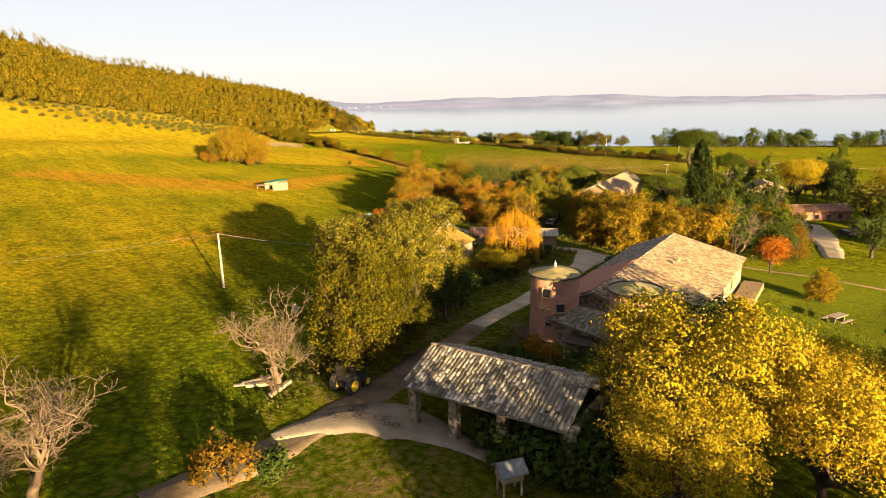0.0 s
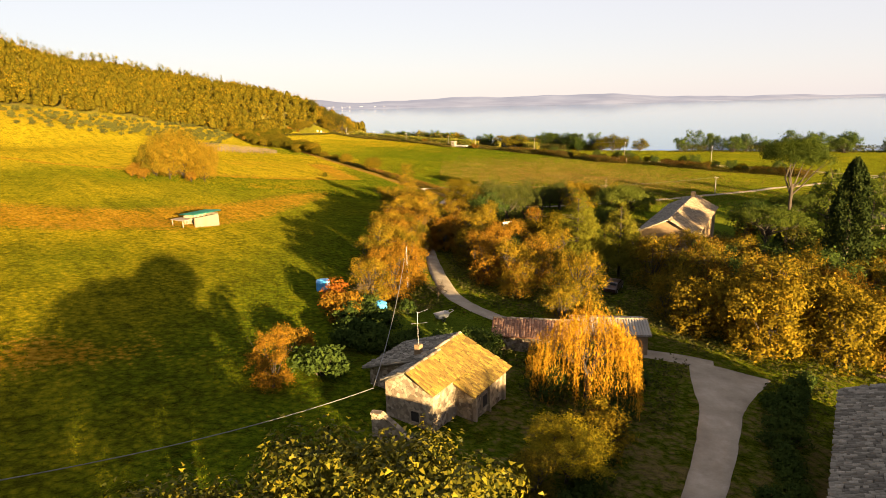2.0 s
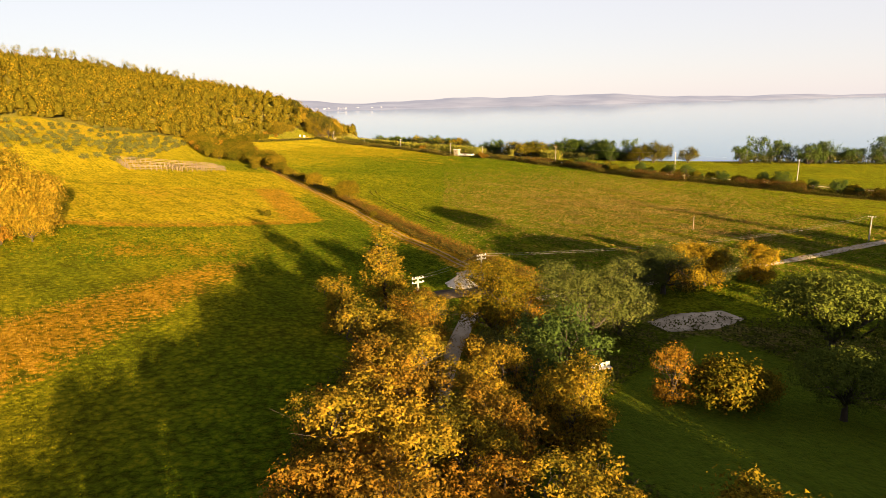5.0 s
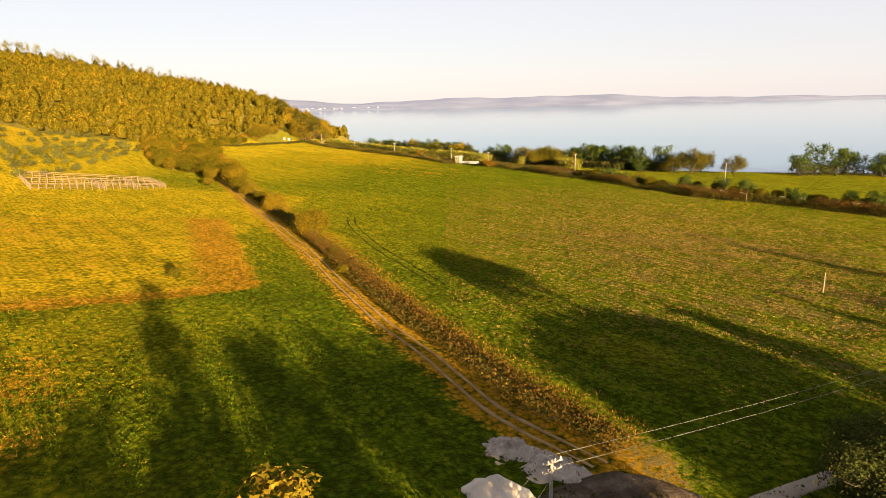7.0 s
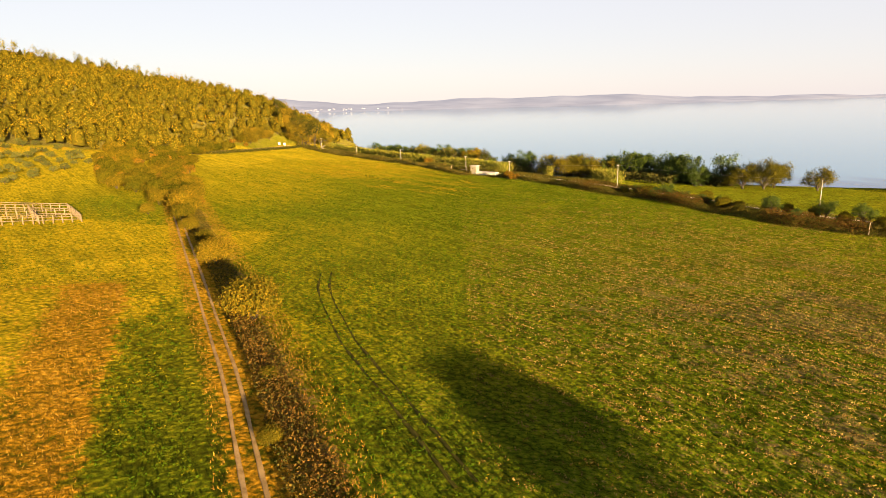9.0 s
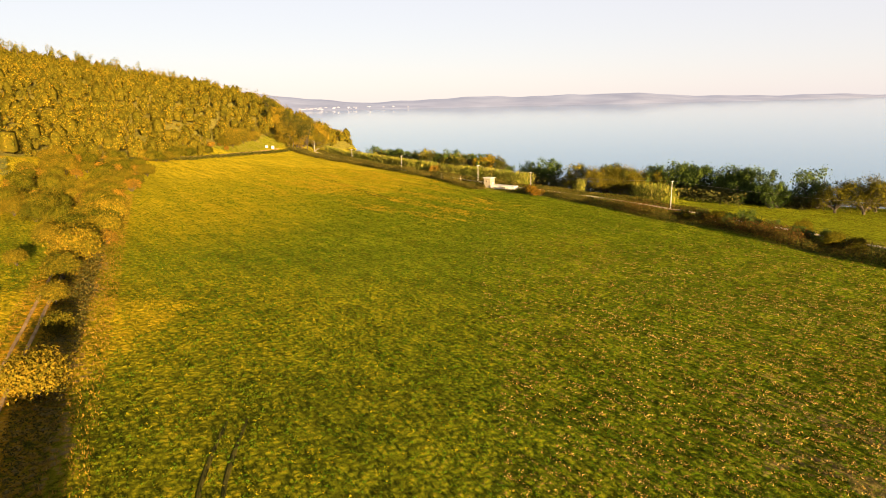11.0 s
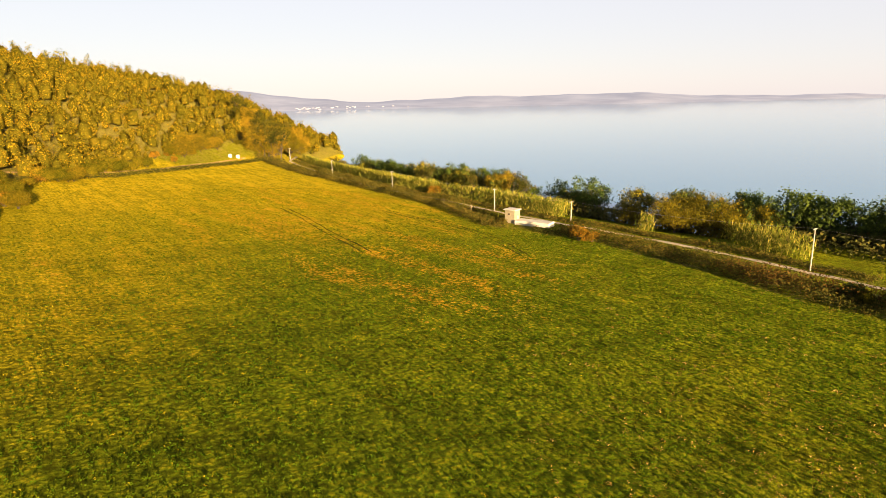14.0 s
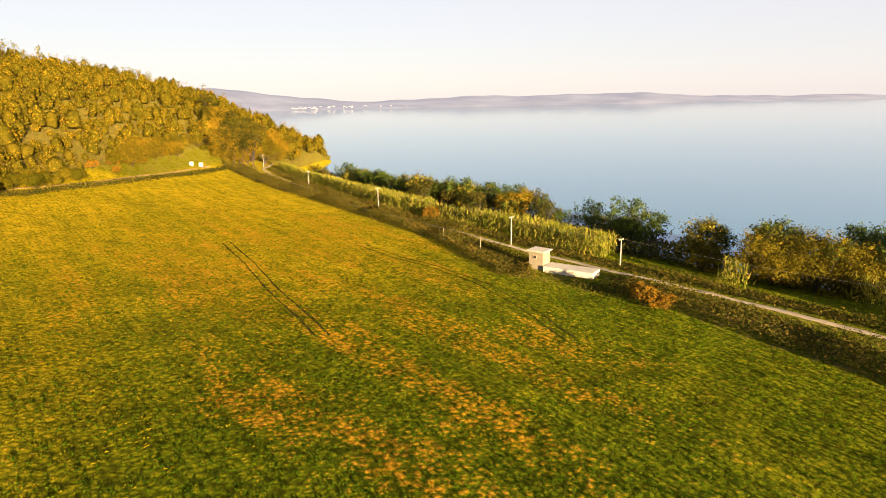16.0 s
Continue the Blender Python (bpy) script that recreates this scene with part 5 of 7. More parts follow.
mass("roadside_brambles", "brown and dark green bramble hedge between field and road", "hedge", "bramble", np.stack([p[:, 0], p[:, 1], z + hgt * g.random(len(p)) * 1.5], 1), 0.36, 0.1, 0.6, 95)
p, o = strip_points(TRACK, 1.8, 5.6, 22000, 96)
z = ground_z(p[:, 0], p[:, 1])
mass("track_brambles", "low dark brambles beside the farm track", "brambles", "bramble", np.stack([p[:, 0], p[:, 1], z + g.random(len(p)) * 0.9], 1), 0.26, 0.2, 0.6, 97)
p, o = strip_points(TRACK, -2.6, 8.6, 22000, 98)
p = p[((o < -1.4) & (o > -2.6)) | (o > 5.4)]
z = ground_z(p[:, 0], p[:, 1])
mass("dry_grass", "dry orange grass along the farm track", "grass", "straw", np.stack([p[:, 0], p[:, 1], z + 0.2 + 0.4 * g.random(len(p))], 1), 0.34, -0.3, 0.2, 99, droop=-0.8)
p, o = strip_points(TRACK[:8], 1.9, 6.6, 24000, 137)
p = p[g.random(len(p)) < 0.55 + 0.45 * np.sin(p[:, 1] * 0.5 + p[:, 0] * 0.9)]
z = ground_z(p[:, 0], p[:, 1])
mass("brown_scrub", "rusty brown scrub along the farm track", "scrub", "scrub", np.stack([p[:, 0], p[:, 1], z + g.random(len(p)) ** 1.5 * 1.2], 1), 0.24, -0.1, 0.45, 138)
p, o = strip_points(ROADSIDE, 1.8, 6.5, 26000, 134)
z = ground_z(p[:, 0], p[:, 1])
mass("shore_brambles", "dark brambles on the lake side of the road", "brambles", "bramble", np.stack([p[:, 0], p[:, 1], z + g.random(len(p)) * (0.5 + 0.7 * (np.sin(p[:, 0] * 0.3) * 0.5 + 0.5))], 1), 0.36, 0.1, 0.6, 135)
p, o = strip_points(FIELD_EDGE[1:9], 1.0, 9.0, 26000, 161)
p = p[np.sin(p[:, 0] * 0.23 + 1) + np.sin(p[:, 1] * 0.19) > -0.3]
z = ground_z(p[:, 0], p[:, 1])
mass("rusty_hedge", "red-brown scrub along the bank of the shore road", "scrub", "russet", np.stack([p[:, 0], p[:, 1], z + g.random(len(p)) * 3.0], 1), 0.4, 0.0, 0.55, 162)
# trees of the shore belt
gs = G(101)
BELT = SHORE[9:15]
P, L = along(BELT, np.linspace(0.02, 0.97, 150))
Q, _ = along(BELT, np.minimum(np.linspace(0.02, 0.97, 150) + 0.004, 1))
D = Q - P
D /= np.linalg.norm(D, axis=1)[:, None]
for i in range(150):
    x, y = P[i] + np.array((D[i, 1], -D[i, 0])) * gs.uniform(21, 40) + gs.normal(size=2) * 1.5
    if gs.random() < 0.1 + 0.3 * (math.sin(P[i, 0] * 0.13 + P[i, 1] * 0.05) > 0.5):
        continue
    plant((shore, shore2, shore2, shore3)[gs.integers(0, 4)], x, y, gs.uniform(0.7, 1.3), group="shore trees")
RIGHT_BELTS = ([(56, 490), (70, 478), (82, 458), (94, 444)], [(137, 418), (172, 406), (203, 395), (250, 384), (300, 372)])
for line, count in zip(RIGHT_BELTS, (34, 52)):
    for i in range(count):
        (x, y), = along(line, np.array([(i + 0.5) / count]))[0]
        plant((shore2, oak2, shore2, shore2, oak2)[gs.integers(0, 5)], x + gs.normal() * 3, y + gs.normal() * 3, gs.uniform(0.85, 1.5), group="shore trees", sink=2.2)
# tall trees where the hill meets the lake
for i in range(40):
    t = gs.random()
    if i % 2:
        x, y = -105 - 14 * t + gs.normal(), 658 + 30 * gs.random()
    else:
        x, y = -98 - 44 * t + gs.normal() * 2, 682 + 26 * gs.random() + 4 * t + gs.normal() * 3
    plant((thicket, bigshore, shore3)[i % 3], x, y, gs.uniform(1.0, 1.5) * (1.35 if i % 2 else 1.0), group="headland trees")
for x, y, s in ((42.5, 487.5, 1.35), (48.5, 484.5, 1.5), (54.5, 482.5, 1.5), (61, 481, 1.3), (35, 498, 0.9), (95, 436, 1.4), (101, 433, 1.6), (106, 436, 1.3), (116, 427, 1.2)):
    plant(bigshore, x, y, s, group="shore trees", sink=0.5 * s)


M["stalk"] = leaf_material("brown_stalks", [(0.2, (0.09, 0.052, 0.012)), (0.5, (0.18, 0.115, 0.03)), (0.85, (0.34, 0.235, 0.08))], 0.25, patch=0.1, single=0.5)


def crop():
    """Upright leaves of the crop over the fields, and of the meadow near the farm."""
    g = G(111)
    n, per = 150000, 5
    x, y = g.uniform(-100, 110, n), 205 + 345 * g.random(n) ** 1.05
    across = (x * 0.76 + y * 0.65) / 0.75
    shift = (np.round(across) - across) * 0.75 * g.uniform(0.2, 0.8, n)
    x, y = x + 0.76 * shift, y + 0.65 * shift
    df, sf = polyline_distance(x, y, FIELD_EDGE)
    dt, st = polyline_distance(x, y, TRACK)
    thin = g.random(n) < np.clip(1.35 - np.abs(x + 8) / 110, 0.3, 1)
    ok = (sf < 0) & (dt > np.where(st > 0, 7.0, 3.4)) & ~inside(x, y, PATCH) & thin
    x, y = x[ok], y[ok]
    tall = g.uniform(0.55, 1.5, len(x))
    # gold blades follow the same zones of painted low-sun gold
    gold_lit = np.repeat(g.random(len(x)) < 0.8 * zone_colors(x, y)[:, 3], per)
    wide = np.repeat(0.12 * tall, per)
    x, y, tall = np.repeat(x, per) + g.normal(size=len(x) * per) * wide, np.repeat(y, per) + g.normal(size=len(x) * per) * wide, np.repeat(tall, per)
    z = ground_z(x, y)
    c = np.stack([x, y, z + 0.03 + 0.17 * tall * g.random(len(x))], 1)
    size = 0.175 * tall ** 0.5 * g.uniform(0.7, 1.3, len(x))
    mass("crop_plants", "low leafy green crop covering the fields", "crop", "crop", c[~gold_lit], size[~gold_lit], -0.4, 0.62, 112)
    mass("ripe_grass", "yellowing grass streaks through the fields, low-sun gold in their colour", "grass", "gold_lit", c[gold_lit], size[gold_lit], -0.4, 0.5, 116)
    n = 110000
    x, y = g.uniform(-110, -14, n), 24 + 200 * g.random(n) ** 1.1
    ok = (x < -16 + 0.0 * y) & ~inside(x, y, DRY_BAND)
    x, y = x[ok], y[ok]
    mass("meadow_grass", "rough green meadow grass beside the farm", "grass", "meadow", np.stack([x, y, ground_z(x, y) + 0.03 + 0.14 * g.random(len(x))], 1), 0.17, -0.4, 0.4, 113)
    n = 21000
    x, y = g.normal(44, 34, n), g.normal(292, 50, n)
    across = (x * 0.76 + y * 0.65) / 1.6
    shift = (np.round(across) - across) * 1.6 * g.uniform(0.8, 1.0, n)
    x, y = x + 0.76 * shift, y + 0.65 * shift
    r = np.repeat(g.uniform(0.12, 0.38, n), 7)
    x, y = np.repeat(x, 7) + g.normal(size=n * 7) * r, np.repeat(y, 7) + g.normal(size=n * 7) * r
    df, sf = polyline_distance(x, y, FIELD_EDGE)
    dt, st = polyline_distance(x, y, TRACK)
    ok = (sf < 0) & (dt > 9) & (y > 222) & (x > -5)
    x, y = x[ok], y[ok]
    mass("dry_stalks", "brown dry stalks in loose rows through the crop", "stalks", "stalk", np.stack([x, y, ground_z(x, y) + 0.08 + 0.2 * g.random(len(x))], 1), 0.21, -0.4, 0.45, 114)
    n = 120000
    x, y = g.uniform(-100, -25, n), g.uniform(125, 310, n)
    e1 = inside(x, y, PATCH) & (g.random(n) < 1.6 * zone_colors(x, y)[:, 0] - 0.25)
    ok = e1 | (inside(x, y, DRY_BAND) & (g.random(n) < 0.7))
    x, y = x[ok], y[ok]
    mass("straw_grass", "tall straw-coloured grass on uncut patches", "grass", "straw", np.stack([x, y, ground_z(x, y) + 0.1 + 0.5 * g.random(len(x)) * (0.5 + e1[ok])], 1), 0.27, -0.4, 0.22, 115, droop=-0.7)


crop()


def wood_floor():
    """Undergrowth below the farm's trees, leaving drives and buildings free."""
    g = G(121)
    n = 170000
    x, y = g.uniform(-24, 72, n), g.uniform(20, 200, n)
    ok = inside(x, y, [(-15, 24), (-13, 44), (-4, 84), (-13, 112), (-16, 130), (-15, 170), (-10, 192), (8, 199), (44, 196), (60, 180), (70, 120), (60, 104), (34, 101), (22, 74), (12, 40), (4, 22)])
    for line, w in ((FARM_ROAD, 3.2), (LANE, 2.0)):
        ok &= polyline_distance(x, y, line)[0] > w
    for a, b, c, d in ((-9, 35, 4, 43), (-3, 34, 9, 42), (6, 50, 20, 62), (9, 58, 40, 90), (-10, 84, 4, 101), (2, 104, 22, 113), (32, 140, 54, 174), (-9, 36, 2, 44)):
        ok &= ~((x > a) & (x < c) & (y > b) & (y < d))
    ok &= ~((x > -12) & (x < 3) & (y < 36))
    for poly in LAWNS:
        ok &= ~inside(x, y, poly)
    clump = np.sin(x * 0.8 + np.sin(y * 0.5)) * np.sin(y * 0.7 + np.sin(x * 0.4))
    ok &= clump > -0.7
    x, y, clump = x[ok], y[ok], clump[ok]
    z = ground_z(x, y) + g.random(len(x)) * (0.5 + 0.9 * np.clip(clump, 0, 1))
    mass("undergrowth", "low tangled undergrowth of brambles and fallen leaves", "undergrowth", "undergrowth", np.stack([x, y, z], 1), 0.34, 0.4, 0.6, 122)


M["undergrowth"] = leaf_material("undergrowth_leaves", [(0.15, (0.02, 0.025, 0.008)), (0.5, (0.05, 0.055, 0.014)), (0.85, (0.11, 0.085, 0.022))], 0.25)
wood_floor()
p, o = strip_points(ROADSIDE, 17, 44, 26000, 131)
z = ground_z(p[:, 0], p[:, 1])
for line in RIGHT_BELTS:
    q, o = strip_points(line, -5, 6, 7000, 136)
    p, z = np.concatenate([p, q]), np.concatenate([z, ground_z(q[:, 0], q[:, 1])])
mass("shore_thicket", "dark thicket filling the shore belt under the trees", "thicket", "undergrowth", np.stack([p[:, 0], p[:, 1], z + G(132).uniform(0, 3.2, len(p)) ** 1.1], 1), 0.9, 0.2, 0.6, 133)
# more of the wood between lane and house
gw = G(141)
count = 0
while count < 36:
    x, y = gw.uniform(0, 60), gw.uniform(113, 192)
    if inside(x, y, LAWNS[0]) or polyline_distance(x, y, LANE)[0] < 4.2 or (11 < x < 31 and 120 < y < 146) or (8 < x < 36 and y > 162) or (30 < x < 56 and 138 < y < 176) or (x > 34 and y > 170 and x < 60 and y < 200):
        continue
    plant((rust, autumn, autumn, olive, rust, golds, oak2)[gw.integers(0, 7)], x, y, gw.uniform(0.62, 0.98), group="woodland trees")
    count += 1
for i in range(16):
    plant((autumn_near, rust_near, rust_near)[i % 3], -9.2 + gw.normal() * 0.9, 117 + i * 4.2, gw.uniform(0.7, 0.95), group="woodland trees", stretch=0.88)
for x, y, s, k in ((-7.6, 147.5, 1.25, rust), (-7.4, 154, 1.3, autumn), (-7.8, 161, 1.3, rust), (-7.4, 167, 1.2, autumn), (-7.0, 174, 1.15, rust), (-6.6, 182, 1.0, autumn), (-2.6, 150, 1.0, rust), (-2.6, 156, 1.0, autumn), (-1.8, 163, 0.95, autumn), (-0.6, 170, 0.9, rust), (0.6, 178, 0.9, olive)):
    plant(NEAR.get(k.name, k), x, y, s, group="woodland trees", stretch=0.76)
for i in range(26):
    x, y = gw.uniform(30, 66), gw.uniform(106, 140)
    if (30 < x < 56 and y > 138) or polyline_distance(x, y, [(70, 110), (82, 138)])[0] < 6:
        continue
    plant((rust, autumn, oak2, rust, shore2)[i % 5], x, y, gw.uniform(0.6, 0.95), group="woodland trees")
for i in range(16):
    plant((bushd, busho)[i % 2], gw.uniform(30, 62), gw.uniform(103, 120), gw.uniform(0.9, 1.5), group="garden shrubs")
# hedges and shrubs along the drive
for i in range(34):
    t = i / 33
    (x, y), = along([(6.0, 74), (13.5, 88), (18, 97), (19.5, 102)], np.array([t]))[0]
    plant(bushd, x - 3.4 + gw.normal() * 0.25, y + 1.2 + gw.normal() * 0.3, gw.uniform(0.55, 0.85), group="hedge shrubs")
for i in range(30):
    t = i / 29
    (x, y), = along([(10.5, 66), (17, 79), (23.5, 92), (29, 99)], np.array([t]))[0]
    plant(bushd, x + 0.8 + gw.normal() * 0.5, y + gw.normal() * 0.5, gw.uniform(0.7, 1.1), group="hedge shrubs")
for x, y, s in ((4, 47, 1.2), (1.5, 46, 1.0), (6.5, 49, 1.0), (9.5, 33.5, 1.5), (3.2, 34.6, 0.9), (8.2, 37.8, 2.3), (7.2, 33.2, 1.8), (12.5, 47, 1.3), (8.5, 45, 1.2), (3.2, 50, 1.0), (-5.5, 100, 1.0), (-9, 103, 1.1), (2.4, 104, 1.1)):
    plant(bushd, x, y, s)
plant(busho, 15.8, 472.5, 1.5)
plant(busho, 18.5, 470.5, 1.0)
plant(golds, 2.5, 549, 1.5, label="golden-yellow tree among the lakeside reeds")
plant(busho, -20, 545, 1.4)
# dark hedge between the field's far end and the hill
p, o = strip_points([(-150, 480), (-137, 531), (-127.6, 570), (-116.4, 628), (-113, 650)], -1.4, 1.4, 9000, 151)
mass("field_hedge", "dark low hedge at the far end of the field", "hedge", "bramble", np.stack([p[:, 0], p[:, 1], ground_z(p[:, 0], p[:, 1]) + G(152).random(len(p)) * 1.5], 1), 0.5, 0.1, 0.6, 153)
for i in range(20):
    (x, y), = along([(-71, 380), (-88, 404), (-104, 432), (-121, 460), (-140, 500)], np.array([i / 19]))[0]
    plant((busho, bush, thicketb)[i % 3], x - 2 + gw.normal() * 2.2, y + gw.normal() * 2.2, gw.uniform(1.1, 1.7), group="field edge bushes")
for i in range(16):
    (x, y), = along([(-97, 414), (-106, 438), (-114, 462), (-128, 492)], np.array([i / 15]))[0]
    plant((thicketb, busho, thicketb, bush)[i % 4], x + gw.normal() * 1.6, y + gw.normal() * 1.6, gw.uniform(1.1, 1.6), group="field edge bushes")
for i in range(64):
    (x, y), = along([(-74, 376), (-90, 404), (-106, 434), (-124, 468), (-139, 508)], np.array([(i + 0.5) / 64]))[0]
    o = gw.uniform(2, 24) * (0.45 + 0.55 * smooth((y - 372) / 50))
    plant((thicketb, thicketb, bush, busho)[i % 4], x - o * 0.88 + gw.normal(), y - o * 0.46 + gw.normal(), gw.uniform(1.0, 1.7), group="field edge bushes")
for i in range(64):
    (x, y), = along([(140, 300), (122, 328), (102, 356), (88, 374), (74, 394), (64, 412), (52, 430)], np.array([(i + 0.5) / 64]))[0]
    k, x, y, s = (bush, oak2, bush, bushd)[i % 4], x + gw.normal() * 2, y + gw.normal() * 2, gw.uniform(0.6, 1.15) * (1.0, 0.65, 1.0, 1.7)[i % 4]
    plant(k, x, y, s, group="roadside bushes")
for i in range(46):
    y = gw.uniform(486, 612)
    x = float(hill_u(0, y)[2]) - gw.uniform(-2.5, 7)
    plant((bush, thicketb, busho, bush)[i % 4], x, y, gw.uniform(0.7, 1.35), group="hill foot bushes")
for i in range(34):
    y = gw.uniform(604, 692)
    x = min(float(hill_u(0, y)[2]) - gw.uniform(0, 10), -131.5 if y < 654 else 0)
    plant((thicket, bush, bigshore, thicketb)[i % 4], x, y, gw.uniform(0.7, 1.1), group="hill foot bushes")
for x, y, s, k in ((69, 140, 1.1, oak2), (73, 144, 1.1, shore2), (66, 145, 1.0, cedar), (72, 149, 1.0, oak2), (78, 145, 0.8, rust), (63, 138, 0.9, oak2), (67, 131, 0.8, autumn)):
    plant(k, x, y, s)
# dark shrubs round the barn, the house and the yard
for x, y, s, k in ((4.6, 37.0, 1.3, bushd), (9.2, 37.6, 2.4, bushd), (10.8, 40.2, 2.6, bushd), (8.8, 34.0, 2.0, bushd), (7.0, 32.2, 1.6, bushd), (11.6, 43.5, 2.2, bushd), (2.7, 35.4, 1.5, bushd), (4.7, 34.8, 2.1, bushd), (6.6, 33.8, 2.4, bushd), (3.6, 33.6, 1.2, bushd)):
    plant(k, x, y, s)
for i in range(9):
    q = Matrix.Rotation(radians(FACE_TURN), 3, "Z") @ Vector((10.7 + 0.4 * gw.normal(), 3.0 + i * 2.4, 0))
    plant(bushd, 14.1 + q.x, 60.0 + q.y, gw.uniform(0.9, 1.3), group="house shrubs")
count = 0
while count < 34:
    x, y = gw.uniform(-13, 12), gw.uniform(94, 114)
    if inside(x, y, LAWNS[1]) or polyline_distance(x, y, LANE)[0] < 3 or polyline_distance(x, y, FARM_ROAD)[0] < 4 or (-10.5 < x < 4.5 and 85 < y < 101) or (x > 2 and y > 102.5) or math.hypot(x - 9.6, y - 95) < 3:
        continue
    plant(bushd, x, y, gw.uniform(0.8, 1.5), group="garden shrubs")
    count += 1
plant(bush, -43.2, 254, 0.45, label="small dark sapling in the uncut grass")
# tangled shrubs between barn and towers
for i in range(20):
    plant((bushd, bushd, busho, bushd)[i % 4], gw.uniform(2.0, 13.5), gw.uniform(45.5, 50.5), gw.uniform(0.8, 1.35), group="yard shrubs")
for x, y, s in ((5.6, 54.0, 0.42), (4.4, 51.5, 0.36), (6.6, 56.5, 0.38), (3.6, 49.6, 0.34), (-13.6, 41.0, 0.3)):
    plant(bareA, x, y, s, label="leafless brushy shrub beside the drive")


# buildings -------------------------------------------------------------
def tile_slope(width, length, pitch=0.25, row=0.36, seed=0, lift=0.12, corrugated=False, loose=None):
    """Clay barrel tiles on a slope: x across, y down the slope, z up. One mesh."""
    g = np.random.default_rng(seed)
    nc, nr = max(2, int(width / pitch)), (1 if corrugated else max(2, int(length / row)))
    pitch, row = width / nc, length / nr
    ang = np.linspace(0, math.pi, 5)
    i, j = [a.ravel() for a in np.meshgrid(np.arange(nc), np.arange(nr))]
    n = len(i)
    x0 = (i + 0.5) * pitch - width / 2 + g.normal(size=n) * (0.0 if corrugated else 0.015)
    y0 = j * row + (i * 0.37 % 1.0 - 0.5) * (0.0 if corrugated else row * 0.7) + g.normal(size=n) * (0.0 if corrugated else 0.05)
    y0 = np.clip(y0, 0.0, length - row)
    if loose is not None:
        near = i >= nc - max(1, 300 // nr)
        loose += [(a, b, pitch, row) for a, b in zip(x0[near], y0[near])]
        x0, y0, n = x0[~near], y0[~near], int((~near).sum())
    r = pitch * 0.52
    V = []
    for end, (dy, k, dz) in enumerate(((0.0, 0.92, 0.0), (row * 1.12 if not corrugated else row, 1.05, 0.03))):
        zj = g.normal(size=n) * (0.0 if corrugated else 0.03)
        for a in ang:
            V.append(np.stack([x0 - r * k * math.cos(a), y0 + dy, lift * (math.sin(a) * 1.1) + dz + zj], 1))
    V = np.stack(V, 1)
    base = (np.arange(n) * 10)[:, None]
    F = np.concatenate([base + np.array((k, k + 1, k + 6, k + 5)) for k in range(4)])
    deck = np.array([(-width / 2, 0, -0.12), (width / 2, 0, -0.12), (width / 2, length, -0.12), (-width / 2, length, -0.12),
                     (-width / 2, 0, 0.015), (width / 2, 0, 0.015), (width / 2, length, 0.015), (-width / 2, length, 0.015)])
    d = n * 10
    F2 = np.array([(0, 1, 2, 3), (4, 7, 6, 5), (0, 4, 5, 1), (2, 6, 7, 3), (1, 5, 6, 2), (0, 3, 7, 4)]) + d
    return np.concatenate([V.reshape(-1, 3), deck]), np.concatenate([F, F2])


M["tiles"] = island_material("old_clay_tiles", [(0.2, (0.085, 0.058, 0.036)), (0.45, (0.185, 0.135, 0.083)), (0.7, (0.32, 0.245, 0.155)), (0.88, (0.50, 0.41, 0.28))], 0.7)
M["tiles_grey"] = island_material("lichen_tiles", [(0.2, (0.06, 0.052, 0.04)), (0.45, (0.125, 0.112, 0.085)), (0.7, (0.24, 0.215, 0.17)), (0.88, (0.48, 0.44, 0.36))], 0.9)
M["tiles_red"] = island_material("red_clay_tiles", [(0.2, (0.1125, 0.0525, 0.03375)), (0.5, (0.225, 0.1125, 0.0675)), (0.8, (0.315, 0.195, 0.1275))], 0.9)
M["tile_cap"] = rough_material("ridge_tile_clay", [(0.3, (0.09, 0.07, 0.05)), (0.5, (0.18, 0.145, 0.10)), (0.7, (0.30, 0.25, 0.18))], 1.1, 0.9, 0.4, 0.02, 10, 0.6)
M["tile_barn"] = rough_material("lichen_tile_piece", [(0.25, (0.06, 0.052, 0.04)), (0.45, (0.125, 0.112, 0.085)), (0.6, (0.22, 0.20, 0.16)), (0.75, (0.40, 0.37, 0.30))], 1.4, 0.9, 0.4, 0.02, 10, 0.6)
M["tile_clay"] = rough_material("clay_tile_piece", [(0.25, (0.066, 0.046, 0.03)), (0.45, (0.132, 0.096, 0.06)), (0.6, (0.21, 0.16, 0.10)), (0.75, (0.33, 0.27, 0.18))], 1.4, 0.9, 0.4, 0.02, 10, 0.6)
M["sheet"] = island_material("pale_corrugated_sheet", [(0.2, (0.175, 0.154, 0.126)), (0.8, (0.308, 0.28, 0.238))], 0.8, 0.7)


def tile_piece(pitch, row, lift, mat):
    """One barrel tile lying down the slope."""
    r, V = pitch * 0.52, []
    for dy, k, dz in ((0.0, 0.92, 0.0), (row * 1.12, 1.05, 0.03)):
        V += [(-r * k * math.cos(a), dy, lift * math.sin(a) * 1.1 + dz) for a in np.linspace(0, math.pi, 5)]
    return mesh_from("roof_tile", V, [(k, k + 1, k + 6, k + 5) for k in range(4)], M[mat])


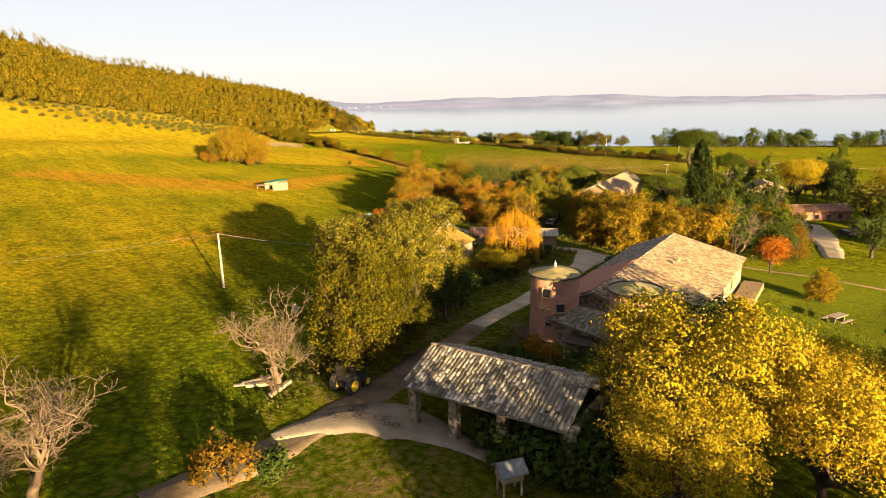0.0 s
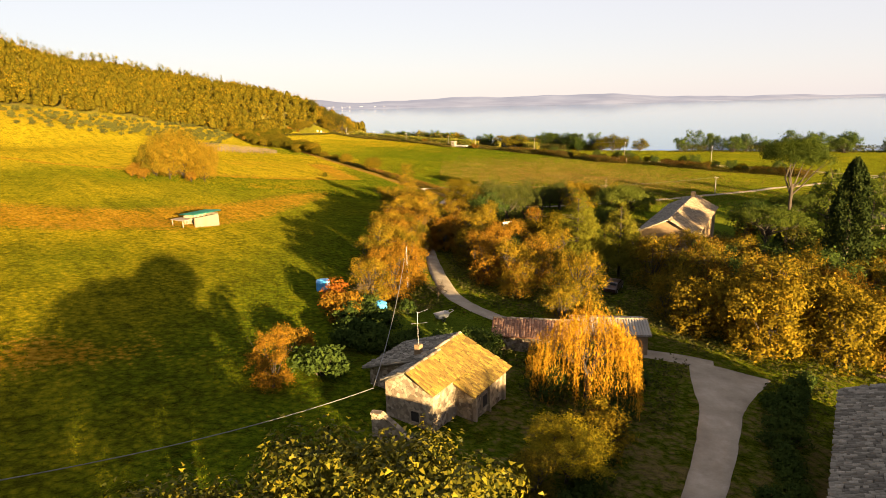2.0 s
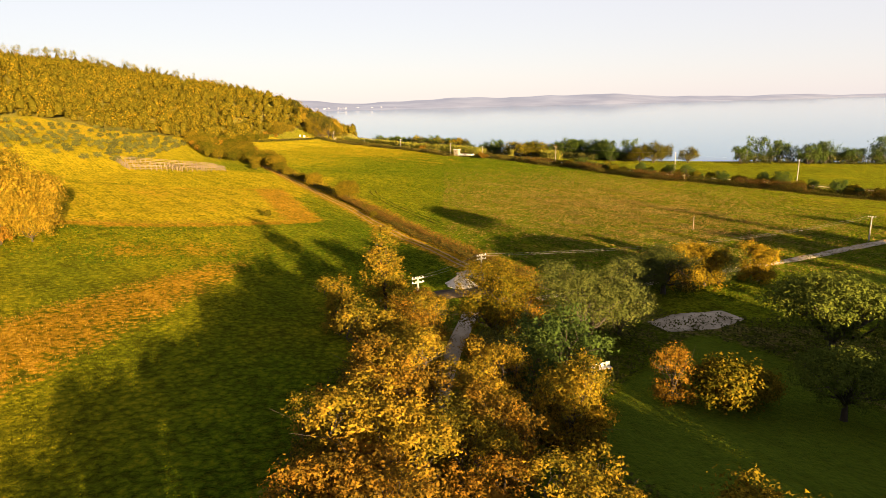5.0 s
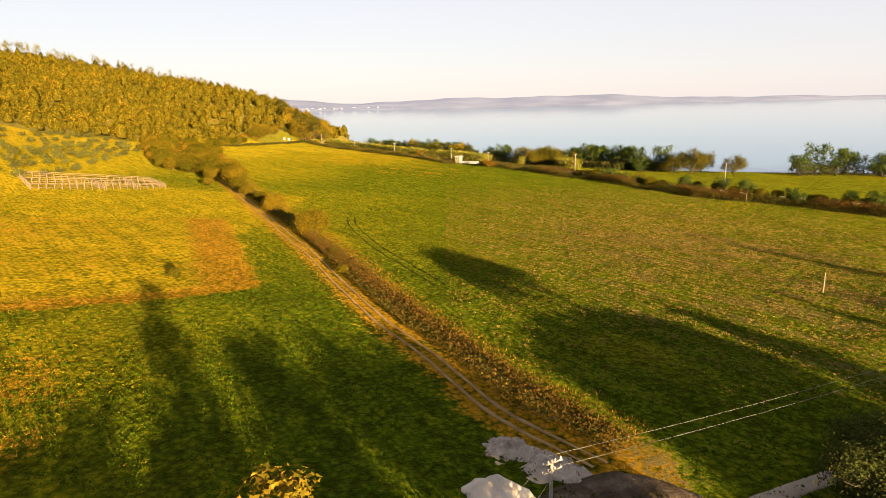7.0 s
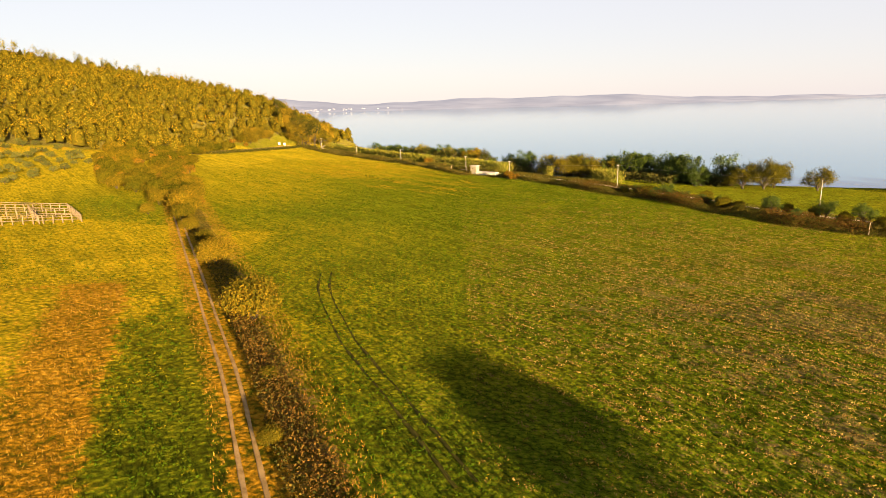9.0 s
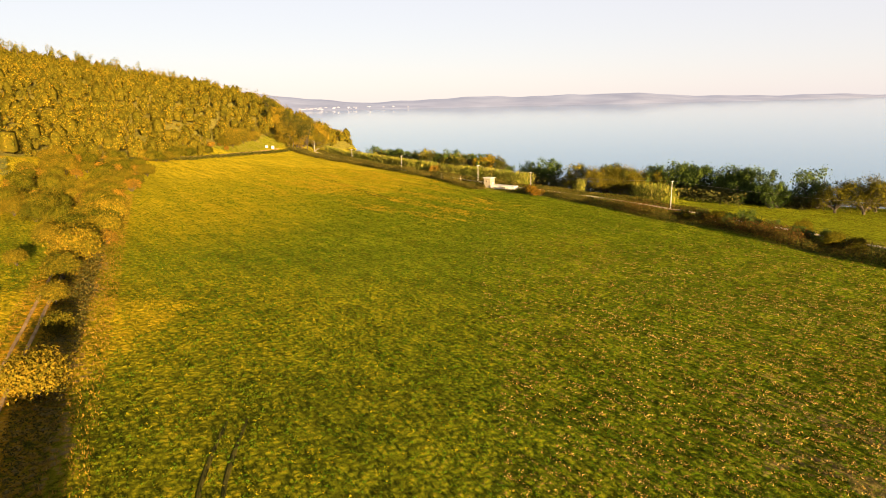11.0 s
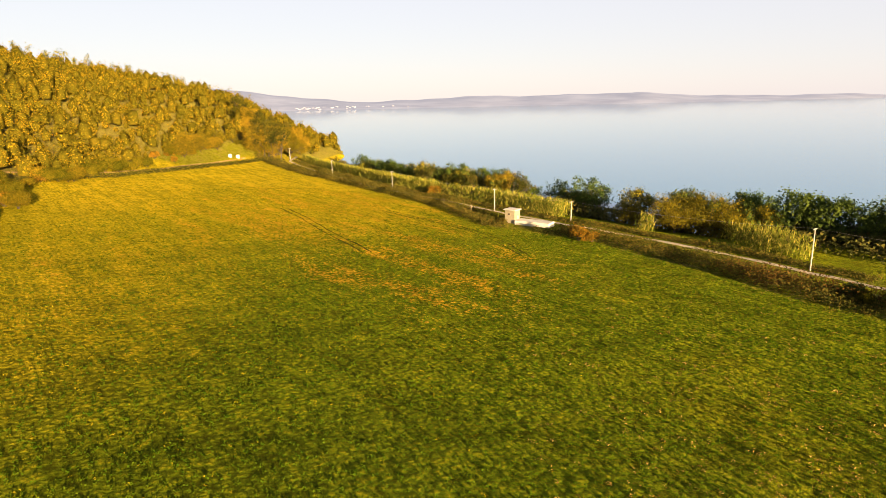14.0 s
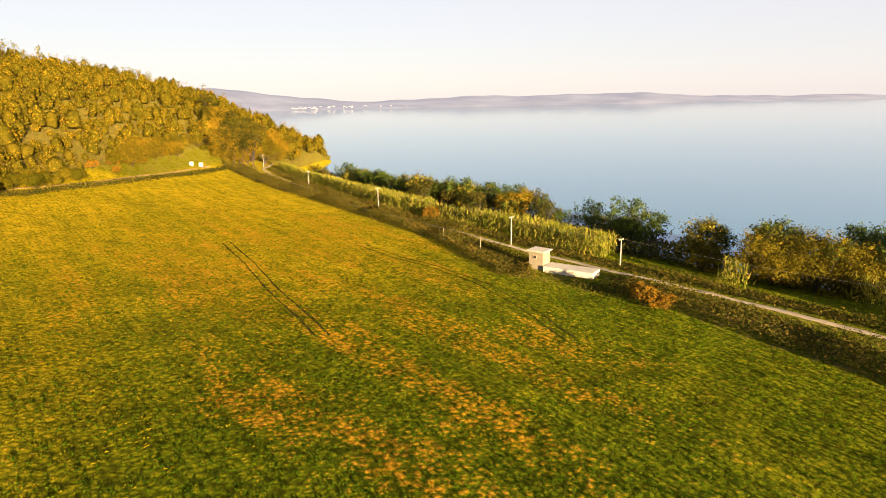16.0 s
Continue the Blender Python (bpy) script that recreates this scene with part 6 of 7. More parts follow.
def window(parent, m, w, h, frame_mat="wood", shutters=False):
    fr = bmesh.new()
    t = 0.09
    for a in ((-w / 2 - t, -0.09, -t, -w / 2, 0.06, h + t), (w / 2, -0.09, -t, w / 2 + t, 0.06, h + t), (-w / 2, -0.09, h, w / 2, 0.06, h + t), (-w / 2 - 0.1, -0.14, -t, w / 2 + 0.1, 0.06, 0)):
        box(fr, *a)
    f = part("window", fr, M[frame_mat], parent)
    f.matrix_basis = m
    # solid pane; the dark of the room behind is only its colour
    part("pane", cube(-w / 2, -0.025, 0, w / 2, 0.05, h), M["dark"], f)
    return f


def door(parent, m, w, h, mat="wood"):
    d = part("door", cube(-w / 2, -0.05, 0, w / 2, 0.06, h, 0.015), M[mat], parent)
    d.matrix_basis = m
    part("handle", cube(w * 0.32, -0.10, h * 0.48, w * 0.37, -0.04, h * 0.54), M["metal"], d)
    return d


def gable_house(name, label, x, y, turn, length, half_l, half_r, wall_h, rise, wall_mat, mat_l, mat_r, z=None, over=0.45, seed=1, open_side=False, corr=False, category="house", pitch=0.27, lift=0.10, pieces=None):
    """A gabled building. Local y runs along the ridge from its near end, x to its right; (x, y) is the near ridge end on plan."""
    z = min(gz(x, y), gz(x, y)) if z is None else z
    top = thing(name, pose(x, y, z, 0, 0, turn), label, category)
    eave_l, eave_r = wall_h, wall_h
    ridge = wall_h + rise
    if not open_side:
        prof = [(-half_l, -1.2), (half_r, -1.2), (half_r, eave_r), (0, ridge - 0.12), (-half_l, eave_l)]
        for yy in (0.0, length):
            bm = bmesh.new()
            ins = 0.3 if yy == 0 else -0.3
            ring = [bm.verts.new((px, yy, pz)) for px, pz in prof]
            back = [bm.verts.new((px, yy + ins, pz)) for px, pz in prof]
            bm.faces.new(ring if yy else ring[::-1])
            bm.faces.new(back[::-1] if yy else back)
            for i in range(5):
                j = (i + 1) % 5
                bm.faces.new((ring[i], ring[j], back[j], back[i]))
            bmesh.ops.recalc_face_normals(bm, faces=bm.faces)
            part("gable_wall", bm, M[wall_mat], top)
        part("side_wall", cube(-half_l, 0.3, -1.2, -half_l + 0.3, length - 0.3, eave_l, 0.01), M[wall_mat], top)
        part("side_wall", cube(half_r - 0.3, 0.3, -1.2, half_r, length - 0.3, eave_r, 0.01), M[wall_mat], top)
    for side, half, mt in ((-1, half_l, mat_l), (1, half_r, mat_r)):
        slope = math.atan2(rise, half)
        run = math.hypot(rise, half) + over / math.cos(slope)
        loose = [] if pieces and side == 1 else None
        v, f = tile_slope(length + 2 * over, run, pitch=pitch, lift=lift, seed=seed + side, corrugated=corr, loose=loose)
        me = mesh_from("roof_slope", v, f, M[mt])
        r = part("roof_slope", me, None, top)
        # slope-local x goes along the ridge, y down the slope
        ax = Vector((0, side * -1.0, 0))
        dn = Vector((side * math.cos(slope), 0, -math.sin(slope)))
        up = ax.cross(dn)
        if up.z < 0:
            ax = -ax
            up = ax.cross(dn)
        r.matrix_basis = Matrix.Translation((0, length / 2, ridge)) @ Matrix((ax, dn, up)).transposed().to_4x4()
        if loose:
            gt = np.random.default_rng(seed + 40)
            tile = tile_piece(loose[0][2], loose[0][3], lift, pieces)
            for a, b, _, _ in loose:
                part("roof_tile", tile, None, r).matrix_basis = pose(a, b, gt.normal() * 0.018, 0, 0, gt.normal() * 1.5)
    # ridge tiles
    n = int((length + 2 * over) / 0.45)
    ang = np.linspace(0.1, math.pi - 0.1, 5)
    g = np.random.default_rng(seed)
    V = [(-rr * math.cos(t), yy, rr * 0.8 * math.sin(t)) for yy, rr in ((0.0, 0.15), (0.47, 0.17)) for t in ang]
    cap = mesh_from("ridge_tile", V, [(j, j + 1, j + 6, j + 5) for j in range(4)], M["tile_cap"])
    for i in range(n):
        part("ridge_tile", cap, None, top).matrix_basis = pose(0, -over + i * (length + 2 * over) / n, ridge + 0.02 + g.normal() * 0.012)
    return top


def round_tower(x, y, z, top_z, r, label, finial=True):
    top = thing("round_tower", pose(x, y, z), label, "tower")
    h = top_z - z
    bm = bmesh.new()
    ring_prev = None
    n = 40
    levels = [(-1.0, r * 1.06), (0.2, r * 1.05), (h * 0.35, r * 1.01), (h * 0.36, r), (h - 0.3, r), (h - 0.28, r + 0.12), (h, r + 0.12), (h, r - 0.25), (h - 0.2, r - 0.25)]
    for zz, rr in levels:
        ring = [bm.verts.new((rr * math.cos(2 * math.pi * i / n), rr * math.sin(2 * math.pi * i / n), zz)) for i in range(n)]
        if ring_prev:
            for i in range(n):
                bm.faces.new((ring_prev[i], ring_prev[(i + 1) % n], ring[(i + 1) % n], ring[i]))
        ring_prev = ring
    part("wall", bm, M["pink"], top)
    bm = bmesh.new()
    ring_prev = None
    for zz, rr in ((h - 0.12, r + 0.22), (h - 0.02, r + 0.22), (h + 0.04, r), (h + 0.35, r * 0.55), (h + 0.62, r * 0.12), (h + 0.66, 0.1)):
        ring = [bm.verts.new((rr * math.cos(2 * math.pi * i / n), rr * math.sin(2 * math.pi * i / n), zz)) for i in range(n)]
        if ring_prev:
            for i in range(n):
                bm.faces.new((ring_prev[i], ring_prev[(i + 1) % n], ring[(i + 1) % n], ring[i]))
        ring_prev = ring
    bm.faces.new(ring_prev)
    cone = part("roof", bm, M["lichen"], top, "shallow cone roof stained with yellow lichen")
    rim = [[((r + 0.2) * math.cos(a), (r + 0.2) * math.sin(a), h + 0.03) for a in np.linspace(0, 2 * math.pi, 41)]]
    part("rim", tube_mesh("rim", [[(q, 0.09) for q in rim[0]]], M["dark"], 6), None, top, "dark rounded gutter rim")
    if finial:
      part("finial", tube_mesh("finial", [[((0, 0, h + 0.6), 0.14), ((0, 0, h + 0.85), 0.10), ((0, 0, h + 0.9), 0.17), ((0, 0, h + 1.0), 0.13), ((0, 0, h + 1.25), 0.02)]], M["white"], 8), None, cone)
    return top


M["lichen"] = rough_material("lichen_roof", [(0.3, (0.08, 0.08, 0.044)), (0.5, (0.152, 0.14, 0.068)), (0.62, (0.264, 0.208, 0.048)), (0.75, (0.352, 0.256, 0.04))], 0.45, 0.9, 0.3, 0.02, 14)
FACE = -math.degrees(math.atan2(0.55, 0.835))

# main farmhouse: ridge from near end to far end
house = gable_house("farmhouse", "long stone farmhouse with lichen-grey clay tile roof", 14.1, 60.0, FACE, 31.6, 5.4, 9.3, 3.2, 2.3, "stone", "tiles_grey", "tiles", z=13.6, seed=3, pieces="tile_clay")
mem = part("roof_patch", cube(-0.1, 0.0, 0, 14.8, 5.9, 0.16, 0.03), M["red_roof"], house, "red-brown roof without tiles")
s = math.atan2(2.3, 5.4)
mem.matrix_basis = Matrix.Translation((-0.12, 0.0, 5.56)) @ Matrix((Vector((0, 1, 0)), Vector((-math.cos(s), 0, -math.sin(s))), Vector((-math.sin(s), 0, math.cos(s))))).transposed().to_4x4()
for yy in (18.0, 19.6):
    part("chimney", cube(3.5, yy - 0.2, 3.9, 3.9, yy + 0.2, 5.2, 0.03), M["stone"], house)
for yy in (6, 12, 18, 24):
    window(house, pose(9.3, yy, 0.9, 0, 0, 90), 1.0, 1.3)
door(house, pose(9.3, 28.5, 0.0, 0, 0, 90), 1.3, 2.2)
porch = part("terrace", cube(9.7, 24, -0.9, 12.2, 32, -0.05, 0.03), M["plaster"], house, "pale paved terrace")
tower = round_tower(10.05, 59.4, gz(10, 57) - 0.1, 21.4, 2.45, "round pink brick tower with shallow lichened cone roof")
for a, zz, w, h in ((-118, 4.9, 0.75, 0.8), (-86, 3.4, 0.8, 0.8), (-112, 1.6, 0.6, 0.7)):
    window(tower, pose(2.46 * math.cos(radians(a)), 2.46 * math.sin(radians(a)), zz, 0, 0, a + 90), w, h)
for a, zz, w in ((-112, 3.6, 1.5), (-84, 2.9, 1.6)):
    sill = part("ledge", cube(-w / 2, -0.42, 0, w / 2, 0.1, 0.16, 0.02), M["stone"], tower)
    sill.matrix_basis = pose(2.4 * math.cos(radians(a)), 2.4 * math.sin(radians(a)), zz, 0, 0, a + 90)
tower2 = round_tower(15.7, 51.0, gz(16, 51) - 0.1, 22.2, 2.2, "round pink plastered tower with flat lichened cap", False)
for a, zz in ((-140, 5.4), (-95, 5.0), (-120, 2.4)):
    window(tower2, pose(2.21 * math.cos(radians(a)), 2.21 * math.sin(radians(a)), zz, 0, 0, a + 90), 0.7, 0.9)
# link between the towers with a low tiled roof
link = thing("link_building", pose(12.6, 56.0, 14.2, 0, 0, -52), "low stone link building with a grey tiled roof", "building")
part("wall", cube(-3.4, -1.6, -1, 4.0, 3.2, 3.4, 0.02), M["stone"], link)
v, f = tile_slope(7.8, 3.2, seed=9)
r = part("roof_slope", mesh_from("roof_slope", v, f, M["tiles_grey"]), None, link)
r.matrix_basis = pose(0.3, 0.9, 4.05, -16, 0, 180)
porch = thing("lean_to", pose(12.2, 53.2, 14.3, 0, 0, -30), "dark lean-to roof on posts against the tower", "shed")
# bark tone darkens the roof, standing in for the shadowed opening beneath
part("roof", cube(-2.0, -1.6, 2.3, 2.2, 1.5, 2.42, 0.02), M["bark"], porch)
for px, py in ((-1.8, -1.4), (2.0, -1.4), (-1.8, 1.2), (2.0, 1.2)):
    part("post", cube(px - 0.07, py - 0.07, -0.5, px + 0.07, py + 0.07, 2.3), M["wood"], porch)

# open barn
EDGE = math.degrees(math.atan2(-0.535, 0.845))
bz = 16.35
barn = gable_house("open_barn", "open hay barn with stone pillars and a barrel tile roof", -1.5, 41.25, EDGE - 90, 11.3, 3.6, 3.6, 3.55, 1.45, "stone", "tiles_grey", "tiles_grey", z=bz, over=0.35, seed=5, open_side=True, category="barn", pitch=0.3, lift=0.14, pieces="tile_barn")
for yy in (0.35, 3.6, 7.2, 11.6):
    for xx in (3.3, -3.3):
        part("pillar", cube(xx - 0.32, yy - 0.32, -1.0, xx + 0.32, yy + 0.32, 3.5, 0.05), M["stone"], barn)
for xx in (3.3, -3.3, 0):
    part("beam", cube(xx - 0.13, -0.2, 3.35 + (1.3 if xx == 0 else 0), xx + 0.13, 12.2, 3.6 + (1.3 if xx == 0 else 0), 0.02), M["wood"], barn)
part("back_wall", cube(-3.3, 0.6, -1.0, -3.0, 11.4, 3.3, 0.02), M["stone"], barn)
part("end_wall", cube(-2.9, 11.5, -1.0, 2.9, 11.8, 3.3, 0.02), M["stone"], barn)

# cottage in front of the willow
M["tiles_moss"] = island_material("mossy_clay_tiles", [(0.2, (0.0858, 0.04641, 0.01001)), (0.45, (0.1659, 0.1037, 0.01859)), (0.7, (0.2517, 0.1747, 0.0286)), (0.9, (0.2974, 0.2293, 0.05434))], 0.9)
cot = gable_house("cottage", "small stone cottage with mossy clay tile roof", -3.78, 91.58, -31.3, 5.2, 5.2, 4.3, 2.6, 1.8, "stone", "tiles_grey", "tiles_moss", z=14.6, seed=7, pitch=0.2)
part("chimney", cube(-1.2, 0.6, 3.2, -0.7, 1.1, 4.95, 0.04), M["plaster"], cot)
part("aerial", tube_mesh("aerial", [[((-0.95, 0.85, 4.8), 0.03), ((-0.95, 0.85, 7.6), 0.025)], [((-1.6, 0.85, 6.5), 0.02), ((-0.2, 1.05, 6.8), 0.02)], [((-0.95, 0.85, 7.5), 0.02), ((-0.1, 1.05, 7.9), 0.02)]], M["metal"], 5), None, cot)
for yy in (0.2, 2.4, 4.9):
    part("porch_post", cube(4.3, yy - 0.12, -1.0, 4.55, yy + 0.12, 2.4), M["wood"], cot)
window(cot, pose(4.3, 1.8, 0.6, 0, 0, 90), 0.8, 1.0)
wing = gable_house("cottage_wing", "stone wing of the cottage with yellow-lichened tile roof", -4.75, 88.4, -31.3, 4.0, 2.0, 2.1, 3.7, 1.05, "stone", "tiles_grey", "tiles_moss", z=14.6, over=0.28, seed=8, pitch=0.2)
door(wing, pose(2.11, 2.4, -0.2, 0, 0, 90), 0.9, 1.9)
window(wing, pose(0.6, -0.01, 1.0), 0.7, 0.8)
st = thing("garden_stair", pose(-6.8, 85.5, 15.2, 0, 0, -14), "rubble stair wall with a sloping stone coping beside the cottage", "stair wall")
for nm, lo, hi, th, mt in (("wall", (-1.2, -1.2), (2.5, 0.35), 0.18, "stone"), ("coping", (2.5, 0.35), (2.64, 0.49), 0.24, "stone")):
    bm = bmesh.new()
    sect = [(-0.15, lo[0]), (3.1, lo[1]), (3.1, hi[1]), (0.7, hi[0] - 0.25), (0.5, hi[0]), (-0.15, hi[0])] if nm == "wall" else [(-0.2, lo[0]), (0.5, lo[0]), (3.15, lo[1]), (3.15, hi[1]), (0.52, hi[0]), (-0.2, hi[0])]
    near, back = [[bm.verts.new((a, w, b)) for a, b in sect] for w in (-th, th)]
    bm.faces.new(near)
    bm.faces.new(back[::-1])
    for a in range(6):
        b = (a + 1) % 6
        bm.faces.new((near[a], back[a], back[b], near[b]))
    bmesh.ops.recalc_face_normals(bm, faces=bm.faces)
    part(nm, bm, M[mt], st)

# low sheds behind the willow
shed = gable_house("tiled_shed", "low shed with a red clay tile roof", 3.0, 107.2, -100, 8.0, 2.2, 2.2, 1.7, 0.9, "stone", "tiles_red", "tiles_red", z=13.7, over=0.3, seed=15, category="shed")
shed = gable_house("sheet_shed", "long low shed with pale corrugated roofing", 11.2, 109.0, -97, 7.2, 2.4, 2.4, 1.9, 0.7, "plaster", "sheet", "sheet", z=12.9, over=0.3, seed=16, corr=True, category="shed")

# two-storey house among the trees
h2 = gable_house("country_house", "two-storey stone house with pale tile roof", 34.9, 148.6, -29.4, 28.9, 4.6, 4.2, 5.9, 2.2, "plaster", "tiles_grey", "tiles", z=9.7, seed=19)
part("chimney", cube(-0.4, 26.5, 7.4, 0.4, 27.4, 9.0, 0.04), M["plaster"], h2)
for xx in (-2.2, 1.6):
    window(h2, pose(xx, 0, 3.4), 0.9, 1.3)
for yy in (3, 8, 13, 18, 22.5):
    window(h2, pose(4.2, yy, 3.4, 0, 0, 90), 0.9, 1.3)
    window(h2, pose(4.2, yy, 0.8, 0, 0, 90), 0.9, 1.4)

# ochre villa, long low building and parking on the right
v2 = gable_house("ochre_villa", "ochre three-storey villa with tiled roof", 77, 151, -20, 9, 4.2, 4.2, 8.4, 1.6, "plaster", "tiles", "tiles", z=6.8, seed=23)
for zz in (1.0, 4.0, 6.6):
    for xx in (-2.4, 0, 2.4):
        window(v2, pose(xx, 0, zz), 0.9, 1.3)
    for yy in (2, 4.5, 7):
        window(v2, pose(-4.2, yy, zz, 0, 0, -90), 0.9, 1.3)
lb = gable_house("long_stable", "long low building with brown tile roof", 84, 157, -88, 17, 3.2, 3.2, 2.8, 1.2, "pink", "tiles_red", "tiles_red", z=6.3, seed=27, category="building")
for yy in (2, 5, 8, 11, 14):
    window(lb, pose(3.2, yy, 0.9, 0, 0, 90), 1.0, 1.1)
kio = gable_house("garden_shed", "small dark shed with a pale-edged roof", 92, 136, -60, 6, 2.6, 2.6, 2.2, 1.2, "wood", "tiles_grey", "tiles_grey", z=6.6, seed=29, category="shed")


def car(x, y, turn, label):
    top = thing("car", pose(x, y, gz(x, y) + 0.08, 0, 0, turn), label, "car", "parked cars")
    bm = bmesh.new()
    prof = [(-2.05, 0.32), (-2.1, 0.75), (-1.25, 0.92), (-0.55, 1.42), (1.0, 1.45), (1.75, 0.98), (2.1, 0.9), (2.1, 0.32)]
    a = [bm.verts.new((px, -0.84 + (0.12 if pz > 1.2 else 0), pz)) for px, pz in prof]
    b = [bm.verts.new((px, 0.84 - (0.12 if pz > 1.2 else 0), pz)) for px, pz in prof]
    bm.faces.new(a)
    bm.faces.new(b[::-1])
    for i in range(8):
        j = (i + 1) % 8
        bm.faces.new((a[j], a[i], b[i], b[j]))
    body = part("body", bm, M["carpaint"], top)
    for xx in (-1.3, 1.35):
        for yy in (-0.8, 0.8):
            w = bmesh.new()
            bmesh.ops.create_cone(w, cap_ends=True, segments=16, radius1=0.32, radius2=0.32, depth=0.2, matrix=pose(0, 0, 0, 90))
            wh = part("wheel", w, M["rubber"], top)
            wh.matrix_basis = pose(xx, yy, 0.32)
            w = bmesh.new()
            bmesh.ops.create_cone(w, cap_ends=True, segments=12, radius1=0.19, radius2=0.19, depth=0.22, matrix=pose(0, 0, 0, 90))
            part("rim", w, M["metal"], wh)
    part("windscreen", cube(-1.1, -0.66, 0.98, -0.62, 0.66, 1.3), M["glass"], body)
    part("side_glass", cube(-0.5, -0.79, 1.0, 1.1, -0.74, 1.32), M["glass"], body)
    part("side_glass", cube(-0.5, 0.74, 1.0, 1.1, 0.79, 1.32), M["glass"], body)
    return top


for x, y, t in ((80, 138.5, 20), (81.5, 142, 20), (86.5, 133, 100)):
    car(x, y, t, "pale grey car parked on the gravel yard")
car(21.1, 130, 60, "dark car parked under the trees beside the lane")
ribbon("road_yard", [(70, 110), (77, 124), (82, 138), (86, 148)], [4, 5, 9, 8], M["gravel"], "gravel parking yard beside the villa", "road", wobble=0.2)
ribbon("pavement", [(-12.0, 35), (-8.5, 38), (-5, 39.3), (-1.5, 37.4), (3, 33.5)], [1.2, 3.8, 5.8, 2.8, 0.8], M["forecourt"], "cracked pale concrete forecourt before the barn", "pavement", lift=-0.01, wobble=0.25)
ribbon("courtyard", [(21.5, 192.5), (28, 195.5), (33.5, 198.5)], [4, 6.5, 4], M["gravel"], "pale gravel courtyard among olive trees", "pavement", wobble=0.2)
bn = thing("garden_bench", pose(11, 177.5, gz(11, 177.5), 0, 0, 20), "white garden bench standing on the grass", "bench")
part("seat", cube(-1.1, -0.25, 0.4, 1.1, 0.25, 0.47, 0.01), M["white"], bn)
part("backrest", cube(-1.1, 0.2, 0.5, 1.1, 0.27, 0.95, 0.01), M["white"], bn)
for sx in (-0.95, 0.95):
    part("leg", cube(sx - 0.05, -0.22, -0.1, sx + 0.05, 0.22, 0.4), M["white"], bn)
ribbon("garden_path", [(40, 104), (52, 98), (62, 90), (76, 82)], 0.7, M["dirt"], "pale path across the lawn", "path", wobble=0.08)

M["pale"] = rough_material("pale_block", [(0.3, (0.137, 0.1169, 0.07657)), (0.7, (0.2096, 0.1854, 0.133))], 0.9, 0.9, 0.3, 0.02, 12)
# green-roofed field shelter
gs_ = thing("field_shelter", pose(-45.4, 154.2, gz(-45.4, 154.2), 0, 0, 58), "pale block field shelter with green sheet roof", "shed")
part("wall", cube(-2.4, -1.7, -0.6, 2.4, -1.5, 1.7, 0.02), M["pale"], gs_)
part("wall", cube(2.2, -1.5, -0.6, 2.4, 1.7, 1.9, 0.02), M["pale"], gs_)
part("wall", cube(-2.2, 1.5, -0.6, 2.2, 1.7, 1.9, 0.02), M["stone"], gs_)
part("post", cube(-2.4, -1.5, -0.6, -2.25, -1.35, 1.7), M["wood"], gs_)
part("post", cube(-2.4, 1.3, -0.6, -2.25, 1.5, 1.9), M["wood"], gs_)
part("lean_roof", cube(-4.6, -1.3, 1.5, -2.5, 2.0, 1.62, 0.02), M["wood"], gs_, "brown board lean-to roof")
for px, py in ((-4.4, -1.1), (-4.4, 1.8)):
    part("post", cube(px - 0.07, py - 0.07, -0.6, px + 0.07, py + 0.07, 1.5), M["wood"], gs_)
v, f = tile_slope(5.4, 4.2, pitch=0.3, corrugated=True, lift=0.07)
r = part("roof", mesh_from("roof", v, f, M["green_sheet"]), None, gs_)
r.matrix_basis = pose(-0.1, 2.0, 2.12, 4, 0, 180)


# poles and wires ---------------------------------------------------------
M["wire"] = rough_material("grey_cable", [(0.3, (0.12, 0.116, 0.108)), (0.7, (0.168, 0.164, 0.152))], 1.0, 0.6, 0.1)


def utility_pole(x, y, h, label="pale utility pole with a small crossarm", arms=1, turn=0.0, r=0.13):
    top = thing("utility_pole", pose(x, y, gz(x, y), 0, 0, turn), label, "utility pole", "utility poles")
    part("pole", tube_mesh("pole", [[((0, 0, -0.6), r * 1.15), ((0, 0, h * 0.5), r), ((0, 0, h), r * 0.75), ((0, 0, h + 0.01), 0.01)]], M["pole"], 10), None, top)
    for k in range(arms):
        zz = h - 0.25 - 0.5 * k
        arm = part("crossarm", cube(-0.75, -0.05, zz, 0.75, 0.05, zz + 0.1, 0.01), M["pole"], top)
        for xx in (-0.65, -0.25, 0.25, 0.65):
            part("insulator", tube_mesh("insulator", [[((xx, 0, zz + 0.08), 0.05), ((xx, 0, zz + 0.16), 0.06), ((xx, 0, zz + 0.26), 0.03)]], M["white"], 6), None, arm)
    return Vector((x, y, gz(x, y) + h))


def wire(a, b, sag, label="thin overhead cable hanging between poles", r=0.010):
    pts = []
    for i in range(17):
        t = i / 16
        p = a.lerp(b, t)
        p.z -= sag * 4 * t * (1 - t)
        pts.append((np.array(p), r))
    tagged(new("cable", tube_mesh("cable", [pts], M["wire"], 5)), label, "cable")


pA = utility_pole(-26.4, 66.0, 6.3, arms=0)
wire(pA, Vector((-75, 52, 23)), 0.8)
wire(pA, Vector((-7.2, 88.6, 18.0)), 0.9, r=0.03)
pL = utility_pole(-7.0, 122.5, 6.0, arms=0, r=0.09)
wire(pL, Vector((-7.2, 88.6, 18.1)), 1.2, r=0.035)
p1 = utility_pole(0.7, 202, 6.0, arms=2, turn=30)
p2 = utility_pole(-7.2, 188.0, 6.0, arms=2, turn=30)
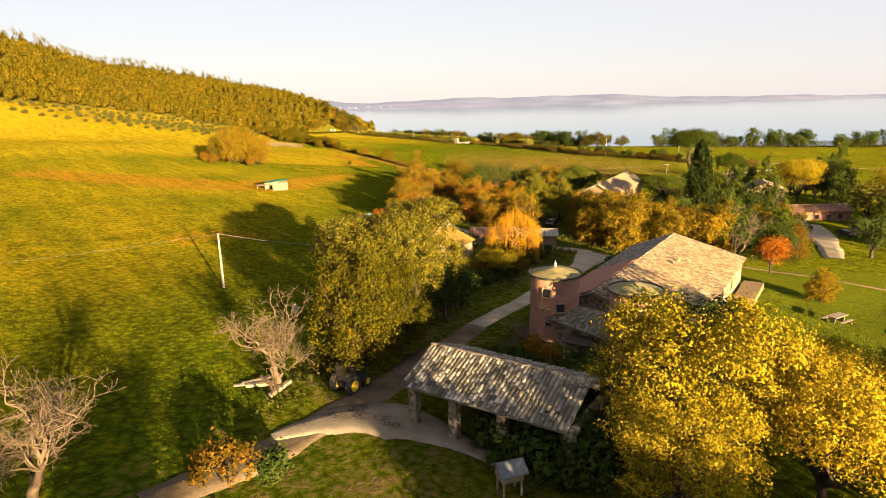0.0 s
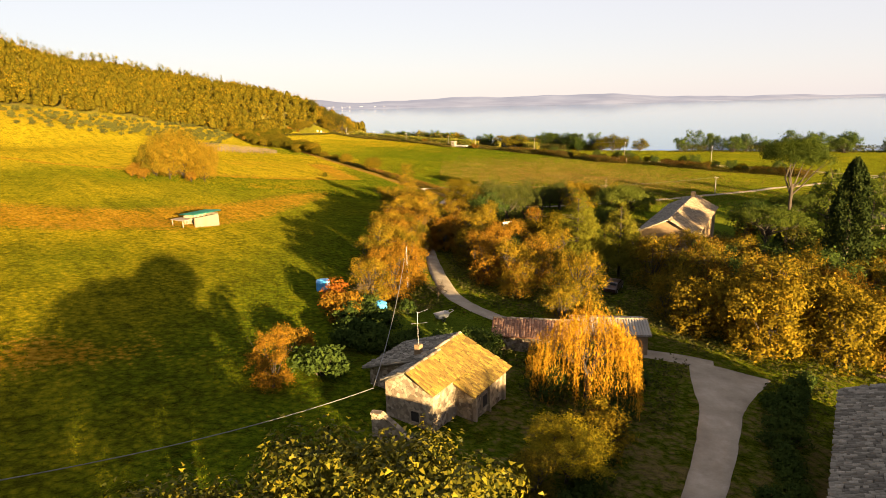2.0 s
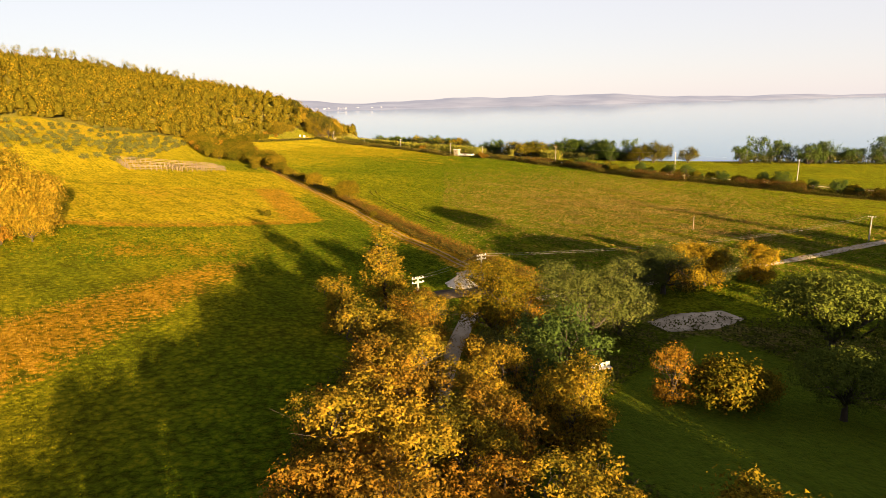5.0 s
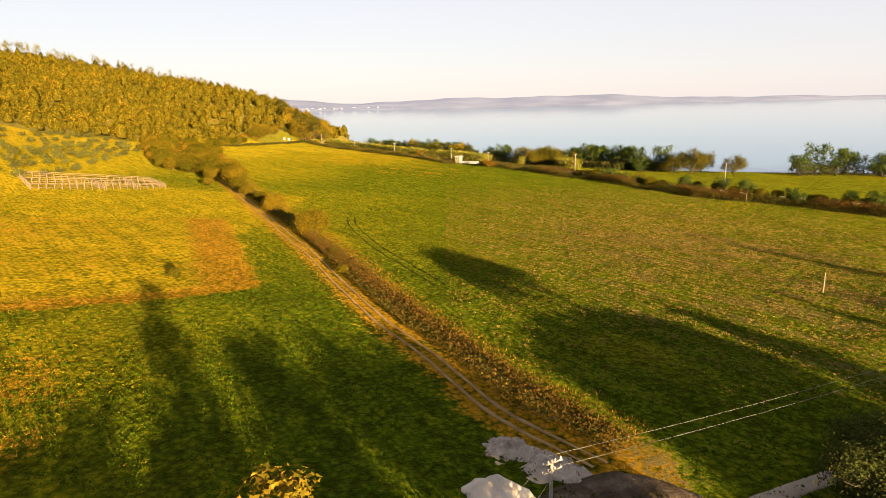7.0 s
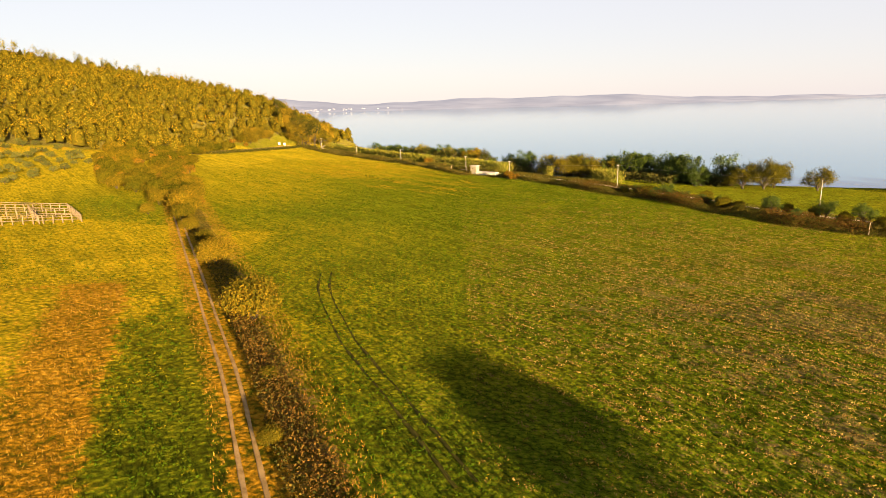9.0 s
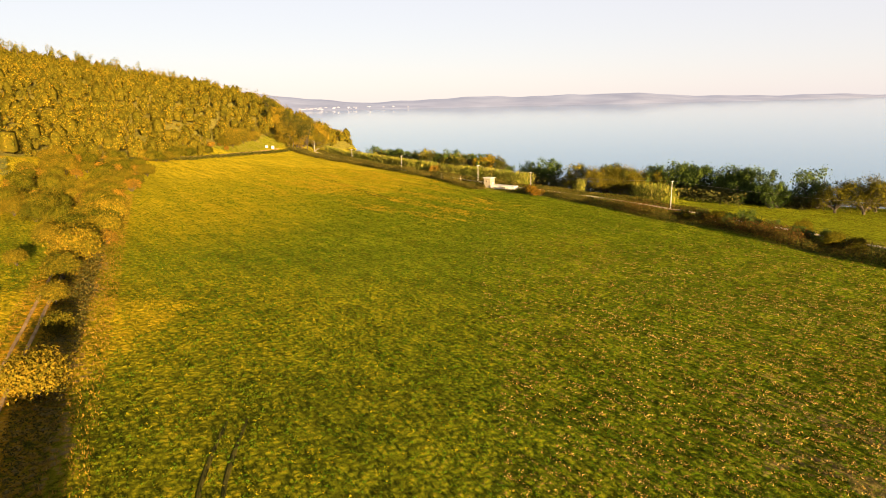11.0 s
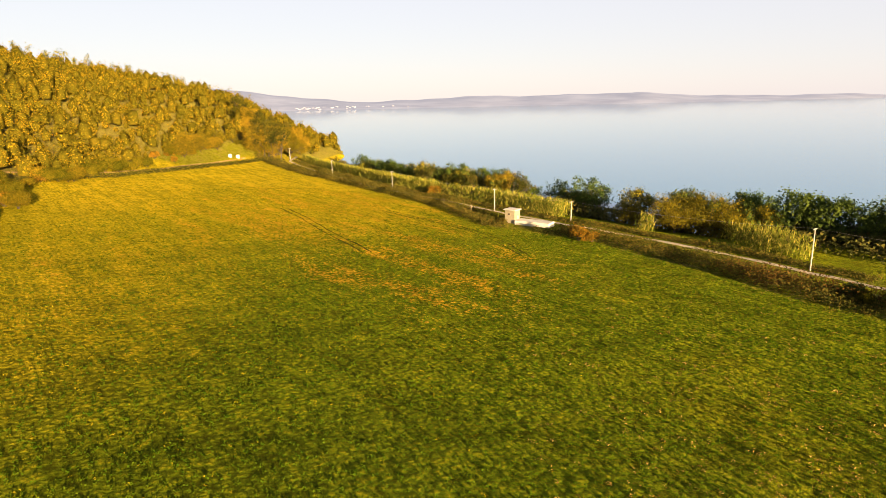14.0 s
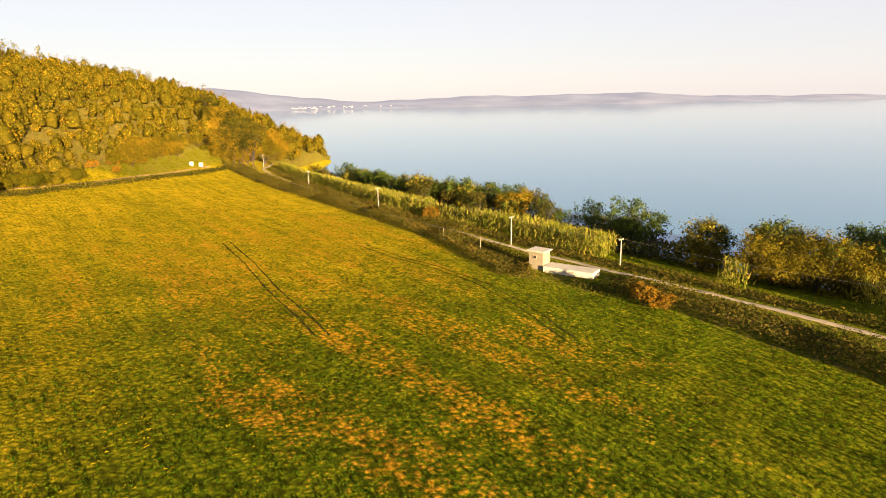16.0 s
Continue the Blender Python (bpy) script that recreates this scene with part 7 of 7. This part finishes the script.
pB = utility_pole(87, 251, 5.6, arms=1, turn=-30)
for d in (-0.6, 0.6):
    wire(p1 + Vector((d * 0.5, -d * 0.8, -0.1)), pB + Vector((d * 0.5, -d * 0.8, -0.1)), 1.6)
    wire(p1 + Vector((d, 0, -0.1)), p2 + Vector((d, 0, -0.1)), 0.3)
wire(p2, pL, 1.6)
poles = [utility_pole(x, y, h, turn=t) for x, y, h, t in ((128, 352, 8.0, 60), (97, 393, 8.0, 60), (54, 447.5, 8.0, 40), (18.2, 496, 5.6, 40), (-1, 514.5, 6.4, 40), (-36, 558, 6.5, 35), (-68, 606, 6.2, 35), (-101, 658, 6.4, 35))]
for a, b in zip(poles, poles[1:]):
    wire(a, b, 0.9, r=0.015)
for x, y, h in ((53.5, 262, 3.2), (88, 358, 2.8), (56, 420, 2.4), (16.8, 476, 2.2), (-8, 508, 2.4), (-16, 519, 2.6), (112, 335, 2.4)):
    solo("marker_post", tube_mesh("marker_post", [[((0, 0, -0.3), 0.09), ((0, 0, h), 0.08), ((0, 0, h + 0.02), 0.01)]], M["wood"], 8), None, pose(x, y, gz(x, y)), "short weathered wooden post at the field edge", "post", "field posts")

# pump hut with its slab
M["hut_plaster"] = rough_material("beige_plaster", [(0.3, (0.15, 0.13, 0.095)), (0.7, (0.22, 0.195, 0.15))], 0.8, 0.9, 0.3, 0.02, 20)
hut = thing("pump_hut", pose(2.6, 494.2, gz(2.6, 494) - 0.1, 0, 0, -38), "pale plastered pump hut with flat overhanging roof", "hut")
part("wall", cube(-1.5, -1.3, -1.0, 1.5, 1.3, 3.5, 0.02), M["hut_plaster"], hut)
part("roof", cube(-1.85, -1.65, 3.5, 1.85, 1.65, 3.72, 0.03), M["concrete"], hut)
door(hut, pose(1.51, 0.2, 0.0, 0, 0, 90), 0.9, 2.0, "metal")
window(hut, pose(-0.2, -1.31, 2.2), 0.6, 0.5)
slab = solo("concrete_slab", cube(0, -2.0, -2.4, 9.5, 1.6, 0.55, 0.04), M["concrete"], pose(4.0, 493.2, gz(6, 490) + 0.5, 0, 0, -32), "pale raised concrete tank slab beside the hut", "slab")
for dx in (0, 3.0):
    b = thing("beehive_box", pose(-126 + dx, 640 + 0.8 * dx, gz(-126 + dx, 640 + 0.8 * dx)), "white box standing at the foot of the wood", "box", "white boxes")
    part("body", cube(-0.7, -0.6, -0.2, 0.7, 0.6, 1.5, 0.03), M["white"], b)
    part("lid", cube(-0.8, -0.7, 1.5, 0.8, 0.7, 1.62, 0.02), M["metal"], b)

ribbon("road_hill_foot", [(-152, 515), (-145, 543), (-131.5, 577), (-125, 615), (-121, 646)], 1.6, M["rut"], "pale earth track below the hillside wood", "track", wobble=0.1)
# wooden paddock fence
M["fence_wood"] = rough_material("grey_brown_timber", [(0.3, (0.078, 0.054, 0.03)), (0.7, (0.18, 0.132, 0.078))], 2.5, 0.9, 0.4, 0.02, 8)
fence = thing("paddock_fence", pose(0, 0, 0), "weathered wooden paddock fence of posts and rails", "fence")
C4 = [(-83.6, 342.5), (-107, 321), (-117, 331.5), (-93.5, 354)]
post_me = cube(-0.09, -0.09, -0.4, 0.09, 0.09, 1.7, 0.02)
pm = bpy.data.meshes.new("post")
post_me.to_mesh(pm)
post_me.free()
pm.materials.append(M["fence_wood"])
INNER = [((-88.5, 348), (-112, 326.3)), ((-89, 337.5), (-99, 349)), ((-95, 332), (-105, 343))]
for (ax, ay), (bx, by) in list(zip(C4, C4[1:] + C4[:1])) + INNER:
    L = math.hypot(bx - ax, by - ay)
    n = max(2, int(L / 1.6))
    for i in range(n):
        x, y = ax + (bx - ax) * i / n, ay + (by - ay) * i / n
        o = part("post", pm, None, fence)
        o.matrix_basis = pose(x, y, gz(x, y), (i * 37 % 7) - 3, (i * 53 % 7) - 3, i * 20)
    for zz in (0.6, 1.2, 1.6):
        a, b = Vector((ax, ay, gz(ax, ay) + zz)), Vector((bx, by, gz(bx, by) + zz))
        part("rail", tube_mesh("rail", [[(np.array(a.lerp(b, t)), 0.075) for t in (0, 0.25, 0.5, 0.75, 1)]], M["fence_wood"], 5), None, fence)


# small things ------------------------------------------------------------
def heap(name, x, y, r, h, mat, label, seed):
    g = np.random.default_rng(seed)
    V, F = [(0, 0, h)], []
    n, rings = 28, 7
    for j in range(1, rings + 1):
        t = j / rings
        for i in range(n):
            a = 2 * math.pi * i / n
            rr = r * t * (1 + 0.14 * math.sin(3 * a + seed) + 0.08 * math.sin(7 * a + seed) + g.normal() * 0.03)
            V.append((rr * math.cos(a), rr * math.sin(a) * 0.85, h * (1 - t) ** 1.15 * (1 + 0.16 * math.sin(2 * a + seed)) + g.normal() * (0.03 if mat == "sand" else 0.12) - (0.35 if j == rings else 0)))
    tri = [(0, 1 + i, 1 + (i + 1) % n) for i in range(n)]
    bm = bmesh.new()
    vs = [bm.verts.new(v) for v in V]
    for t in tri:
        bm.faces.new([vs[k] for k in t])
    for j in range(rings - 1):
        for i in range(n):
            a, b = 1 + j * n + i, 1 + j * n + (i + 1) % n
            bm.faces.new((vs[a], vs[a + n], vs[b + n], vs[b]))
    for f in bm.faces:
        f.smooth = True
    return solo(name, bm, M[mat], pose(x, y, gz(x, y)), label, "heap")


heap("sand_mound", -2.2, 206.9, 2.5, 1.7, "sand", "pale heap of sand beside the dirt track", 1)
heap("gravel_mound", -0.6, 212.6, 2.4, 0.9, "rubble", "low brown heap of gravel beside the dirt track", 2)
heap("gravel_mound", 2.2, 210.4, 2.6, 0.55, "rubble", "low spread heap of stony earth", 3)


def blue_tank(x, y, s, turn):
    top = thing("blue_tank", pose(x, y, gz(x, y), 0, 0, turn), "bright blue plastic tank standing on the grass", "tank", "blue tanks")
    part("tank", cube(-0.75 * s, -0.6 * s, 0.0, 0.75 * s, 0.6 * s, 1.25 * s, 0.16 * s), M["blue"], top)
    part("lid", cube(-0.3 * s, -0.3 * s, 1.25 * s, 0.3 * s, 0.3 * s, 1.34 * s, 0.03), M["blue"], top)


blue_tank(-17.3, 120.6, 1.1, 15)
blue_tank(-9.6, 113.3, 1.05, 40)
cart = thing("garden_cart", pose(-2.6, 112.3, gz(-2.6, 112.3), 0, 0, 35), "white plastic garden cart standing on the lawn", "cart")
bm = bmesh.new()
rings = [[bm.verts.new((px * k, py * k, pz)) for px, py in ((-0.8, -0.5), (0.8, -0.5), (0.8, 0.5), (-0.8, 0.5))] for k, pz in ((0.72, 0.32), (1.0, 0.85), (0.94, 0.85), (0.68, 0.38))]
for ra, rb in zip(rings, rings[1:]):
    for i in range(4):
        bm.faces.new((ra[i], ra[(i + 1) % 4], rb[(i + 1) % 4], rb[i]))
bm.faces.new(rings[0][::-1])
bm.faces.new(rings[-1])
part("tray", bm, M["white"], cart)
for sy in (-0.52, 0.52):
    part("wheel", tube_mesh("wheel", [[((-0.1 + 0.25 * math.cos(a), sy, 0.27 + 0.25 * math.sin(a)), 0.05) for a in np.linspace(0, 2 * math.pi, 17)]], M["rubber"], 6), None, cart)
part("handle", tube_mesh("handle", [[((0.75, -0.3, 0.7), 0.025), ((1.4, -0.3, 0.9), 0.025), ((1.45, 0.0, 0.9), 0.025), ((1.4, 0.3, 0.9), 0.025), ((0.75, 0.3, 0.7), 0.025)]], M["metal"], 6), None, cart)
part("axle", tube_mesh("axle", [[((-0.1, -0.55, 0.27), 0.03), ((-0.1, 0.55, 0.27), 0.03)]], M["metal"], 6), None, cart)
tr = thing("tractor", pose(-8.0, 42.9, gz(-8.0, 42.9), 0, 0, 60), "old yellow-wheeled tractor parked under the trees", "tractor")
part("body", cube(-1.4, -0.45, 0.6, 1.0, 0.45, 1.4, 0.12), M["dark"], tr)
part("hood", cube(0.2, -0.4, 1.38, 1.05, 0.4, 1.5, 0.04), M["yellow"], tr)
part("cab", cube(-1.3, -0.6, 1.4, -0.2, 0.6, 2.3, 0.08), M["dark"], tr)
for xx, yy, rr in ((-0.9, -0.75, 0.75), (-0.9, 0.75, 0.75), (0.8, -0.65, 0.45), (0.8, 0.65, 0.45)):
    w = bmesh.new()
    bmesh.ops.create_cone(w, cap_ends=True, segments=20, radius1=rr, radius2=rr, depth=0.36, matrix=pose(0, 0, 0, 90))
    wh = part("wheel", w, M["rubber"], tr)
    wh.matrix_basis = pose(xx, yy, rr)
    w = bmesh.new()
    bmesh.ops.create_cone(w, cap_ends=True, segments=16, radius1=rr * 0.55, radius2=rr * 0.55, depth=0.4, matrix=pose(0, 0, 0, 90))
    part("rim", w, M["yellow"], wh)
for i, (x, y, t) in enumerate(((-15.6, 42.2, 20), (-15.2, 42.8, 32), (-14.6, 42.0, 10), (-13.2, 41.4, 70))):
    solo("plank", cube(-1.3, -0.16, 0.0, 1.3, 0.16, 0.12 + 0.06 * i, 0.02), M["wood"], pose(x, y, gz(x, y) + 0.05, 0, 0, t), "weathered orange-brown plank lying below a bare tree", "plank", "stacked planks")
shrine = thing("bird_table", pose(2.9, 31.0, gz(2.9, 31.0), 0, 0, 20), "small wooden bird table with a grey shingle roof", "bird table")
for sx in (-0.55, 0.55):
    for sy in (-0.45, 0.45):
        part("leg", cube(sx - 0.05, sy - 0.05, -0.2, sx + 0.05, sy + 0.05, 1.5), M["wood"], shrine)
part("box", cube(-0.65, -0.55, 1.0, 0.65, 0.55, 1.55, 0.02), M["wood"], shrine)
for sd in (-1, 1):
    r = part("roof", cube(-0.85, 0, 0, 0.85, 0.95, 0.06, 0.01), M["slate"], shrine)
    r.matrix_basis = pose(0, 0, 2.05, -35 if sd > 0 else -35, 0, 0 if sd > 0 else 180)
tb = thing("picnic_table", pose(46.8, 71.5, gz(46.8, 71.5), 0, 0, 30), "weathered garden table with two benches on the lawn", "table")
part("tabletop", cube(-1.3, -0.6, 0.85, 1.3, 0.6, 0.95, 0.02), M["wood"], tb)
for sy in (-1.1, 1.1):
    part("bench", cube(-1.3, sy - 0.2, 0.42, 1.3, sy + 0.2, 0.5, 0.02), M["wood"], tb)
for sx in (-1.0, 1.0):
    part("leg", cube(sx - 0.06, -1.2, -0.1, sx + 0.06, 1.2, 0.1), M["wood"], tb)
    part("leg", cube(sx - 0.06, -0.3, 0, sx + 0.06, 0.3, 0.86), M["wood"], tb)
# pale dish in the grass
dish = thing("dish", pose(-16.4, 58.6, gz(-16.4, 58.6), 0, 0, 15), "pale oval dish on a short stake in the grass", "dish")
bm = bmesh.new()
bmesh.ops.create_circle(bm, cap_ends=True, segments=20, radius=0.5)
bmesh.ops.inset_region(bm, faces=bm.faces[:], thickness=0.2, depth=-0.1)
bmesh.ops.solidify(bm, geom=bm.faces[:], thickness=0.03)
d = part("bowl", bm, M["metal"], dish)
d.matrix_basis = pose(0, 0, 0.75, 78, 0, 0) @ Matrix.Diagonal((0.62, 1, 1, 1))
part("stake", tube_mesh("stake", [[((0, 0.05, -0.2), 0.03), ((0, 0.05, 0.8), 0.03)]], M["metal"], 6), None, dish)
